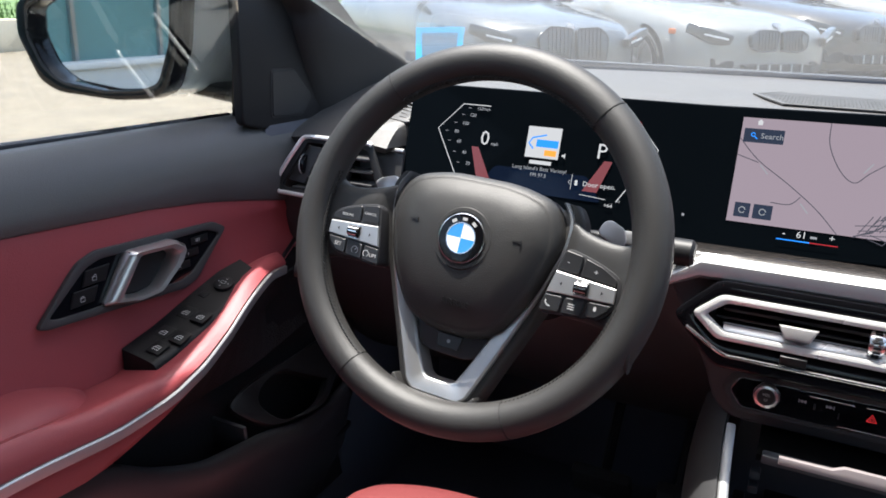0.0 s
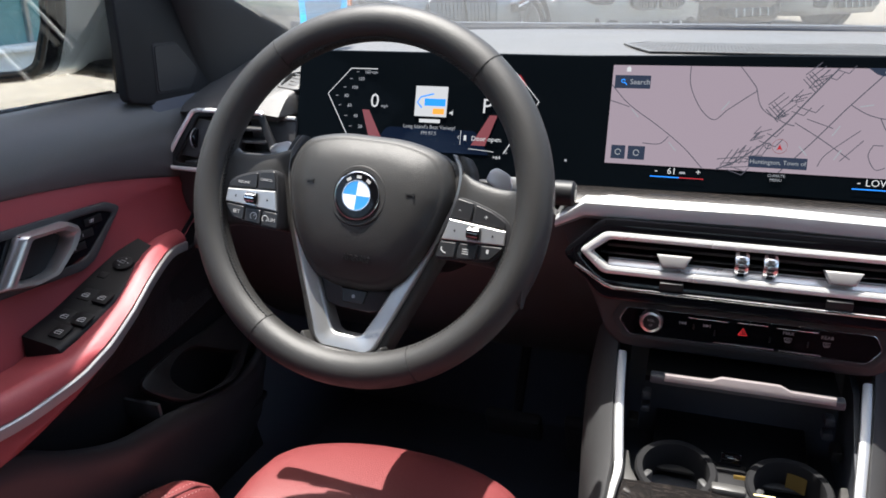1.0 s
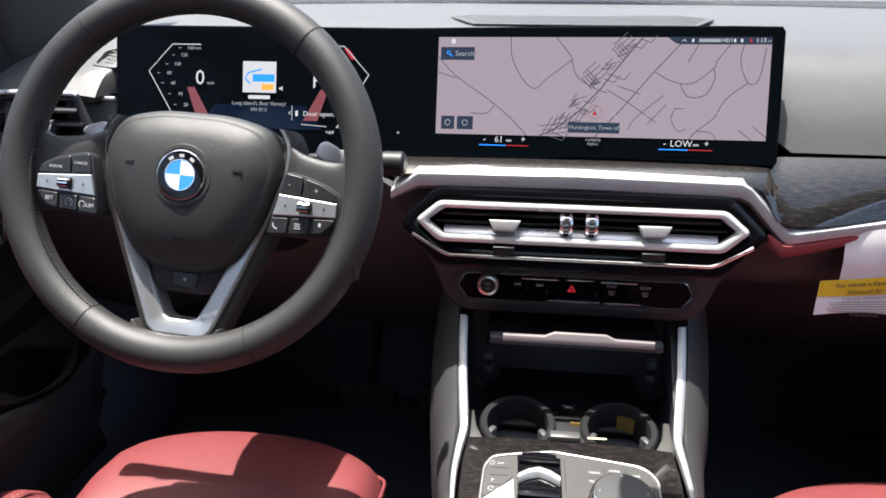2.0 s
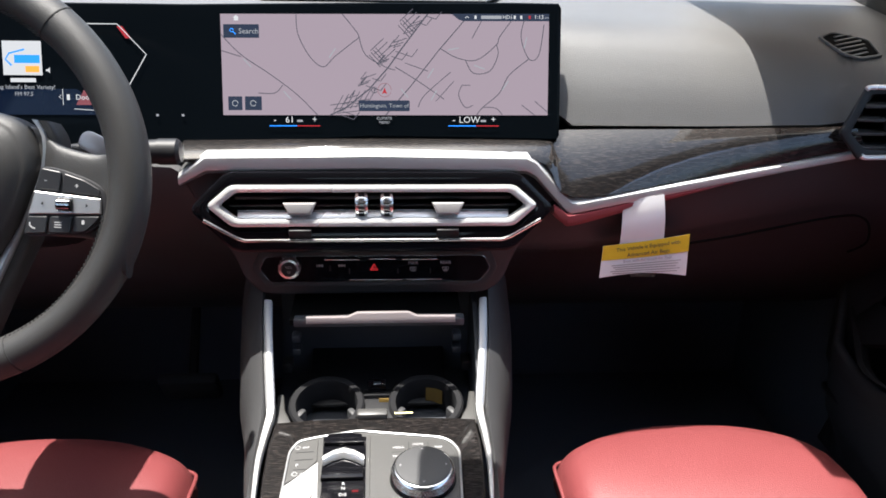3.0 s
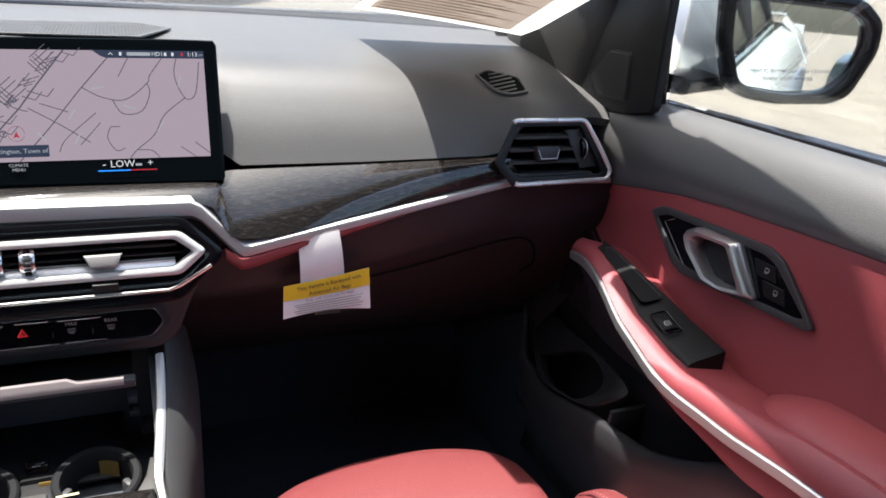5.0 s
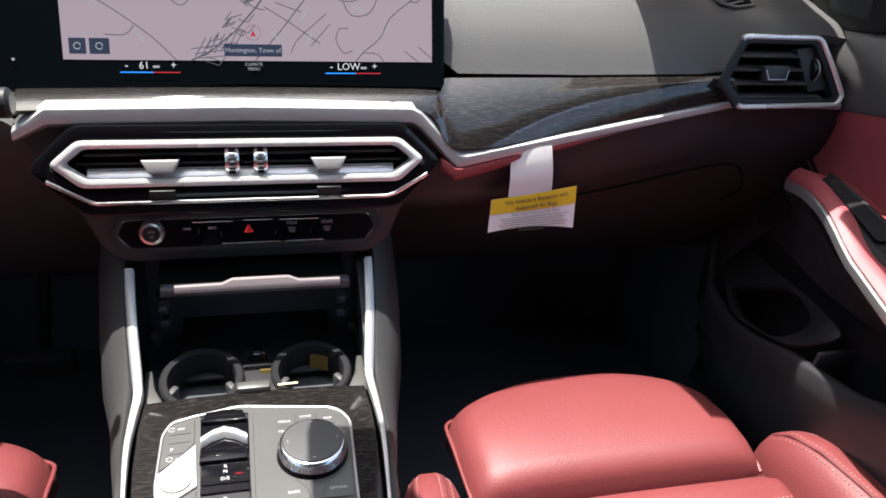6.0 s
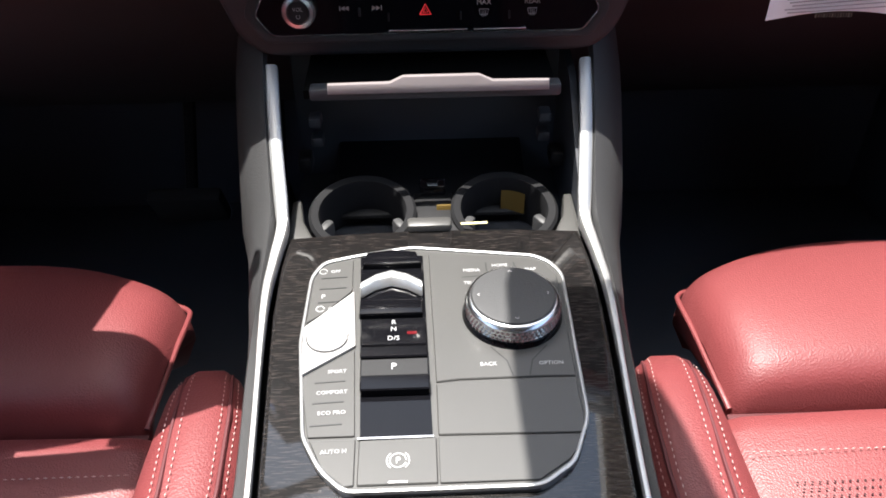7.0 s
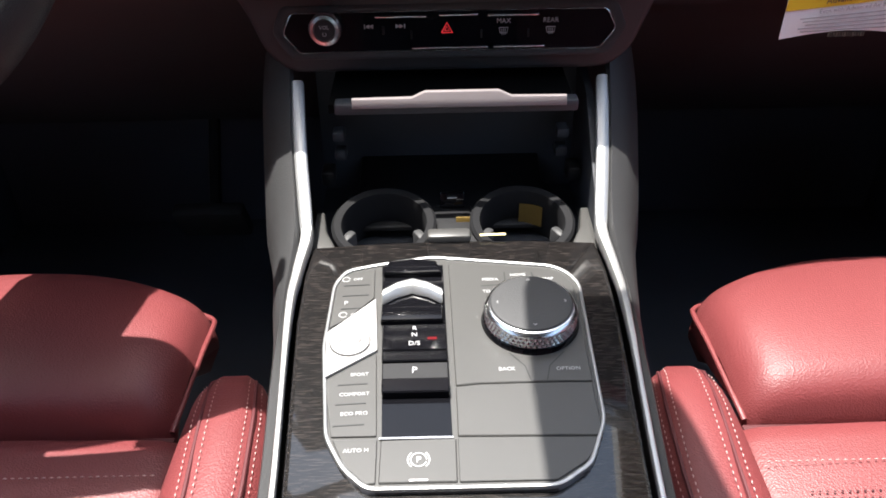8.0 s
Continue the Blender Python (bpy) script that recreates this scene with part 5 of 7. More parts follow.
    text("MENU", 0.0115, 0.9480, 0.0042, UI_GREY)
    # driver's dials
    H = h @ pose(0, 0, 0.0012)
    part("blue_glow", prism([dv(-0.425, 0.978), dv(-0.315, 0.978), dv(-0.295, 0.952), dv(-0.445, 0.952)], 0.0003, h, r=0.004), UI_NAVY, d)
    for s in (-1, 1):
        def fx(x):
            return x if s < 0 else -0.748 - x
        pts = [(-0.442, 1.043), (-0.477, 1.043), (-0.506, 1.013), (-0.470, 0.955)]
        part("dial_outline", strip_line([dv(fx(x), z) for x, z in pts], 0.0011, H), UI_WHITE, d)
        part("dial_band", prism([dv(fx(-0.459), 0.996), dv(fx(-0.450), 0.996), dv(fx(-0.430), 0.962), dv(fx(-0.447), 0.962)][::1 if s < 0 else -1], 0.0003, h @ pose(0, 0, 0.0004)), UI_PINK, d)
    part("rev_mark", prism([dv(-0.272, 1.041), dv(-0.266, 1.041), dv(-0.257, 1.029), dv(-0.263, 1.029)], 0.0003, h @ pose(0, 0, 0.0006)), UI_RED, d)
    for t, x, z in (("160", -0.458, 1.039), ("120", -0.466, 1.031), ("100", -0.474, 1.021), ("80", -0.484, 1.011), ("60", -0.479, 1.000), ("40", -0.470, 0.988), ("20", -0.463, 0.976)):
        text(t, x + 0.003, z, 0.0058, UI_GREY, H, dv)
        part("tick", strip_line([dv(x - 0.012, z), dv(x - 0.008, z)], 0.0006, H), UI_GREY, d)
    text("mph", -0.446, 1.039, 0.0045, UI_GREY, H, dv)
    text("0", -0.443, 1.006, 0.024, UI_WHITE, H, dv)
    text("mph", -0.430, 1.001, 0.0052, UI_GREY, H, dv)
    text("P", -0.302, 1.005, 0.024, UI_WHITE, H, dv)
    part("station_card", prism([dv(-0.391, 1.0255), dv(-0.351, 1.0255), dv(-0.351, 0.9915), dv(-0.391, 0.9915)], 0.0004, h @ pose(0, 0, 0.0006)), UI_WHITE, d, "lit station card")
    logo = strip_line([dv(x, z) for x, z in ((-0.368, 1.017), (-0.384, 1.013), (-0.388, 1.007), (-0.382, 1.001))], 0.0018, H)
    part("card_arc", logo, UI_BLUE, d)
    part("card_bar", box((0.026, 0.0085, 0.0003), H @ pose(*dv(-0.366, 1.0075), 0)), UI_BLUE, d)
    part("card_bar", box((0.014, 0.0065, 0.0003), H @ pose(*dv(-0.361, 0.9975), 0)), UI_ORANGE, d)
    part("station_bar", box((0.026, 0.0042, 0.0003), H @ pose(*dv(-0.371, 0.9865), 0)), UI_WHITE, d)
    text("Long Island's Best Variety!", -0.371, 0.9795, 0.0062, UI_GREY, H, dv)
    text("FM 97.5", -0.371, 0.9725, 0.0060, UI_GREY, H, dv)
    part("sound_mark", prism([(-0.002, 0.001), (0, 0.001), (0.002, 0.003), (0.002, -0.003), (0, -0.001), (-0.002, -0.001)], 0.0003, H @ pose(*dv(-0.345, 0.9965), 0)), UI_WHITE, d)
    part("menu_line", strip_line([dv(-0.331, 0.978), dv(-0.331, 0.962)], 0.0006, H), UI_WHITE, d)
    part("menu_arrow", strip_line([dv(-0.3325, 0.972), dv(-0.335, 0.970), dv(-0.3325, 0.968)], 0.0006, H), UI_WHITE, d)
    text("Door open.", -0.318, 0.9695, 0.0078, UI_WHITE, H, dv, align="LEFT")
    part("door_mark", box((0.003, 0.006, 0.0003), H @ pose(*dv(-0.3255, 0.9697), 0)), UI_WHITE, d)
    text("+64", -0.286, 0.950, 0.0062, UI_WHITE, H, dv)
    part("range_line", strip_line([dv(-0.320, 0.958), dv(-0.290, 0.956)], 0.0007, H), UI_WHITE, d)
    part("warning_mark", strip_line([(-0.002, -0.0016), (0, 0.002), (0.002, -0.0016), (-0.002, -0.0016)], 0.0006, H @ pose(*dv(-0.276, 0.957), 0)), UI_WHITE, d)
    for x in (-0.233, -0.206):
        part("status_mark", box((0.0025, 0.0025, 0.0003), H @ pose(*dv(x, 0.952), 0)), UI_GREY, d)


# ---- details: climate row ----
def detail_climate():
    c = thing("climate_panel", (0, 0.84, 0.79), "gloss black climate key strip with a knurled chrome knob", "control panel")
    m = plane_at((0, 0.842, 0.786), (1, 0, 0), (0, -1, 0.12))
    o = hexagon(0.140, 0.0, 0.131, 0.021, 0.126, -0.021)
    i = hexagon(0.132, 0.0, 0.124, 0.0155, 0.120, -0.0155)
    part("border", frame_ring(o, i, 0.003, m, 0.0012, r=0.006), VINYL_SOFT, c)
    part("gloss_plate", prism(hexagon(0.132, 0.0, 0.124, 0.0157, 0.120, -0.0157), 0.0022, m, 0.0008, 1, r=0.004), GLOSS, c, "gloss black key plate")
    part("edge_line", tube([m @ Vector((x, y, 0.003)) for x, y in rounded(hexagon(0.131, 0.0, 0.123, 0.0153, 0.119, -0.0153), 0.004)], 0.0005, 6, closed=True), CHROME, c)
    k = m @ pose(-0.0965, 0.004, 0.002)
    knob = part("volume_knob", turned([(0.0005, 0.0), (0.0118, 0.0), (0.0122, 0.004), (0.0122, 0.010), (0.0112, 0.0125), (0.0088, 0.0130), (0.0082, 0.0118), (0.0005, 0.0118)], k, 40), CHROME, c, "knurled chrome volume knob")
    part("cap", turned([(0.0004, 0.0119), (0.0081, 0.0119), (0.0078, 0.0128), (0.0004, 0.0130)], k, 30), BUTTON, knob)
    part("print", words("VOL", 0.0040, k @ pose(0, 0.0022, 0.0132)), PRINT, knob)
    part("power_ring", strip_line(circle(0.0014, 12, 0, 0, 120, 420), 0.0005, k @ pose(0, -0.0028, 0.0131)), PRINT, knob)
    ribs = bmesh.new()
    for a in range(0, 360, 9):
        box((0.0008, 0.0009, 0.008), k @ pose(0, 0, 0, 0, 0, a) @ pose(0.0122, 0, 0.006), 0, bm=ribs)
    part("knurl", ribs, CHROME, knob)
    f = m @ pose(0, 0, 0.0024)

    def tri(x, w, mat=PRINT):
        part("skip_print", prism([(x - w, 0.004 + 0.0018), (x, 0.004), (x - w, 0.004 - 0.0018)] if w > 0 else [(x - w, 0.004 - 0.0018), (x, 0.004), (x - w, 0.004 + 0.0018)], 0.0002, f), mat, c)
    for x0, w in ((-0.066, -0.0032), (-0.063, -0.0032), (-0.039, 0.0032), (-0.036, 0.0032)):
        tri(x0, w)
    part("skip_bar", box((0.0007, 0.0036, 0.0003), f @ pose(-0.0665, 0.004, 0)), PRINT, c)
    part("skip_bar", box((0.0007, 0.0036, 0.0003), f @ pose(-0.0352, 0.004, 0)), PRINT, c)
    part("slot", box((0.002, 0.0065, 0.0006), f @ pose(-0.052, 0.001, 0), 0.0003), PLASTIC, c)
    tri3 = strip_line([(-0.0042, -0.0035), (0, 0.0040), (0.0042, -0.0035), (-0.0042, -0.0035)], 0.0012, f @ pose(-0.002, 0.002, 0))
    strip_line([(-0.0018, -0.0019), (0, 0.0014), (0.0018, -0.0019), (-0.0018, -0.0019)], 0.0008, f @ pose(-0.002, 0.002, 0), bm=tri3)
    part("hazard_mark", tri3, RED_MARK, c, "red hazard triangle")
    part("print", words("MAX", 0.0052, f @ pose(0.0425, 0.0065, 0)), PRINT, c)
    part("print", words("REAR", 0.0052, f @ pose(0.0795, 0.0065, 0)), PRINT, c)
    for x in (0.0425, 0.0795):
        ic = strip_line([(-0.0035, 0.002), (-0.0028, -0.002), (0.0028, -0.002), (0.0035, 0.002), (-0.0035, 0.002)], 0.0006, f @ pose(x, -0.0005, 0))
        for q in (-0.0014, 0, 0.0014):
            strip_line([(q, 0.0012), (q, -0.0035)], 0.0005, f @ pose(x, -0.0005, 0), bm=ic)
        part("defrost_print", ic, PRINT, c)
    for x0, x1, z in ((-0.058, -0.018, 0.0128), (-0.008, 0.022, 0.0135), (0.03, 0.07, 0.0128), (-0.03, 0.03, -0.0115), (0.035, 0.075, -0.0115)):
        part("chrome_lip", box((x1 - x0, 0.0012, 0.002), f @ pose((x0 + x1) / 2, z - 0.0015, 0.0006), 0.0004), CHROME, c)
    for x in (-0.03, 0.025, 0.062):
        part("slot", box((0.0015, 0.0065, 0.0005), f @ pose(x, -0.003, 0), 0.0003), PLASTIC, c)


# ---- details: console ----
def detail_console(c):
    for s in (-1, 1):
        cx, cy = s * 0.0555, 0.765
        cup = turned([(0.0005, -0.055), (0.032, -0.055), (0.033, -0.03), (0.0330, 0.000), (0.0345, 0.0045), (0.0400, 0.0055), (0.0422, 0.003), (0.0412, -0.058), (0.0005, -0.058)], pose(cx, cy + 0.002, 0.654, 9), 44)
        cp = part("cup_holder", cup, CUP, c, "round black cup holder")
        part("mat", turned([(0.0005, -0.0545), (0.031, -0.0545), (0.0305, -0.0535), (0.0005, -0.0535)], pose(cx, cy + 0.002, 0.654, 9), 30), AMBER if s > 0 else PLASTIC, cp)
        for a in (150, 30):
            q = Vector((math.cos(radians(a)), math.sin(radians(a)), 0)) * 0.033
            part("grip_tab", box((0.014, 0.008, 0.030), pose(cx + q.x, cy - 0.010 + q.y * 0.3, 0.637, 0, 0, a - 90), 0.003), VINYL_SOFT, cp)
        part("corner_fill", prism([(s * 0.088, 0.732), (s * 0.112, 0.732), (s * 0.113, 0.79), (s * 0.106, 0.79), (s * 0.101, 0.762)], 0.02, pose(0, 0, 0.634), 0.003), PAD, c)
    part("cup_bridge", prism([(-0.030, 0.742), (0.030, 0.742), (0.016, 0.775), (0.016, 0.800), (-0.016, 0.800), (-0.016, 0.775)], 0.030, pose(0, 0, 0.622), 0.003, 2), PLASTIC, c)
    # Reflected gold on the bridge and cup wall, added as coloured pieces.
    part("bridge_gleam", box((0.020, 0.002, 0.014), pose(0.0125, 0.774, 0.649, -12), 0.0006), GOLD_GLEAM, c, "gold gleam between the cups, put in as a coloured block")
    arc = [[(0.0555 + 0.0322 * math.cos(radians(a)), 0.767 + 0.0322 * math.sin(radians(a)), z - 0.158 * 0.0322 * (1 - math.sin(radians(a))) * 0.2) for a in range(52, 94, 6)] for z in (0.632, 0.645, 0.652)]
    part("cup_gleam", loft(arc), GOLD_GLEAM, c, "gold gleam on the cup wall, put in as a coloured patch")
    usb = part("usb_socket", box((0.021, 0.004, 0.014), pose(0, 0.797, 0.659, -20), 0.0015), GLOSS, c, "usb socket with fork mark")
    part("slot", box((0.012, 0.001, 0.0035), pose(0, 0.7945, 0.6565, -20)), CHROME, usb)
    part("fork_mark", strip_line([(-0.004, 0), (0.004, 0)], 0.0008, plane_at((0, 0.7945, 0.662), (1, 0, 0), (0, -0.94, 0.34))), PRINT, usb)
    part("latch_block", box((0.034, 0.012, 0.008), pose(-0.004, 0.742, 0.6615), 0.003), PAD, c, "grey latch block")
    part("yellow_slip", box((0.020, 0.0025, 0.0006), pose(0.030, 0.743, 0.6610, 0, 0, 2)), material("pale_yellow_slip", (0.62, 0.55, 0.28), 0.8), c)
    # rolled-back lid with its silver lip
    part("lid", prism([(0.808, 0.7345), (0.808, 0.7415), (0.90, 0.7415), (0.90, 0.7345)], 0.192, plane_at((-0.096, 0, 0), (0, 1, 0), (1, 0, 0))), DEEP_BLACK, c, "black roller lid")
    lip = [(-0.082, -0.0045), (0.082, -0.0045), (0.082, 0.003), (0.040, 0.0035), (0.030, 0.008), (-0.026, 0.008), (-0.036, 0.0035), (-0.082, 0.003)]
    part("lid_lip", prism(lip, 0.006, plane_at((0.006, 0.8005, 0.7475), (1, 0, 0), (0, -1, 0.25)), 0.0015, 2), LIP_SILVER, c, "dull silver lid lip")
    part("lid_edge", box((0.190, 0.012, 0.010), pose(0.004, 0.809, 0.7395), 0.002), BIN, c, "dark lid edge")
    for s in (-1, 1):
        for z in (0.700, 0.682):
            part("hinge_clip", box((0.010, 0.014, 0.009), pose(s * 0.094, 0.838, z), 0.002), BIN, c)
    part("charging_pad", box((0.165, 0.10, 0.006), pose(0, 0.845, 0.640, 12), 0.003), PLASTIC, c)
    # shift and key panel
    F = [(-0.059, 0.706), (-0.018, 0.7145), (0.070, 0.7015), (0.0805, 0.694), (0.0875, 0.680), (0.0825, 0.556), (0.070, 0.526), (0.050, 0.512), (-0.054, 0.512), (-0.068, 0.526), (-0.0795, 0.548), (-0.0885, 0.622), (-0.0875, 0.684), (-0.080, 0.700)]
    ctr = Vector((0.0, 0.612))
    inn = [tuple(ctr + (Vector(p) - ctr) * 0.973) for p in F]
    z0 = 0.659
    panel = part("key_panel", prism(F, 0.0045, pose(0, 0, z0 - 0.001), 0.001, 1, r=0.006), PAD, c, "charcoal key panel")
    part("panel_rim", frame_ring(F, inn, 0.0062, pose(0, 0, z0 - 0.001), 0.0013, r=0.006), SILVER, panel, "satin silver rim")
    zt = z0 + 0.0035

    def slab(name, pts, h=0.0012, mat=PAD, bev=0.0006, r=0.001, z=None):
        return part(name, prism(pts, h, pose(0, 0, zt if z is None else z), bev, 1, r=r), mat, panel)
    # shifter well, gloss stages and lever
    slab("shifter_well", [(-0.0535, 0.703), (-0.033, 0.7065), (-0.0095, 0.703), (-0.0065, 0.545), (-0.0465, 0.545)], 0.0008, GLOSS, 0, 0)
    sh = thing("gear_lever", (-0.031, 0.66, 0.665), "short gear lever with silver blade in a gloss black well", "gear lever")
    lever = loft([[(x, y, z) for x, y, z in ((-0.0515 + dx, 0.664 + dy, 0.664), (-0.0515 + dx, 0.669 + dy, 0.670), (-0.0515 + dx, 0.674 + dy, 0.671), (-0.0515 + dx, 0.679 + dy, 0.664))] for dx, dy in ((0, -0.006), (0.010, 0.002), (0.0205, 0.006), (0.031, 0.002), (0.0415, -0.006))], ring=True)
    part("blade", bevelled(lever, 0.0012, 2, 40), SILVER, sh, "bright silver blade")
    part("lever_front", prism([(-0.0515, 0.640), (-0.0105, 0.640), (-0.0105, 0.656), (-0.0515, 0.656)], 0.005, pose(0, 0, 0.6635), 0.002, 2), GLOSS, sh)
    part("lever_back", prism([(-0.0515, 0.690), (-0.0105, 0.690), (-0.014, 0.703), (-0.031, 0.706), (-0.049, 0.703)], 0.005, pose(0, 0, 0.6635), 0.002, 2), GLOSS, sh)
    sh.matrix_basis = K_CONSOLE @ sh.matrix_basis
    slab("gate_plate", [(-0.0505, 0.638), (-0.0085, 0.638), (-0.0080, 0.614), (-0.0495, 0.614)], 0.0035, GLOSS, 0.001)
    slab("gate_step", [(-0.0495, 0.612), (-0.0080, 0.612), (-0.0078, 0.603), (-0.0490, 0.603)], 0.005, GLOSS, 0.002)
    slab("park_key", [(-0.0488, 0.602), (-0.0078, 0.602), (-0.0075, 0.588), (-0.0483, 0.588)], 0.0045, PLASTIC, 0.0015)
    slab("gate_step", [(-0.0483, 0.587), (-0.0075, 0.587), (-0.0072, 0.576), (-0.0478, 0.576)], 0.0065, GLOSS, 0.002)
    part("well_line", box((0.042, 0.0012, 0.0012), pose(-0.0270, 0.546, zt + 0.001)), CHROME, panel)

    def say(t, x, y, size, z=zt + 0.0013, rot=0.0):
        part("print", words(t, size, pose(x, y, z, 0, 0, rot)), PRINT, panel)
    say("P", -0.0285, 0.595, 0.0072, zt + 0.0047)
    say("R", -0.029, 0.6335, 0.0052, zt + 0.0037)
    say("N", -0.029, 0.6275, 0.0052, zt + 0.0037)
    say("D/S", -0.029, 0.6195, 0.0052, zt + 0.0037)
    part("red_print", box((0.006, 0.002, 0.0003), pose(-0.0175, 0.624, zt + 0.0037)), RED_MARK, panel)
    # left key column
    slab("key_block", [(-0.0845, 0.682), (-0.0780, 0.694), (-0.0585, 0.700), (-0.0575, 0.668), (-0.0735, 0.648), (-0.0855, 0.638)])
    slab("key_block", [(-0.0835, 0.590), (-0.053, 0.613), (-0.0495, 0.548), (-0.0755, 0.548)])
    slab("key_block", [(-0.0745, 0.546), (-0.049, 0.546), (-0.0485, 0.5165), (-0.054, 0.516), (-0.0665, 0.528)])
    start = slab("start_plate", [(-0.0865, 0.633), (-0.056, 0.666), (-0.0525, 0.616), (-0.0838, 0.593)], 0.0022, START_SILVER, 0.0008)
    sb = part("start_key", turned([(0.0004, 0.0), (0.0128, 0.0), (0.0125, 0.0012), (0.0004, 0.0016)], pose(-0.0705, 0.6235, zt + 0.0022), 36), START_SILVER, start, "silver start key")
    part("groove", strip_line(circle(0.0131, 36), 0.0005, pose(-0.0705, 0.6235, zt + 0.0024)), BUTTON, start)
    for t, y in (("START", 0.6275), ("ENGINE", 0.6230), ("STOP", 0.6185)):
        part("print", words(t, 0.0042, pose(-0.0705, y, zt + 0.0040)), INK, sb)
    for t, x, y in (("OFF", -0.0700, 0.688), ("OFF", -0.0690, 0.6505), ("SPORT", -0.0625, 0.5955), ("COMFORT", -0.0645, 0.5795), ("ECO PRO", -0.0635, 0.5645), ("AUTO H", -0.0605, 0.538)):
        say(t, x, y, 0.0038, rot=2)
    part("sensor_print", words("P", 0.0055, pose(-0.0765, 0.6625, zt + 0.0013)), PRINT, panel)
    for x, y in ((-0.0785, 0.688), (-0.0775, 0.6505)):
        part("ring_print", strip_line(circle(0.0026, 14, 0, 0), 0.0006, pose(x, y, zt + 0.0013)), PRINT, panel)
    for y in (0.6815, 0.6705, 0.657, 0.5875, 0.572, 0.556):
        part("key_groove", box((0.018, 0.0008, 0.0006), pose(-0.0705 if y > 0.6 else -0.0660, y, zt + 0.0012, 0, 0, 3)), BUTTON, panel)
    # right field: media keys, controller dial, armrest end
    slab("key_field", [(-0.0055, 0.704), (0.067, 0.697), (0.0765, 0.690), (0.0825, 0.678), (0.0800, 0.5865), (0.060, 0.5870), (0.010, 0.5865), (-0.0035, 0.5850)])
    slab("pad_plate", [(-0.0035, 0.5835), (0.010, 0.5852), (0.0795, 0.5852), (0.0788, 0.5455), (-0.0035, 0.5470)])
    slab("pad_plate", [(-0.0035, 0.5455), (0.0785, 0.5440), (0.0665, 0.5285), (0.0488, 0.5165), (-0.0035, 0.5165)])
    slab("park_brake_key", [(-0.047, 0.5450), (-0.0045, 0.5455), (-0.0045, 0.5165), (-0.047, 0.5165)])
    say("P", -0.0255, 0.531, 0.0056)
    pr = strip_line(circle(0.0044, 20, 0, 0), 0.0007, pose(-0.0255, 0.531, zt + 0.0013))
    strip_line(circle(0.0060, 10, 0, 0, 130, 230), 0.0007, pose(-0.0255, 0.531, zt + 0.0013), bm=pr)
    strip_line(circle(0.0060, 10, 0, 0, -50, 50), 0.0007, pose(-0.0255, 0.531, zt + 0.0013), bm=pr)
    part("brake_print", pr, PRINT, panel)
    part("brake_lamp", box((0.010, 0.0011, 0.0004), pose(-0.0255, 0.5178, zt + 0.0013)), WHITE_METAL, panel)
    for t, x, y in (("MEDIA", 0.0240, 0.6850), ("HOME", 0.0440, 0.6895), ("MAP", 0.0650, 0.6845), ("BACK", 0.0285, 0.5975), ("OPTION", 0.0665, 0.5970), ("TEL", 0.0210, 0.672)):
        say(t, x, y, 0.0040)
    for p in ([(0.0345, 0.693), (0.0345, 0.679)], [(0.054, 0.6925), (0.0555, 0.679)], [(0.017, 0.678), (0.030, 0.679)], [(0.060, 0.679), (0.072, 0.677)], [(0.0355, 0.6805), (0.053, 0.6805)], [(0.031, 0.612), (0.040, 0.600), (0.0425, 0.588)], [(0.066, 0.612), (0.0555, 0.600), (0.0525, 0.588)]):
        part("key_groove", strip_line(p, 0.0009, pose(0, 0, zt + 0.0010)), BUTTON, panel)
    k = pose(0.0475, 0.641, zt + 0.001)
    dial = thing("controller_dial", (0.0475, 0.641, zt), "black topped controller dial with knurled chrome ring", "dial")
    part("base", turned([(0.0005, 0.0), (0.0325, 0.0), (0.031, 0.003), (0.0005, 0.004)], k, 48), GLOSS, dial)
    part("collar", turned([(0.0005, 0.003), (0.0300, 0.003), (0.0302, 0.0130), (0.0288, 0.0150), (0.0272, 0.0158), (0.0005, 0.0155)], k, 64), CHROME, dial, "knurled chrome collar")
    part("top", turned([(0.0005, 0.0150), (0.0272, 0.0158), (0.0262, 0.0170), (0.0245, 0.0172), (0.0005, 0.0168)], k, 48), VINYL_SOFT, dial, "matt black touch top")
    kn = bmesh.new()
    for row in range(3):
        for a in range(60):
            w = radians(a * 6 + 3 * (row % 2))
            q = bmesh.new()
            bmesh.ops.create_cone(q, cap_ends=False, segments=4, radius1=0.0017, radius2=0.0, depth=0.0012)
            q.transform(k @ pose(0.0306 * math.cos(w), 0.0306 * math.sin(w), 0.0048 + 0.0030 * row) @ Matrix.Rotation(w, 4, "Z") @ pose(0, 0, 0, 0, 90, 0))
            joined(kn, q)
    part("knurl", kn, CHROME, dial)
    for a in range(4):
        part("arrow_print", strip_line([(-0.0012, 0), (0, 0.0012), (0.0012, 0)], 0.0005, k @ pose(0, 0, 0.0172, 0, 0, 90 * a) @ pose(0, 0.0215, 0)), PRINT, dial)
    dial.matrix_basis = K_CONSOLE @ dial.matrix_basis
    # the console rises slightly to the front
    c.matrix_basis = K_CONSOLE @ c.matrix_basis


K_CONSOLE = Matrix.Translation((0, 0.0351, -0.0416)) @ Matrix.Rotation(radians(2.987), 4, "X")


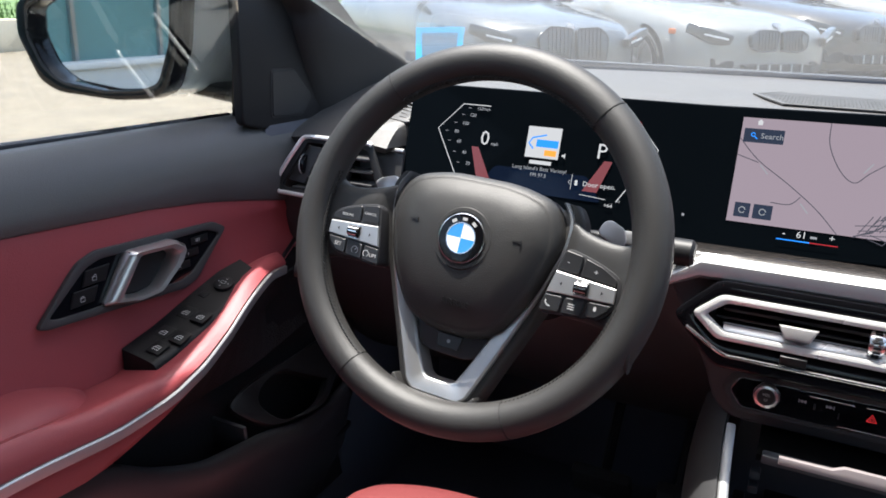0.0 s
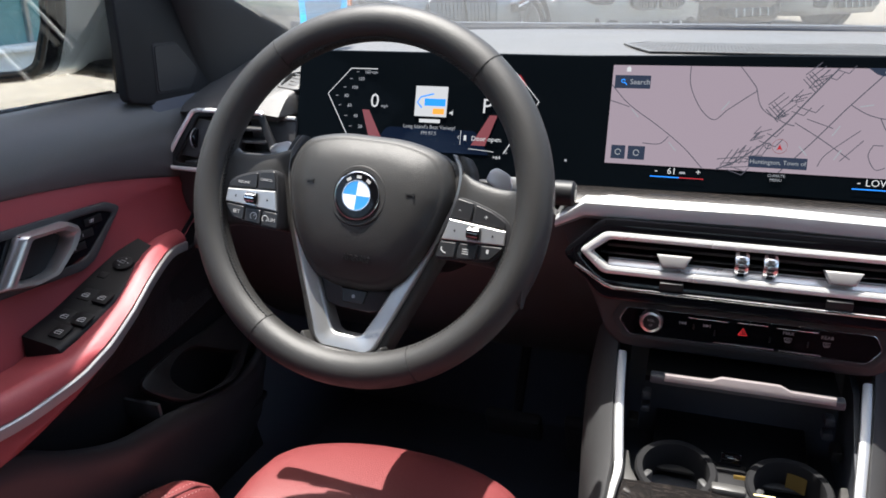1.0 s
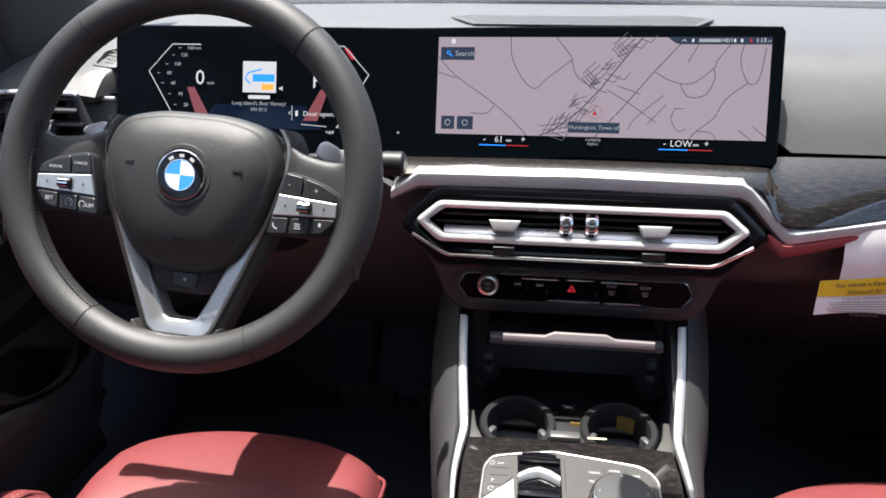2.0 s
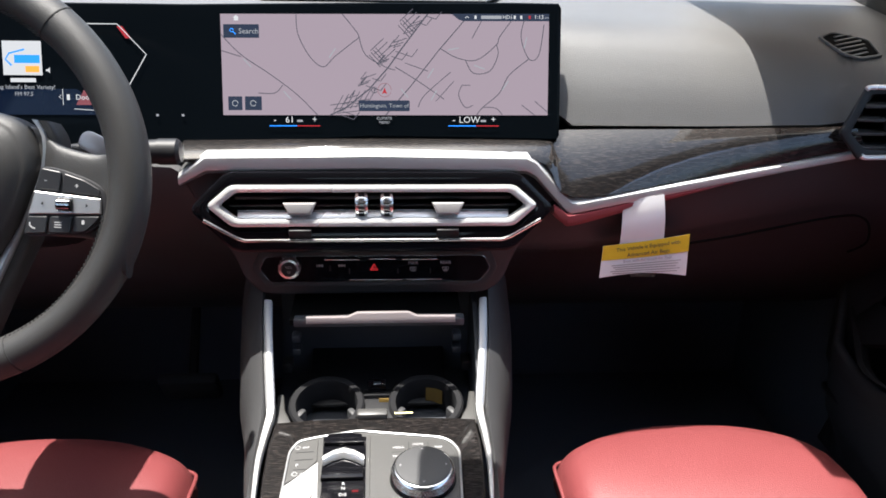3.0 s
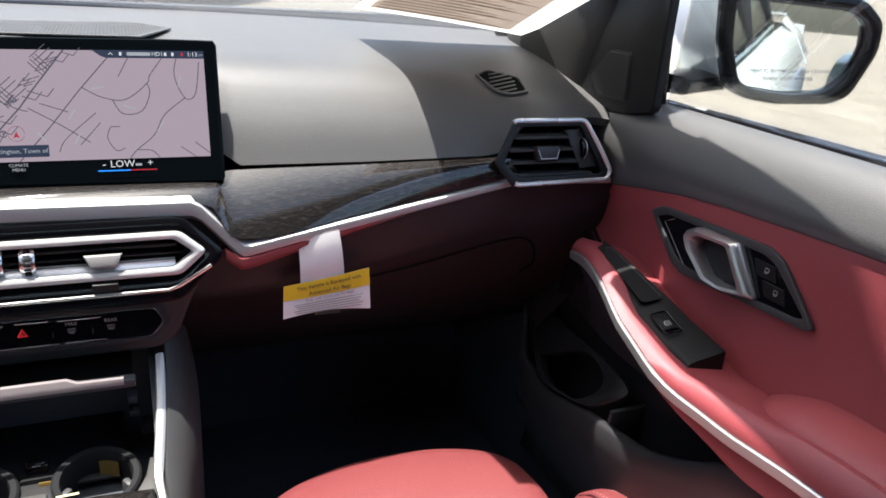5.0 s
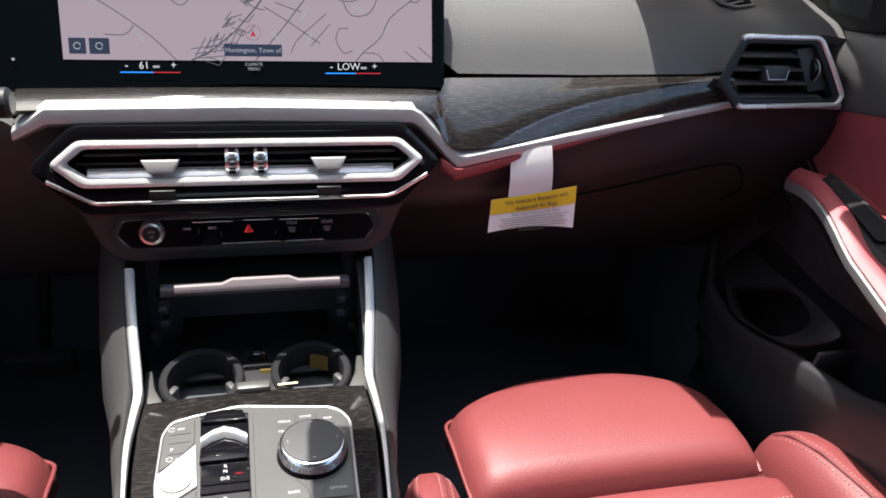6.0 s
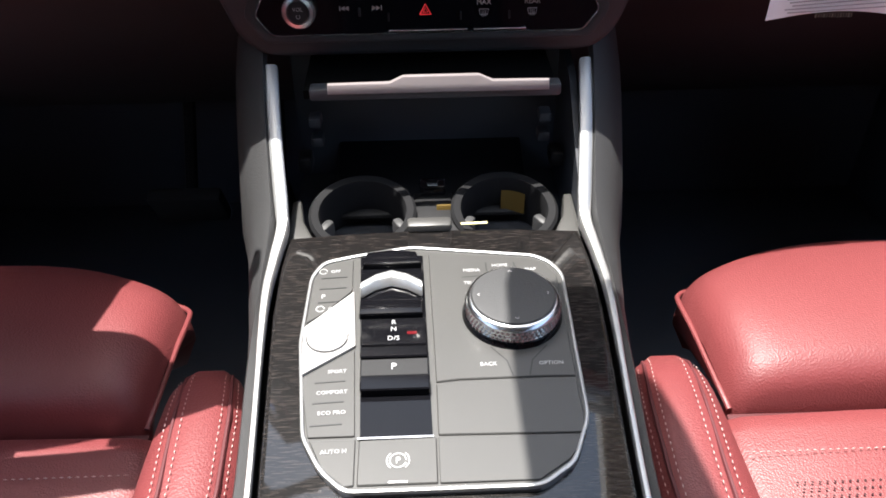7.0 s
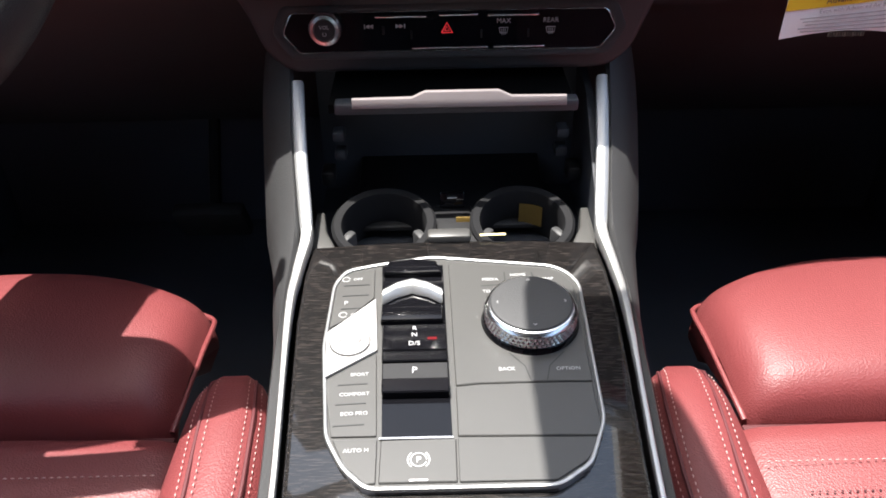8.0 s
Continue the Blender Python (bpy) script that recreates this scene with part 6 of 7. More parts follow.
# ---- details: dash top, tag ----
def detail_dash_top():
    g = thing("speaker_grille", (0, 1.01, 1.058), "black perforated speaker grille let into the dashboard top", "speaker grille")
    o = [(-0.172, 1.105), (-0.132, 1.000), (0.132, 1.000), (0.172, 1.105), (0.140, 1.160), (-0.140, 1.160)]
    m = pose(0, 0, 1.0586, 0.15)
    part("rim", frame_ring(o, [(x * 0.965, 1.08 + (y - 1.08) * 0.95) for x, y in o], 0.0022, m, 0.0008), VINYL, g)
    mesh = bmesh.new()
    for s in (1, -1):
        for k in range(-32, 33):
            x0 = k * 0.0080
            a = (x0 - s * 0.080, 1.000)
            c = (x0 + s * 0.080, 1.160)
            pts = []
            for t in np.linspace(0, 1, 61):
                x, y = a[0] + (c[0] - a[0]) * t, a[1] + (c[1] - a[1]) * t
                lim = np.interp(y, (1.000, 1.105, 1.160), (0.130, 0.168, 0.137))
                if abs(x) < lim:
                    pts.append((x, y))
            if len(pts) > 1:
                strip_line([pts[0], pts[-1]], 0.0036, m @ pose(0, 0, 0.0012 + 0.0002 * s), bm=mesh)
    part("mesh", mesh, VINYL, g)
    part("backing", prism(o, 0.0006, m), material("grille_cloth", (0.004, 0.004, 0.004), 0.9), g)
    for s in (-1, 1):
        v = thing("side_window_vent", (s * 0.60, 0.92, 1.016), "small black slatted vent on the dashboard top", "air vent", "window vents")
        mm = plane_at((s * 0.564, 0.9475, 1.0228), (1, 0, s * -0.03), (s * 0.03, -0.263, 0.964))
        oo = [(s * x, y) for x, y in ((-0.031, 0.021), (-0.007, 0.039), (0.034, 0.018), (0.027, -0.028), (-0.006, -0.040), (-0.022, -0.029))]
        ii = [(x * 0.88, y * 0.88) for x, y in oo]
        part("rim", frame_ring(oo, ii, 0.0026, mm, 0.0008, r=0.006), VINYL, v)
        part("well", prism(ii, 0.0006, mm @ pose(0, 0, 0.0004), r=0.005), DEEP_BLACK, v)
        for k in range(6):
            y = -0.0265 + 0.0106 * k
            w = float(np.interp(y, (-0.030, 0.0, 0.030), (0.030, 0.048, 0.026)))
            part("slat", box((w, 0.0030, 0.0014), mm @ pose(s * 0.10 * y, y, 0.0018, 0, 0, s * 24), 0.0005), VINYL, v)
    # seam line under the pad and glove box gap
    gb = thing("glove_box_lid", (0.45, 0.87, 0.82), "near-black glove box lid edge and recessed handle", "glove box")
    part("gap", tube(spline([(0.27, 0.848, 0.800), (0.40, 0.852, 0.815), (0.54, 0.862, 0.838), (0.585, 0.868, 0.832), (0.60, 0.876, 0.80), (0.595, 0.90, 0.775)], 5), 0.0014, 6), DEEP_BLACK, gb)
    # hanging warning tag
    t = thing("air_bag_tag", (0.30, 0.83, 0.82), "white and yellow paper warning tag hanging from the silver line", "paper tag")
    m = plane_at((0, 0.8285, 0), (1, 0.0, 0.0), (0, -1, 0.0))

    def sheet(pts, z, mat, name, parent, sag=0.0, roll=0.0):
        """A thin paper between four corners, its lower edge bowed, curling a little."""
        a, b, c2, d2 = [Vector(p) for p in pts]
        rows = []
        for v in np.linspace(0, 1, 9):
            row = []
            for u in np.linspace(0, 1, 13):
                p = a.lerp(b, u).lerp(d2.lerp(c2, u), v)
                row.append(m @ Vector((p.x, p.y + sag * math.sin(math.pi * u) * v, z + 0.004 * math.sin(math.pi * u) * 0.5 + roll * math.sin(math.pi * v))))
            rows.append(row)
        return part(name, thickened(loft(rows), 0.0003), mat, parent, sharp=60)
    sheet([(0.272, 0.874), (0.318, 0.880), (0.325, 0.826), (0.275, 0.820)], 0.002, PAPER, "neck", t, roll=0.004)
    card = sheet([(0.256, 0.8185), (0.3535, 0.8325), (0.357, 0.7805), (0.2555, 0.7785)], 0.003, PAPER, "card", t, sag=0.006)
    sheet([(0.2562, 0.8187), (0.3535, 0.8327), (0.3552, 0.8115), (0.2558, 0.8005)], 0.0036, YELLOW, "yellow_head", card)
    tm = m @ pose(0.306, 0.80, 0.0062)
    part("print", words("This Vehicle is Equipped with", 0.0062, tm @ pose(0.001, 0.0195, 0, 0, 0, 8)), DARK_INK, card)
    part("print", words("Advanced Air Bags", 0.0064, tm @ pose(0.002, 0.0112, 0, 0, 0, 7)), DARK_INK, card)
    part("print", words("Even with Advanced Air Bags", 0.0047, tm @ pose(0.002, 0.0034, 0, 0, 0, 6)), INK, card)
    for k in range(5):
        part("small_print_bar", box((0.080 - 0.005 * (k % 3), 0.0009, 0.0003), tm @ pose(0.001, -0.0015 - 0.0029 * k, -0.0003, 0, 0, 5 - k * 0.6)), INK, card)
    for k in range(14):
        part("code_bar", box((0.0007 + 0.0007 * (k % 3 == 0), 0.0034, 0.0003), tm @ pose(-0.014 + 0.0021 * k, -0.0172, -0.0003, 0, 0, 2)), DARK_INK, card)
    bt = thing("windscreen_sticker", (-0.70, 1.10, 1.08), "blue paper sticker in the windscreen corner", "sticker")
    part("sticker_sheet", prism([(-0.036, 0.019), (0.036, 0.025), (0.036, -0.024), (-0.028, -0.038)], 0.0006, plane_at((-0.603, 1.085, 1.107), (1, 0.25, 0), (0.25, -0.8, 0.5)), r=0.002), TAG_BLUE, bt)
    part("sticker_mark", prism([(-0.026, 0.010), (0.028, 0.014), (0.028, -0.016), (-0.020, -0.026)], 0.0004, plane_at((-0.603, 1.0845, 1.1075), (1, 0.25, 0), (0.25, -0.8, 0.5)) @ pose(0, 0, 0.0007)), material("sticker_navy", (0.05, 0.10, 0.16), 0.5), bt)


# ---- details: doors ----
def detail_door(d, s):
    # mirror sail with the tweeter
    sail = [(0.786, 1.010), (0.784, 1.19), (0.84, 1.19), (0.89, 1.13), (0.95, 1.04), (1.00, 0.995), (0.94, 0.985), (0.83, 1.000)]
    ms = plane_at((s * 0.712, 0, 0), (0, 1, 0), (-s, 0, 0.0))
    def yz(pts):
        # plane_at keeps x along +y; for the far side its up axis is turned over
        sign = 1 if (ms.to_3x3() @ Vector((0, 1, 0))).z > 0 else -1
        return [(y, sign * z) for y, z in pts]
    part("mirror_sail", prism(yz(sail), 0.012, ms @ pose(0, 0, -0.012), 0.009, 4, r=0.010), SWITCH, d, "black mirror corner cover")
    tw = [(0.840, 1.074), (0.886, 1.073), (0.925, 1.035), (0.905, 1.011), (0.838, 1.013)]
    tw_in = [(0.882 + (y - 0.882) * 0.94, 1.041 + (z - 1.041) * 0.92) for y, z in tw]
    t = part("tweeter", prism(yz(tw), 0.0006, ms @ pose(0, 0, 0.0002), 0.0003, 1, r=0.006), PLASTIC, d, "black tweeter cover")
    part("cloth", prism(yz(tw_in), 0.0012, ms @ pose(0, 0, 0.0007), 0.0006, 1, r=0.005), PLASTIC, t)
    part("window_channel", tube([(s * 0.745, 0.812, 1.012), (s * 0.735, 0.808, 1.10), (s * 0.722, 0.80, 1.19)], 0.006, 8), GLOSS, d)
    part("belt_seal", tube([(s * 0.757, 0.81, 1.016), (s * 0.757, 0.3, 1.019), (s * 0.757, -0.2, 1.02)], 0.004, 8), GLOSS, d)
    # door pull and its surround, on the red panel
    mp = plane_at((s * 0.702, 0, 0.88), (0, 1, 0), (-s, 0, 0.04))
    sg = 1 if (mp.to_3x3() @ Vector((0, 1, 0))).z > 0 else -1
    mp = mp @ pose(0, -sg * 0.88, 0) @ (pose(-0.010, sg * 0.005, 0) if s < 0 else pose(0, sg * 0.011, 0))

    def q(pts):
        return [(y, sg * z) for y, z in pts]
    bez = [(0.490, 0.857), (0.540, 0.907), (0.560, 0.914), (0.722, 0.905), (0.742, 0.894), (0.690, 0.846), (0.670, 0.840), (0.500, 0.853)]
    c0 = Vector((0.617, 0.878))
    inner = [tuple(c0 + Vector(((p[0] - c0.x) * 0.90, (p[1] - c0.y) * 0.72))) for p in bez]
    part("pull_bezel", frame_ring(q(bez), q(inner), 0.005, mp, 0.002, r=0.006), VINYL_SOFT, d, "black bezel")
    part("pull_plate", prism(q(inner), 0.002, mp @ pose(0, 0, 0.0006), r=0.004), GLOSS, d)
    ho = [(0.560, 0.857), (0.595, 0.905), (0.652, 0.903), (0.668, 0.893), (0.660, 0.878), (0.628, 0.851), (0.600, 0.849)]
    hi = [(0.584, 0.860), (0.609, 0.8955), (0.641, 0.8945), (0.650, 0.8875), (0.644, 0.878), (0.621, 0.8585), (0.604, 0.8565)]
    hb = []
    for ring, z in ((ho, 0.001), (ho, 0.010), ([tuple(Vector(a).lerp(Vector(b), 0.35)) for a, b in zip(ho, hi)], 0.0165), ([tuple(Vector(a).lerp(Vector(b), 0.75)) for a, b in zip(ho, hi)], 0.0155), (hi, 0.008), (hi, 0.001)):
        hb.append([mp @ Vector((y, sg * zz, z * (0.75 + 0.6 * (y - 0.566) / 0.1))) for y, zz in rounded(ring, 0.004)])
    part("door_pull", loft(hb, ring=True, caps=False), PULL_SILVER, d, "satin silver door pull", sharp=50)
    part("pull_bar", prism(q([(0.573, 0.856), (0.578, 0.856), (0.600, 0.904), (0.595, 0.904)]), 0.008, mp @ pose(0, 0, 0.003), 0.0015, 2), CHROME, d, "bright bar behind the door pull")
    if s > 0:
        part("plate_line", strip_line(q([(0.668, 0.8495), (0.715, 0.888), (0.700, 0.896)]), 0.0009, mp @ pose(0, 0, 0.0030)), WHITE_METAL, d)
    part("pull_well", prism(q([(0.580, 0.860), (0.609, 0.897), (0.653, 0.890), (0.624, 0.857)]), 0.0012, mp @ pose(0, 0, 0.0022)), PLASTIC, d)
    def icon(y, z, open_):
        r = strip_line([(-0.0023, 0), (0.0023, 0), (0.0023, -0.0036), (-0.0023, -0.0036), (-0.0023, 0)], 0.0007, mp @ pose(y, sg * z, 0.0046))
        strip_line(circle(0.0016, 10, 0.0010 if open_ else 0, 0.0, 0, 180), 0.0007, mp @ pose(y, sg * z, 0.0046), bm=r)
        part("lock_mark", r, PRINT, d)
    for y, z, o in ((0.556, 0.889, True), (0.540, 0.872, False)):
        part("lock_key", prism([(-0.012, 0.0075), (0.016, 0.0075), (0.009, -0.0075), (-0.018, -0.0075)] if sg > 0 else [(-0.012, -0.0075), (0.016, -0.0075), (0.009, 0.0075), (-0.018, 0.0075)], 0.0018, mp @ pose(y + 0.004, sg * (z), 0.0026), 0.0006, 1), SWITCH, d)
        icon(y, z, o)
    if s < 0:
        for t_, y, z in (("SET", 0.695, 0.890), ("1", 0.679, 0.878), ("2", 0.665, 0.867)):
            part("memory_key", box((0.026, 0.0088, 0.0012), mp @ pose(y + 0.003, sg * z, 0.0036), 0.0006), SWITCH, d)
            part("print", words(t_, 0.0046, mp @ pose(y, sg * z, 0.0044) @ (pose(0, 0, 0) if sg > 0 else pose(0, 0, 0, 0, 0, 180))), PRINT, d)
    # switch wedge on the armrest
    def wedge_top(y):
        return float(np.interp(y, (0.562, 0.615, 0.675, 0.715, 0.742, 0.768), (0.803, 0.813, 0.831, 0.843, 0.850, 0.855)))
    wedge = []
    if s < 0:
        ends, near, far = (0.566, 0.630, 0.680, 0.717, 0.744), (0.6475, 0.646, 0.6495, 0.659, 0.669), (0.695, 0.698, 0.699, 0.698, 0.691)
    else:
        ends, near, far = (0.566, 0.60, 0.652, 0.702, 0.766), (0.632, 0.629, 0.628, 0.633, 0.647), (0.679, 0.678, 0.673, 0.664, 0.656)
    for y in np.linspace(ends[-1], ends[0], 13):
        a = wedge_top(y)
        w0, w1 = float(np.interp(y, ends, near)), float(np.interp(y, ends, far))
        wedge.append([(s * w0, y, a - 0.045), (s * w0, y, a - 0.006), (s * (w0 + 0.003), y, a - 0.002), (s * (w0 + 0.008), y, a), (s * w1, y, a + 0.006), (s * w1, y, a - 0.045)])
    base = part("switch_base", loft(wedge, ring=True), SWITCH, d, "black switch wedge", sharp=40)
    def on_wedge(y, x):
        a = wedge_top(y)
        return plane_at((s * x, y, a + (0.0045 if s > 0 else 0.0030)), (1, 0, 0), (-s * 0.12, -0.27, 1))
    keys = ((0.643, 0.659), (0.644, 0.681), (0.608, 0.656), (0.609, 0.679), (0.585, 0.664)) if s < 0 else ((0.622, 0.645),)
    for y, x in keys:
        mm = on_wedge(y, x)
        if s > 0:
            part("switch_recess", frame_ring([(-0.0105, -0.0165), (0.0105, -0.0165), (0.0105, 0.0165), (-0.0105, 0.0165)], [(-0.0092, -0.0150), (0.0092, -0.0150), (0.0092, 0.0150), (-0.0092, 0.0150)], 0.0018, mm, 0.0005, r=0.002), GLOSS, base)
        sk = part("window_switch", prism([(-0.0085, -0.0095), (0.0085, -0.0095), (0.0085, 0.0095), (-0.0085, 0.0095)], 0.0013, mm, 0.0006, 2, r=0.002), SWITCH, base, "black window switch")
        ic = strip_line([(-0.0035, -0.0025), (0.0035, -0.0025), (0.0035, 0.003), (-0.0012, 0.003), (-0.0035, 0.0005), (-0.0035, -0.0025)], 0.0009, mm @ pose(0, -0.002, 0.0015))
        strip_line([(-0.0035, 0.0005), (0.0035, 0.0005)], 0.0008, mm @ pose(0, -0.002, 0.0015), bm=ic)
        part("mark", ic, PRINT, sk)
    if s < 0:
        mm = on_wedge(0.698, 0.676)
        dialp = part("mirror_dial", turned([(0.0005, 0), (0.0115, 0), (0.0112, 0.003), (0.009, 0.0042), (0.0005, 0.0036)], mm, 30), SWITCH, base, "round mirror dial")
        part("mark", strip_line([(-0.003, -0.002), (0.003, -0.002), (0.003, 0.002), (-0.003, 0.002), (-0.003, -0.002)], 0.0007, mm @ pose(0, 0, 0.0042)), PRINT, dialp)
        for a in range(4):
            part("arrow", prism([(-0.001, 0.006), (0.001, 0.006), (0, 0.0078)], 0.0003, mm @ pose(0, 0, 0.0038, 0, 0, 90 * a)), PRINT, dialp)
        part("mirror_switch", box((0.011, 0.011, 0.004), on_wedge(0.676, 0.686), 0.0015), SWITCH, base)
    else:
        part("switch_inlay", prism([(-0.013, -0.048), (0.014, -0.048), (0.007, 0.052), (-0.002, 0.052), (-0.009, 0.040)], 0.0008, on_wedge(0.700, 0.649), r=0.006), SWITCH, base)
        part("inlay_line", strip_line([(0.0135, -0.046), (0.0068, 0.046), (0.004, 0.0505), (-0.002, 0.0505)], 0.0010, on_wedge(0.700, 0.649) @ pose(0, 0, 0.0010)), VINYL, base)
    # raised rear pad of the armrest
    pad = []
    for y, zt, xo in ((0.515, 0.786, 0.672), (0.50, 0.795, 0.660), (0.48, 0.804, 0.652), (0.457, 0.812, 0.646), (0.43, 0.815, 0.642), (0.30, 0.818, 0.638), (0.1, 0.820, 0.636), (-0.2, 0.820, 0.636)):
        pad.append([(s * 0.71, y, 0.775), (s * (xo - 0.004), y, 0.775), (s * (xo - 0.003), y, zt - 0.012), (s * (xo + 0.008), y, zt - 0.004), (s * (xo + 0.022), y, zt), (s * 0.70, y, zt + 0.001), (s * 0.71, y, zt)])
    part("armrest_pad", loft(pad, ring=True), RED_TRIM, d, "red padded elbow rest", sharp=60)
    # red strip under the silver line
    under = []
    for y in list(np.linspace(0.62, 0.36, 12)) + [0.2, -0.2]:
        xin = arm_inner(s, y)
        a = arm_line(y)
        h = 0.030 * min(1, max(0.02, (0.63 - y) / 0.18))
        under.append([(s * (xin + 0.008), y, a - 0.010), (s * (xin + 0.006), y, a - 0.012 - h * 0.4), (s * (xin + 0.012), y, a - 0.010 - h), (s * (xin + 0.03), y, a - 0.012 - h)])
    part("red_strip", thickened(loft(under), 0.004), RED_TRIM, d, "red lower strip", sharp=60)
    # dark speaker cloth between armrest and pocket
    spk = []
    for y in np.linspace(0.86, 0.50, 13):
        a = arm_line(y)
        xin = float(np.interp(y, (0.5, 0.60, 0.72, 0.80, 0.86), (0.622, 0.626, 0.648, 0.676, 0.69))) if s < 0 else float(np.interp(y, (0.5, 0.60, 0.72, 0.80, 0.86), (0.616, 0.612, 0.630, 0.652, 0.676)))
        lo = float(np.interp(y, (0.50, 0.62, 0.75, 0.86), (0.735, 0.715, 0.715, 0.735)))
        spk.append([(s * (xin + 0.004), y, a - 0.010), (s * (xin + 0.010), y, a - 0.03), (s * (xin + 0.022), y, (a + lo) / 2), (s * 0.682, y, lo)])
    part("speaker_cover", thickened(loft(spk), 0.004), SPEAKER, d, "black perforated speaker cover", sharp=60)
    # map pocket: a standing outer wall with a cup ring in front
    wall = []
    rim = ((0.97, 0.690), (0.93, 0.655), (0.88, 0.628), (0.80, 0.628), (0.72, 0.649), (0.66, 0.661), (0.60, 0.675), (0.54, 0.703), (0.49, 0.735), (0.44, 0.748), (0.30, 0.755), (0.0, 0.76), (-0.2, 0.76))
    for y, z in spline(rim, 3):
        x = float(np.interp(y, (-0.2, 0.45, 0.60, 0.90, 0.97), (0.632, 0.632, 0.628, 0.640, 0.68)))
        wall.append([(s * (x + 0.012), y, z - 0.006), (s * (x + 0.010), y, z), (s * (x + 0.002), y, z + 0.001), (s * (x - 0.003), y, z - 0.004), (s * (x - 0.002), y, z - 0.03), (s * (x + 0.008), y, z - 0.10), (s * (x + 0.035), y, 0.48), (s * 0.70, y, 0.42)])
    part("map_pocket", thickened(loft(wall), 0.003), KEY_PLATE, d, "black door pocket", sharp=60)
    part("pocket_floor", box((0.06, 0.90, 0.01), pose(s * 0.672, 0.46, 0.56), 0.002), PLASTIC, d)
    # bottle opening: a sloping plate with a rounded hole
    hole = [(0.648, 0.861, 0.655), (0.657, 0.829, 0.673), (0.666, 0.797, 0.691), (0.668, 0.770, 0.696), (0.664, 0.743, 0.694), (0.657, 0.726, 0.685), (0.648, 0.727, 0.672), (0.638, 0.743, 0.655), (0.635, 0.761, 0.648), (0.634, 0.786, 0.644), (0.635, 0.811, 0.642), (0.639, 0.835, 0.645)]
    edge = [(0.667, 0.928, 0.676), (0.679, 0.901, 0.697), (0.676, 0.839, 0.700), (0.674, 0.790, 0.702), (0.671, 0.744, 0.704), (0.665, 0.695, 0.701), (0.657, 0.681, 0.692), (0.640, 0.712, 0.662), (0.635, 0.740, 0.650), (0.632, 0.775, 0.644), (0.631, 0.804, 0.638), (0.635, 0.845, 0.641)]
    nrm = Vector((-0.83, 0.07, 0.556))
    hole, edge = [Vector(p) for p in spline(hole + hole[:1], 4)[:-1]], [Vector(p) for p in spline(edge + edge[:1], 4)[:-1]]
    rings = []
    for ring, drop in ((edge, -0.008), (edge, -0.001), ([a.lerp(b, 0.12) for a, b in zip(edge, hole)], 0.001), ([a.lerp(b, 0.88) for a, b in zip(edge, hole)], 0.001), (hole, -0.001), (hole, -0.012)):
        rings.append([(s * (p + nrm * drop).x, (p + nrm * drop).y, (p + nrm * drop).z) for p in ring])
    part("bottle_opening", loft(rings, ring=True, caps=False), PLASTIC, d, "black bottle opening")
    part("cup_divider", box((0.055, 0.006, 0.07), pose(s * 0.668, 0.685, 0.640, 8), 0.002), VINYL_SOFT, d)
    part("front_fill", loft([[(s * 0.70, 0.86, 0.76), (s * 0.70, 1.0, 0.80)], [(s * 0.66, 0.90, 0.675), (s * 0.69, 1.0, 0.70)], [(s * 0.67, 0.90, 0.55), (s * 0.70, 1.0, 0.55)]]), KEY_PLATE, d)


SPEAKER = material("perforated_speaker_cloth", (0.009, 0.009, 0.010), 0.6, grain=1.0, scale=420, voronoi=True)


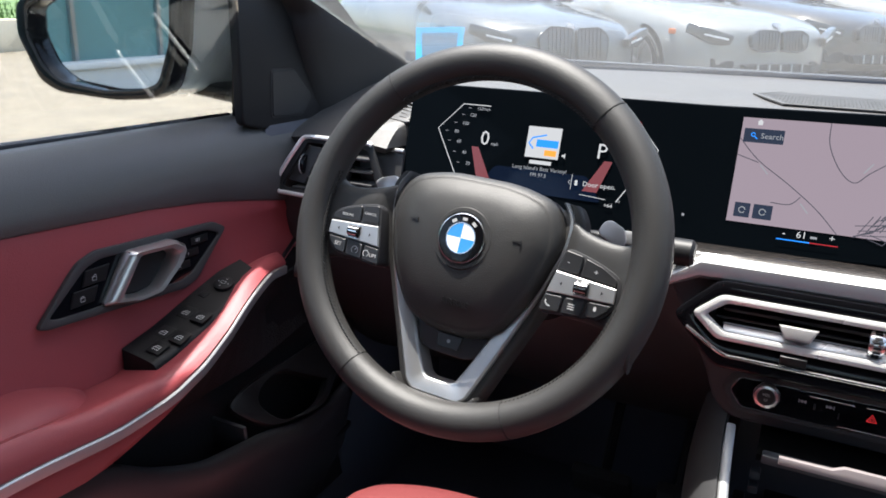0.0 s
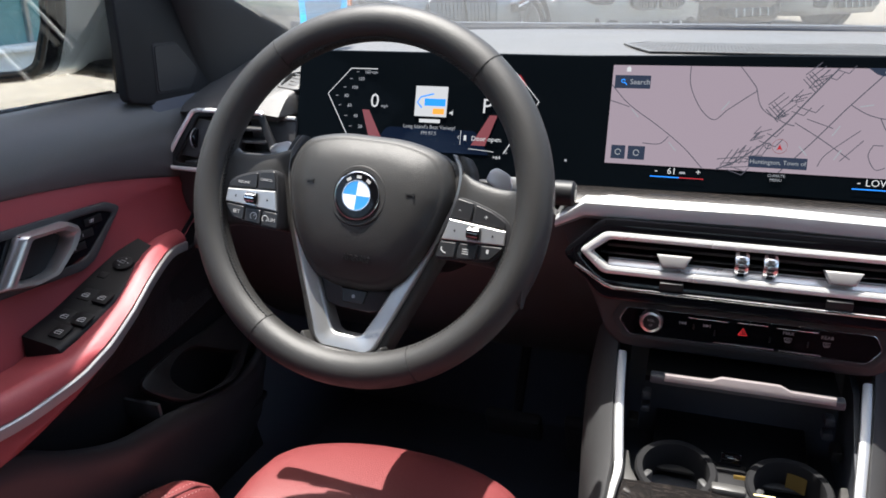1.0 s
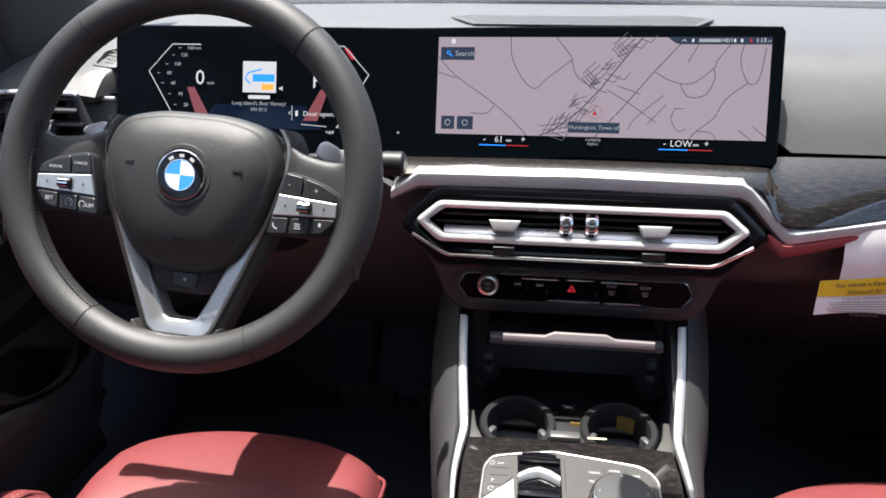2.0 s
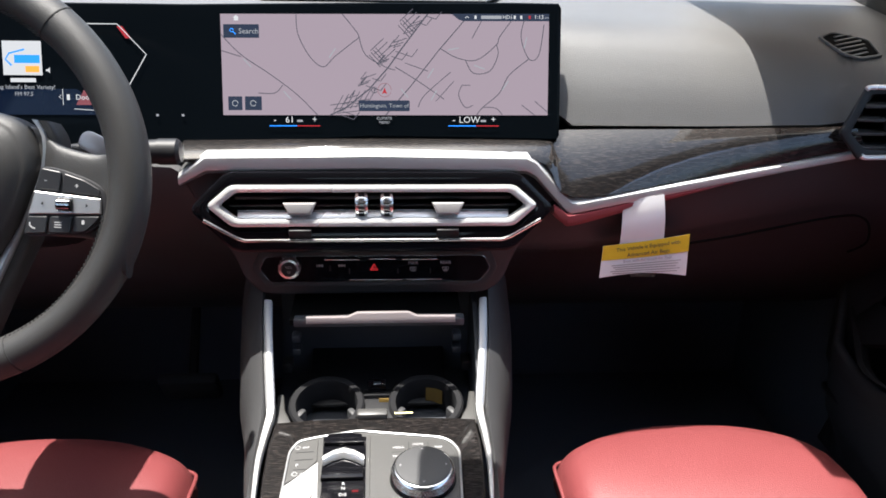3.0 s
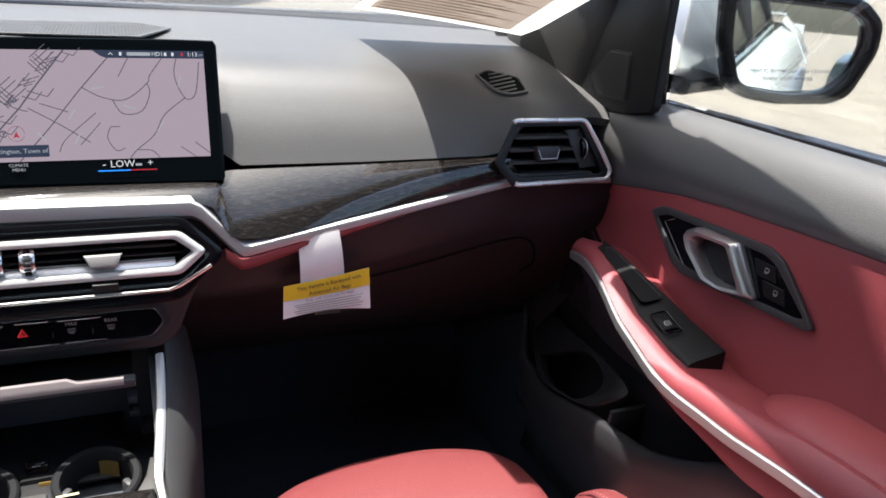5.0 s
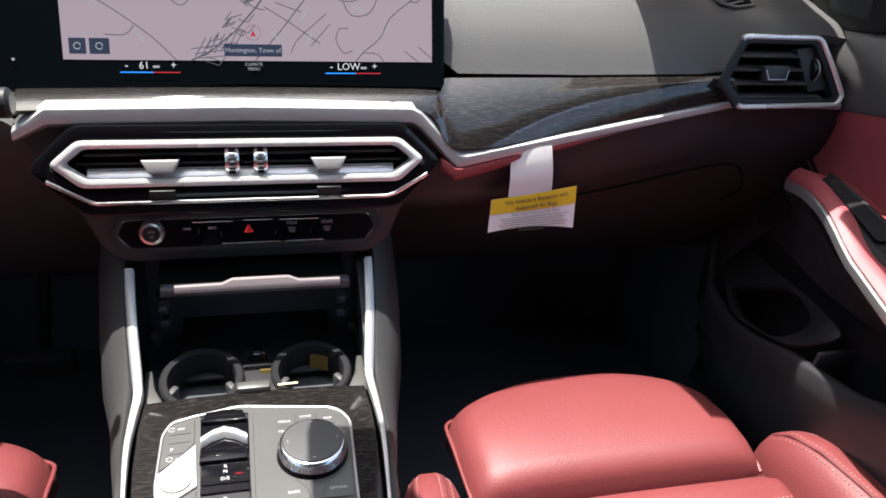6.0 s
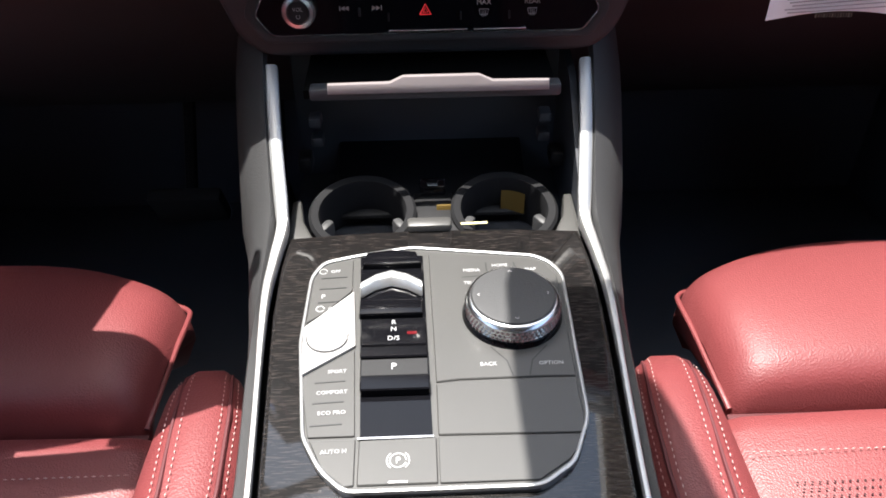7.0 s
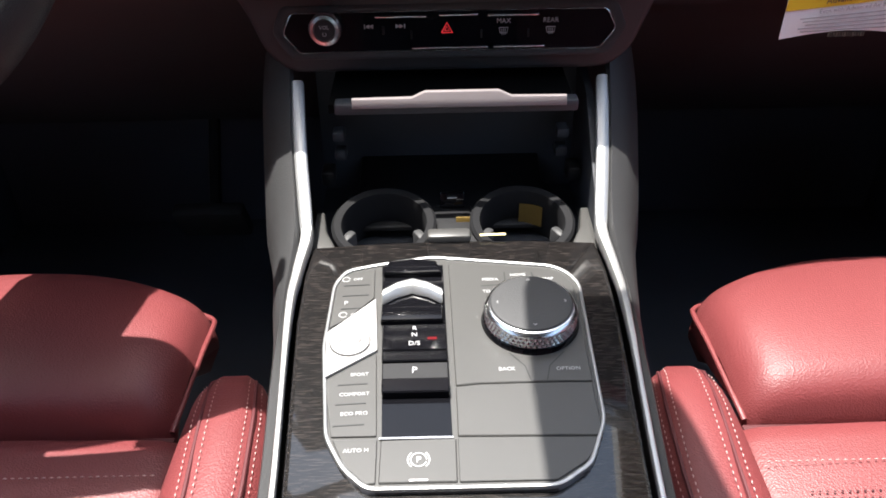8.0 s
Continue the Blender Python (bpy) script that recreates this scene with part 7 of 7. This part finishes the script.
def detail_mirror(s):
    v = thing("door_mirror", (s * 0.90, 0.82, 1.02), "white door mirror with gloss black frame", "door mirror", "door mirrors")
    wide, turn, tilt = (0.80, 19.0, 5.0) if s > 0 else (1.0, 4.2, 0.0)
    g = [(-0.108, 1.148), (-0.102, 1.094), (-0.081, 1.050), (-0.055, 1.041), (0.006, 1.036), (0.063, 1.043), (0.088, 1.060), (0.104, 1.094), (0.102, 1.128), (0.075, 1.141)]
    o = [(-0.126, 1.160), (-0.116, 1.090), (-0.094, 1.040), (-0.065, 1.028), (-0.010, 1.023), (0.080, 1.027), (0.108, 1.040), (0.136, 1.095), (0.133, 1.132), (0.095, 1.157)]
    if s < 0:
        g = [(x * (1.22 if x > 0 else 1.0), 1.10 + (z - 1.10) * 1.08) for x, z in g]
        o = [(x * (1.10 if x > 0 else 1.0), 1.10 + (z - 1.10) * 1.04) for x, z in o]
    cx, cy, rise = (0.885, 0.792, 0.0) if s > 0 else (0.905, 0.768, 0.008)
    m = Matrix.Translation((s * cx, cy, rise)) @ Matrix.Rotation(radians(-turn * s), 4, "Z") @ plane_at((0, 0, 0), (1, 0, 0), (0, -1, 0))

    def q(p):
        return [(s * x * wide, z) for x, z in p]
    part("frame", frame_ring(q(o), q(g), 0.026, m @ pose(0, 0, -0.016), 0.007, r=0.012), GLOSS, v, "gloss black frame")
    part("frame_edge", tube([m @ Vector((x, z, 0.0085)) for x, z in rounded([(s * wide * (a + (c - a) * 0.12), b + (d - b) * 0.12) for (a, b), (c, d) in zip(g, o)], 0.010)], 0.0022, 6, closed=True), PLASTIC, v)
    mg = m @ pose(0, 0, -0.008) @ pose(0, 0, 0, 0, -tilt * s, 0)
    part("glass", prism(q(g), 0.002, mg, r=0.010), MIRROR, v, "mirror glass")
    cap = []
    for ko, ki, kz, dy in ((0.97, 0.97, 0.97, -0.015), (0.985, 1.02, 0.985, -0.03), (0.98, 1.06, 0.98, -0.05), (0.96, 1.22, 0.98, -0.09), (0.88, 1.25, 0.95, -0.13), (0.70, 1.05, 0.85, -0.17), (0.45, 0.70, 0.65, -0.20), (0.15, 0.2, 0.25, -0.21)):
        cap.append([m @ Vector((s * wide * x * (ko if x > 0 else ki), 1.095 + (z - 1.095) * kz, dy)) for x, z in rounded(o, 0.012)])
    part("cap", loft(cap, ring=True), PAINT_WHITE, v, "white painted mirror cap", sharp=50)
    part("foot", tube([(s * 0.76, 0.86, 1.038), (s * 0.82, 0.87, 1.042), (s * 0.90, 0.88, 1.045)], 0, 12, flat=(0.07, 0.024)), GLOSS, v, "gloss black foot")
    if s > 0:
        for k, t in enumerate(("OBJECTS IN MIRROR ARE CLOSER", "THAN THEY APPEAR")):
            part("print", words(t, 0.0070, mg @ pose(0.006, 1.064 - 0.0095 * k, 0.0022, 0, 0, 3)), INK, v)


def detail_seat(st, s):
    cx = s * 0.378
    tagged(part("cushion_stitching", stitches([(cx - 0.172, 0.592, 0.5672), (cx + 0.172, 0.592, 0.5672)], 0.0034, 0.0018, 0.0009), STITCH, st, "pale stitching"), kind="stuff")
    for o in (-1, 1):
        part("piping", tube(spline([(cx + o * 0.1670, 0.640, 0.556), (cx + o * 0.1690, 0.66, 0.560), (cx + o * 0.1692, 0.72, 0.560), (cx + o * 0.1690, 0.760, 0.557), (cx + o * 0.1640, 0.775, 0.553), (cx + o * 0.150, 0.786, 0.550)], 5), 0.0022, 8), RED, st)
    # Shade in the gap behind the thigh support, put in as a dark block.
    part("seat_gap", box((0.34, 0.006, 0.02), pose(cx, 0.6335, 0.545), 0.001), material("gap_shade_red", (0.06, 0.008, 0.010), 0.8), st)

    def on_bolster(o, f, y, lift):
        """A place on the bolster's skin; f: from -1 at its inner flank to 1 at its outer."""
        w, zt, xo = [float(np.interp(y, [b[0] for b in BOLSTER], [b[k] for b in BOLSTER])) for k in (1, 2, 3)]
        d = (1 - min(0.97, abs(f)) ** 2.667) ** 0.4
        return (cx + o * (xo + f * w) + o * 0.006 * d, y, zt - 0.07 + 0.07 * d + lift)
    for o in (-1, 1):
        for back, tip, seam in ((-0.25, -0.62, False), (-0.165, -0.45, True), (-0.08, -0.28, False), (0.40, 0.42, False), (0.485, 0.55, True), (0.57, 0.68, False)):
            path = [on_bolster(o, float(np.interp(y, (0.45, 0.67), (back, tip))), y, 0.0002 if seam else 0.0006) for y in np.linspace(0.20, 0.672, 91)]
            if seam:
                part("bolster_seam", tube(path, 0.0014, 6), SEAM_RED, st)
            else:
                part("bolster_stitching", stitches(path, 0.0034, 0.0018, 0.0008), STITCH, st)
    # perforation: dark pinholes in the cushion face
    holes = bmesh.new()
    for i in range(60):
        for j in range(22):
            x, y = -0.148 + 0.005 * i + (0.0025 if j % 2 else 0), 0.570 - 0.005 * j
            if abs(x) < 0.15:
                z = 0.5555 + 0.0105 * max(0, (y - 0.5) / 0.105) + 0.0004
                vs = [holes.verts.new((cx + x + 0.0009 * math.cos(a), y + 0.0009 * math.sin(a), z)) for a in (0, 1.05, 2.1, 3.14, 4.19, 5.24)]
                holes.faces.new(vs)
    tagged(part("perforation", holes, material("pinhole_dark", (0.03, 0.004, 0.006), 0.9), st), kind="stuff")
    return st


def detail_footwell():
    for x, w, z, name, lab in ((-0.30, 0.09, 0.47, "brake_pedal", "dark brake pedal in the shaded footwell"), (-0.19, 0.05, 0.45, "throttle_pedal", "dark throttle pedal in the shaded footwell")):
        p = thing(name, (x, 1.12, 0.42), lab, "pedal")
        part("pad", box((w, 0.02, 0.06 if w > 0.06 else 0.16), pose(x, 1.08, z, 30), 0.006), RUBBER, p)
        part("arm", tube([(x, 1.09, z), (x, 1.16, z + 0.10), (x, 1.20, z + 0.20)], 0.008, 8), PLASTIC, p)
build_ground()
car = build_shell()
build_inner_mirror()
dash = build_dash()
build_centre_vents(dash)
for side in (-1, 1):
    build_corner_vent(side)
display = build_display()
console = build_console()
seat_l = build_seat(-1, "red leather driver seat with stitched bolster, partly in shade")
seat_r = build_seat(1, "red leather passenger seat in sunlight")
door_l = build_door(-1, "driver door with red panel, black ledge and silver line")
door_r = build_door(1, "passenger door with red panel, black ledge and silver line")
wheel = build_wheel()
detail_wheel(wheel)
detail_column()
detail_display(display)
detail_climate()
detail_console(console)
detail_dash_top()
for door, side in ((door_l, -1), (door_r, 1)):
    detail_door(door, side)
    detail_mirror(side)
door_r.matrix_basis = Matrix.Translation((-0.022, 0.010, 0.002)) @ door_r.matrix_basis
detail_seat(seat_l, -1)
detail_seat(seat_r, 1)
detail_footwell()



# ---- the lot outside ----
def parked_car(x, y, turn, paint, label, tall=1.0):
    """A saloon or coupe whose nose stands at (x, y); turn: degrees its nose points off the -y way, towards +x."""
    z = ground_z(y)
    h = Vector((math.sin(radians(turn)), -math.cos(radians(turn)), 0))
    lf = Vector((-h.y, h.x, 0))
    m = Matrix((h, lf, Vector((0, 0, 1)))).transposed().to_4x4()
    m.translation = Vector((x, y, z + 0.02))
    c = thing("parked_car", (x, y, z), label, "car", "cars parked across the lot")
    # (along, half width, belly, waist height, top height, top half width)
    rows = [(0.02, 0.30, 0.30, 0.50, 0.66, 0.25), (-0.03, 0.66, 0.22, 0.52, 0.70, 0.52), (-0.15, 0.80, 0.20, 0.58, 0.75, 0.64), (-0.40, 0.89, 0.19, 0.66, 0.82, 0.70), (-0.90, 0.92, 0.18, 0.72, 0.90, 0.74),
            (-1.40, 0.92, 0.18, 0.76, 0.96, 0.76), (-1.60, 0.92, 0.18, 0.78, 0.99, 0.76), (-2.9, 0.92, 0.18, 0.80, 1.0, 0.76), (-4.0, 0.92, 0.2, 0.84, 1.02, 0.74), (-4.5, 0.86, 0.25, 0.82, 1.0, 0.70), (-4.68, 0.70, 0.35, 0.75, 0.90, 0.60)]
    secs = []
    for a, w, b0, ws, tp, tw in spline(rows, 3):
        half = [(w * 0.86, b0), (w * 0.97, b0 + 0.06), (w, (b0 + ws) / 2), (w * 0.985, ws), (w * 0.93, ws + (tp - ws) * 0.55), (tw, tp - (tp - ws) * 0.10), (tw * 0.5, tp + 0.012)]
        ring = [(a, p, q) for p, q in half] + [(a, 0, tp + 0.018)] + [(a, -p, q) for p, q in reversed(half)]
        secs.append([m @ Vector(q) for q in ring])
    part("body", loft(secs, ring=True), paint, c, sharp=40)
    cab = [(-1.45, 0.70, 0.98, 0.60, 0.99), (-2.15, 0.74, 0.98, 0.56, 1.36), (-2.8, 0.74, 1.0, 0.56, 1.41), (-3.4, 0.73, 1.0, 0.54, 1.34), (-4.15, 0.70, 1.02, 0.58, 1.04)]
    secs = []
    for a, w, b0, tw, tp in spline(cab, 4):
        secs.append([m @ Vector(q) for q in ((a, w, b0 - 0.05), (a, (w + tw) / 2, (b0 + tp) / 2), (a, tw, tp), (a, tw * 0.5, tp + 0.02), (a, -tw * 0.5, tp + 0.02), (a, -tw, tp), (a, -(w + tw) / 2, (b0 + tp) / 2), (a, -w, b0 - 0.05))])
    part("glasshouse", loft(secs, ring=True), GLOSS, c, "dark glass cabin", sharp=50)
    front = m @ plane_at((0.0, 0, 0.55), (0, 1, 0), (1, 0, 0.12))
    for s in (-1, 1):
        kid = [(s * p, q * tall - 0.05 * (tall - 1)) for p, q in ((0.02, 0.09), (0.26, 0.10), (0.36, 0.05), (0.34, -0.06), (0.24, -0.10), (0.05, -0.09))]
        kg = part("grille", prism(kid, 0.05, front @ pose(0, 0.04, 0.015), 0.012, 2, r=0.03), LAMP_GLASS, c, "dark kidney grille")
        for k in range(6):
            part("slat", box((0.006, 0.15 * tall, 0.008), front @ pose(s * (0.07 + 0.04 * k), 0.04, 0.068)), PLASTIC, kg)
        part("grille_rim", tube([front @ Vector((p, q + 0.04, 0.066)) for p, q in rounded(kid, 0.03)], 0.006, 6, closed=True), LAMP_GLASS, c)
        lamp = [(s * 0.42, 0.02), (s * 0.62, 0.09), (s * 0.84, 0.15), (s * 0.86, 0.07), (s * 0.62, -0.05), (s * 0.46, -0.06)]
        lm = front @ pose(0, 0.06, -0.10) @ pose(0, 0, 0, 0, s * 28, 0) @ pose(0, 0, 0.36)
        hl = part("headlamp", prism(lamp, 0.06, lm, 0.015, 2, r=0.02), LAMP_GLASS, c, "dark clear headlamp")
        part("lamp_bar", prism([(s * 0.48, 0.0), (s * 0.70, 0.05), (s * 0.70, 0.035), (s * 0.48, -0.02)], 0.008, lm @ pose(0, 0, 0.06)), BADGE_WHITE, hl)
        part("air_intake", prism([(s * 0.46, -0.14), (s * 0.72, -0.10), (s * 0.70, -0.24), (s * 0.50, -0.26)], 0.05, front @ pose(0, 0, 0, 0, s * 14, 0) @ pose(0, 0, 0.06), 0.01, 1, r=0.03), PLASTIC, c)
        part("side_marker", box((0.10, 0.02, 0.05), m @ pose(-0.42, s * 0.892, 0.66, 0, 0, s * 6), 0.008), ORANGE_LAMP, c)
        for a in (-0.88, -3.72):
            road_wheel(c, m @ pose(a, s * 0.80, 0.325) @ pose(0, 0, 0, -s * 90, 0, 0))
    low = [(-0.45, -0.17), (0.45, -0.17), (0.40, -0.27), (-0.40, -0.27)]
    part("lower_grille", prism(low, 0.05, front @ pose(0, 0, 0.02), 0.01, 1, r=0.03), PLASTIC, c)
    for k in range(5):
        part("grille_bar", box((0.02, 0.09, 0.03), front @ pose(-0.28 + 0.14 * k, -0.22, 0.07)), ALLOY, c)
    part("badge", turned([(0.001, 0), (0.04, 0), (0.036, 0.012), (0.001, 0.014)], front @ pose(0, 0.185, -0.015, -40), 24), ALLOY, c)
    for s in (-1, 1):
        part("mirror", box((0.10, 0.20, 0.12), m @ pose(-1.72, s * 0.98, 1.02), 0.03, 2), paint, c)
    return c


def road_wheel(car, hub):
    """Tyre, alloy rim with five double spokes and the dark arch behind it; hub: its place, axle along local z."""
    wp = part("wheel", turned([(0.20, -0.10), (0.30, -0.115), (0.335, -0.09), (0.335, 0.09), (0.30, 0.118), (0.245, 0.118), (0.24, 0.09)], hub, 40), RUBBER, car, "black tyre on grey alloy wheel")
    part("dark_arch", turned([(0.001, -0.02), (0.395, -0.02), (0.395, 0.105), (0.36, 0.108), (0.001, 0.06)], hub, 40), PLASTIC, car)
    part("rim", turned([(0.225, 0.09), (0.245, 0.122), (0.255, 0.122), (0.245, 0.08)], hub, 40), ALLOY, wp)
    for k in range(5):
        for o in (-6, 6):
            part("spoke", box((0.20, 0.024, 0.03), hub @ Matrix.Rotation(radians(72 * k + o), 4, "Z") @ pose(0.135, 0, 0.108), 0.006, 1), ALLOY, wp)
    part("hub_cap", turned([(0.001, 0.09), (0.05, 0.09), (0.045, 0.13), (0.001, 0.135)], hub, 20), ALLOY, wp)


def complete_own_car(car):
    """Outer roof, wings, nose, boot and wheels of the car that the camera sits in."""
    roof = [[(x, y, z + 0.045 - 0.12 * (abs(x) / 0.60) ** 3) for x in np.linspace(-0.60, 0.60, 13)] for y, z in ((0.40, 1.375), (0.2, 1.385), (-0.3, 1.39), (-0.8, 1.37), (-1.3, 1.31), (-1.55, 1.25))]
    part("outer_roof", thickened(loft(roof), 0.006), PAINT_WHITE, car, "white painted roof")
    rear = [[(x * 0.60, -1.55, 1.26 - 0.12 * abs(x) ** 3) for x in np.linspace(-1, 1, 9)], [(x * 0.70, -2.12, 1.06) for x in np.linspace(-1, 1, 9)]]
    pane = part("rear_window", thickened(loft(rear), 0.004), REAR_GLASS, car, "dark rear window")
    pane.visible_shadow = False
    for s in (-1, 1):
        wing = [[(s * 0.80, y, zt), (s * 0.86, y, zt - 0.05), (s * 0.905, y, zt - 0.16), (s * 0.90, y, 0.55), (s * 0.86, y, 0.27)] for y, zt in ((1.25, 0.985), (1.6, 0.96), (2.0, 0.90), (2.4, 0.80), (2.7, 0.70))]
        part("front_wing", thickened(loft(wing), 0.008), PAINT_WHITE, car, "white front wing")
        back = [[(s * 0.775, y, zt), (s * 0.84, y, zt - 0.05), (s * 0.905, y, zt - 0.16), (s * 0.90, y, 0.55), (s * 0.84, y, 0.27)] for y, zt in ((-1.8, 1.03), (-2.1, 1.04), (-2.5, 1.02), (-2.75, 0.98))]
        part("rear_wing", thickened(loft(back), 0.008), PAINT_WHITE, car, "white rear wing")
        for y in (1.95, -1.15):
            road_wheel(car, pose(s * 0.83, y, ground_z(y) + 0.335) @ pose(0, 0, 0, 0, s * 90, 0))
    nose = [[(x, 2.88 - 0.30 * abs(x / 0.86) ** 3 + dy, z) for x in np.linspace(-0.86, 0.86, 15)] for dy, z in ((-0.14, 0.76), (0.0, 0.62), (0.02, 0.45), (-0.05, 0.28))]
    part("nose", thickened(loft(nose), 0.01), PAINT_WHITE, car, "white front bumper")
    lid = [[(x, y, z) for x in np.linspace(-0.78, 0.78, 9)] for y, z in ((-2.10, 1.05), (-2.5, 1.03), (-2.78, 0.99))]
    part("boot_lid", thickened(loft(lid), 0.01), PAINT_WHITE, car, "white boot lid")
    tail = [[(x, -2.78 + dy + 0.12 * abs(x / 0.86) ** 3, z) for x in np.linspace(-0.86, 0.86, 9)] for dy, z in ((0, 0.99), (-0.06, 0.75), (-0.08, 0.5), (0.0, 0.28))]
    part("tail_panel", thickened(loft(tail), 0.01), PAINT_WHITE, car, "white tail panel")


def build_lot():
    parked_car(-2.16, 6.8, 50, PAINT_GREY, "grey coupe with tall dark grille parked on the lot", 1.7)
    parked_car(-0.56, 8.1, 50, DIMMED_WHITE, "white coupe with dark grille and grey alloy wheels")
    parked_car(0.35, 9.8, 50, PAINT_DARK, "black saloon parked beside a white coupe")
    parked_car(1.66, 11.2, 50, DIMMED_WHITE, "white saloon parked at the end of the row")
    parked_car(5.5, -7.5, 60, PAINT_DARK, "black car parked far behind on the lot")
    # kerbed grass strip beyond the driver's side
    kerb = bmesh.new()
    box((0.30, 0.99, 0.50), Matrix(), 0.02, bm=kerb)
    first = None
    for i in range(34):
        y = -2.0 + i
        ob = new("kerb_stone", link_mesh("kerb_stone", kerb.copy(), KERB)) if first is None else new("kerb_stone", first.data)
        first = first or ob
        ob.matrix_basis = pose(-11.5, y, ground_z(y) + 0.22)
        tagged(ob, "cream concrete retaining kerb stone beside the grass", "kerb", "kerb stones", "structure")
    kerb.free()
    bank = loft([[(-11.66, y, ground_z(y) + 0.44), (-13.8, y, ground_z(y) + 0.62), (-24, y, ground_z(y) + 0.9)] for y in (-3, 5, 12, 20, 33)])
    tagged(part("grass_bank", thickened(bank, 0.05), GRASS), "sunlit mown grass bank behind the kerb", "grass", kind="structure")
    blades = bmesh.new()
    rng = random.Random(8)
    for i in range(5000):
        x, y = rng.uniform(-13.7, -11.7), rng.uniform(2.0, 16)
        z = ground_z(y) + 0.44 + 0.084 * (-11.66 - x)
        a, hh = rng.uniform(0, 6.28), rng.uniform(0.04, 0.10)
        dx, dy = 0.012 * math.cos(a), 0.012 * math.sin(a)
        blades.faces.new([blades.verts.new(q) for q in ((x - dx, y - dy, z), (x + dx, y + dy, z), (x + rng.uniform(-.03, .03), y + rng.uniform(-.03, .03), z + hh))])
    tagged(part("grass_blades", blades, GRASS), "short green grass blades", "grass", kind="stuff")
    # glazed showroom behind the driver's side
    b = thing("showroom", (-9.0, -8, 0), "white showroom with tall teal panes behind the car", "building")
    part("plinth", box((0.4, 24, 1.3), pose(-9.2, -12, -0.50)), FACADE, b)
    part("sill", box((0.5, 24, 0.10), pose(-9.15, -12, 0.17), 0.02), FACADE, b)
    part("wall", box((0.3, 24, 5.0), pose(-9.6, -12, 2.8)), FACADE, b)
    part("roof", box((6, 25, 0.4), pose(-11.8, -12, 5.3)), FACADE, b)
    for i in range(12):
        y = -23 + 2 * i
        part("pane", box((0.04, 1.92, 3.9), pose(-9.30, y, 2.15)), PANE, b)
        part("mullion", box((0.10, 0.08, 4.0), pose(-9.26, y + 1.0, 2.15), 0.01), ALLOY, b)
    return b


def leafy_tree(x, y, hgt, seed):
    rng = random.Random(seed)
    t = thing("tree", (x, y, ground_z(y)), "tall leafy green tree at the edge of the lot", "tree", "trees")
    z0 = ground_z(y)
    trunk = tube([(x, y, z0), (x + 0.05, y, z0 + hgt * 0.2), (x - 0.05, y + 0.1, z0 + hgt * 0.45), (x + 0.1, y, z0 + hgt * 0.8)], [0.22, 0.17, 0.12, 0.04], 10)
    tips = []
    for k in range(12):
        a, r0 = rng.uniform(0, 6.28), rng.uniform(0.9, 1.9) * hgt / 6
        zb = z0 + hgt * rng.uniform(0.28, 0.7)
        tip = Vector((x + r0 * math.cos(a), y + r0 * math.sin(a), zb + hgt * rng.uniform(0.08, 0.22)))
        tips.append(tip)
        tube([(x, y, zb), Vector((x, y, zb)).lerp(tip, 0.5) + Vector((0, 0, 0.15)), tip], [0.06, 0.04, 0.012], 6, bm=trunk)
    part("trunk", trunk, BARK, t)
    crown = bmesh.new()
    for tip in tips + [Vector((x, y, z0 + hgt * 0.88))]:
        for k in range(90):
            p = tip + Vector((rng.gauss(0, 0.42), rng.gauss(0, 0.42), rng.gauss(0, 0.34))) * hgt / 6
            n = Vector((rng.uniform(-1, 1), rng.uniform(-1, 1), rng.uniform(-0.3, 1))).normalized()
            u = n.orthogonal().normalized() * rng.uniform(0.09, 0.16)
            w = n.cross(u) * 0.6
            crown.faces.new([crown.verts.new(q) for q in (p - u, p + w * 0.8, p + u, p - w * 0.8)])
    part("crown", crown, LEAF, t)


def build_window_sheet():
    """The price sheet stuck inside the windscreen's passenger corner, which shades the dashboard end."""
    w = thing("window_sheet", (0.54, 0.95, 1.15), "white printed paper sheet stuck inside the windscreen", "paper sheet")
    def patch(x0, x1, y0, y1, drop):
        """A piece of the sheet, following the glass."""
        rows = []
        for t in np.linspace(0.0, 1.0, 5):
            y = y0 + (y1 - y0) * t
            row = []
            for x in np.linspace(x0, x1 - 0.05 * t, 6):
                k = (WIND_BASE(x) - y) / (WIND_BASE(x) - (HEADER_Y - 0.10 * abs(x / 0.7) ** 2 + 0.02))
                row.append((x, y, 1.065 + (1.365 - 0.05 * (x / 0.7) ** 2 - 1.065) * k - 0.012 - 0.009 * (0.69 - x) / 0.27 - drop))
            rows.append(row)
        return loft(rows)
    sheet = part("sheet", patch(0.412, 0.684, 1.115, 0.755, 0), SHEET, w)
    part("printed_panel", patch(0.428, 0.646, 1.098, 0.772, 0.0006), PRINTED, sheet, "brown printed panel")
    for k in range(24):
        y = 1.090 - 0.013 * k
        part("print_bar", patch(0.436, 0.638 - 0.03 * (k % 3), y, y - 0.005, 0.0012), PRINT_LINE, sheet)


complete_own_car(car)
build_lot()
for tx, ty, th, ts in ((9, -14, 7, 1), (13, -18, 8, 2), (5, -20, 7.5, 3), (16, -9, 7, 5)):
    leafy_tree(tx, ty, th, ts)
build_window_sheet()
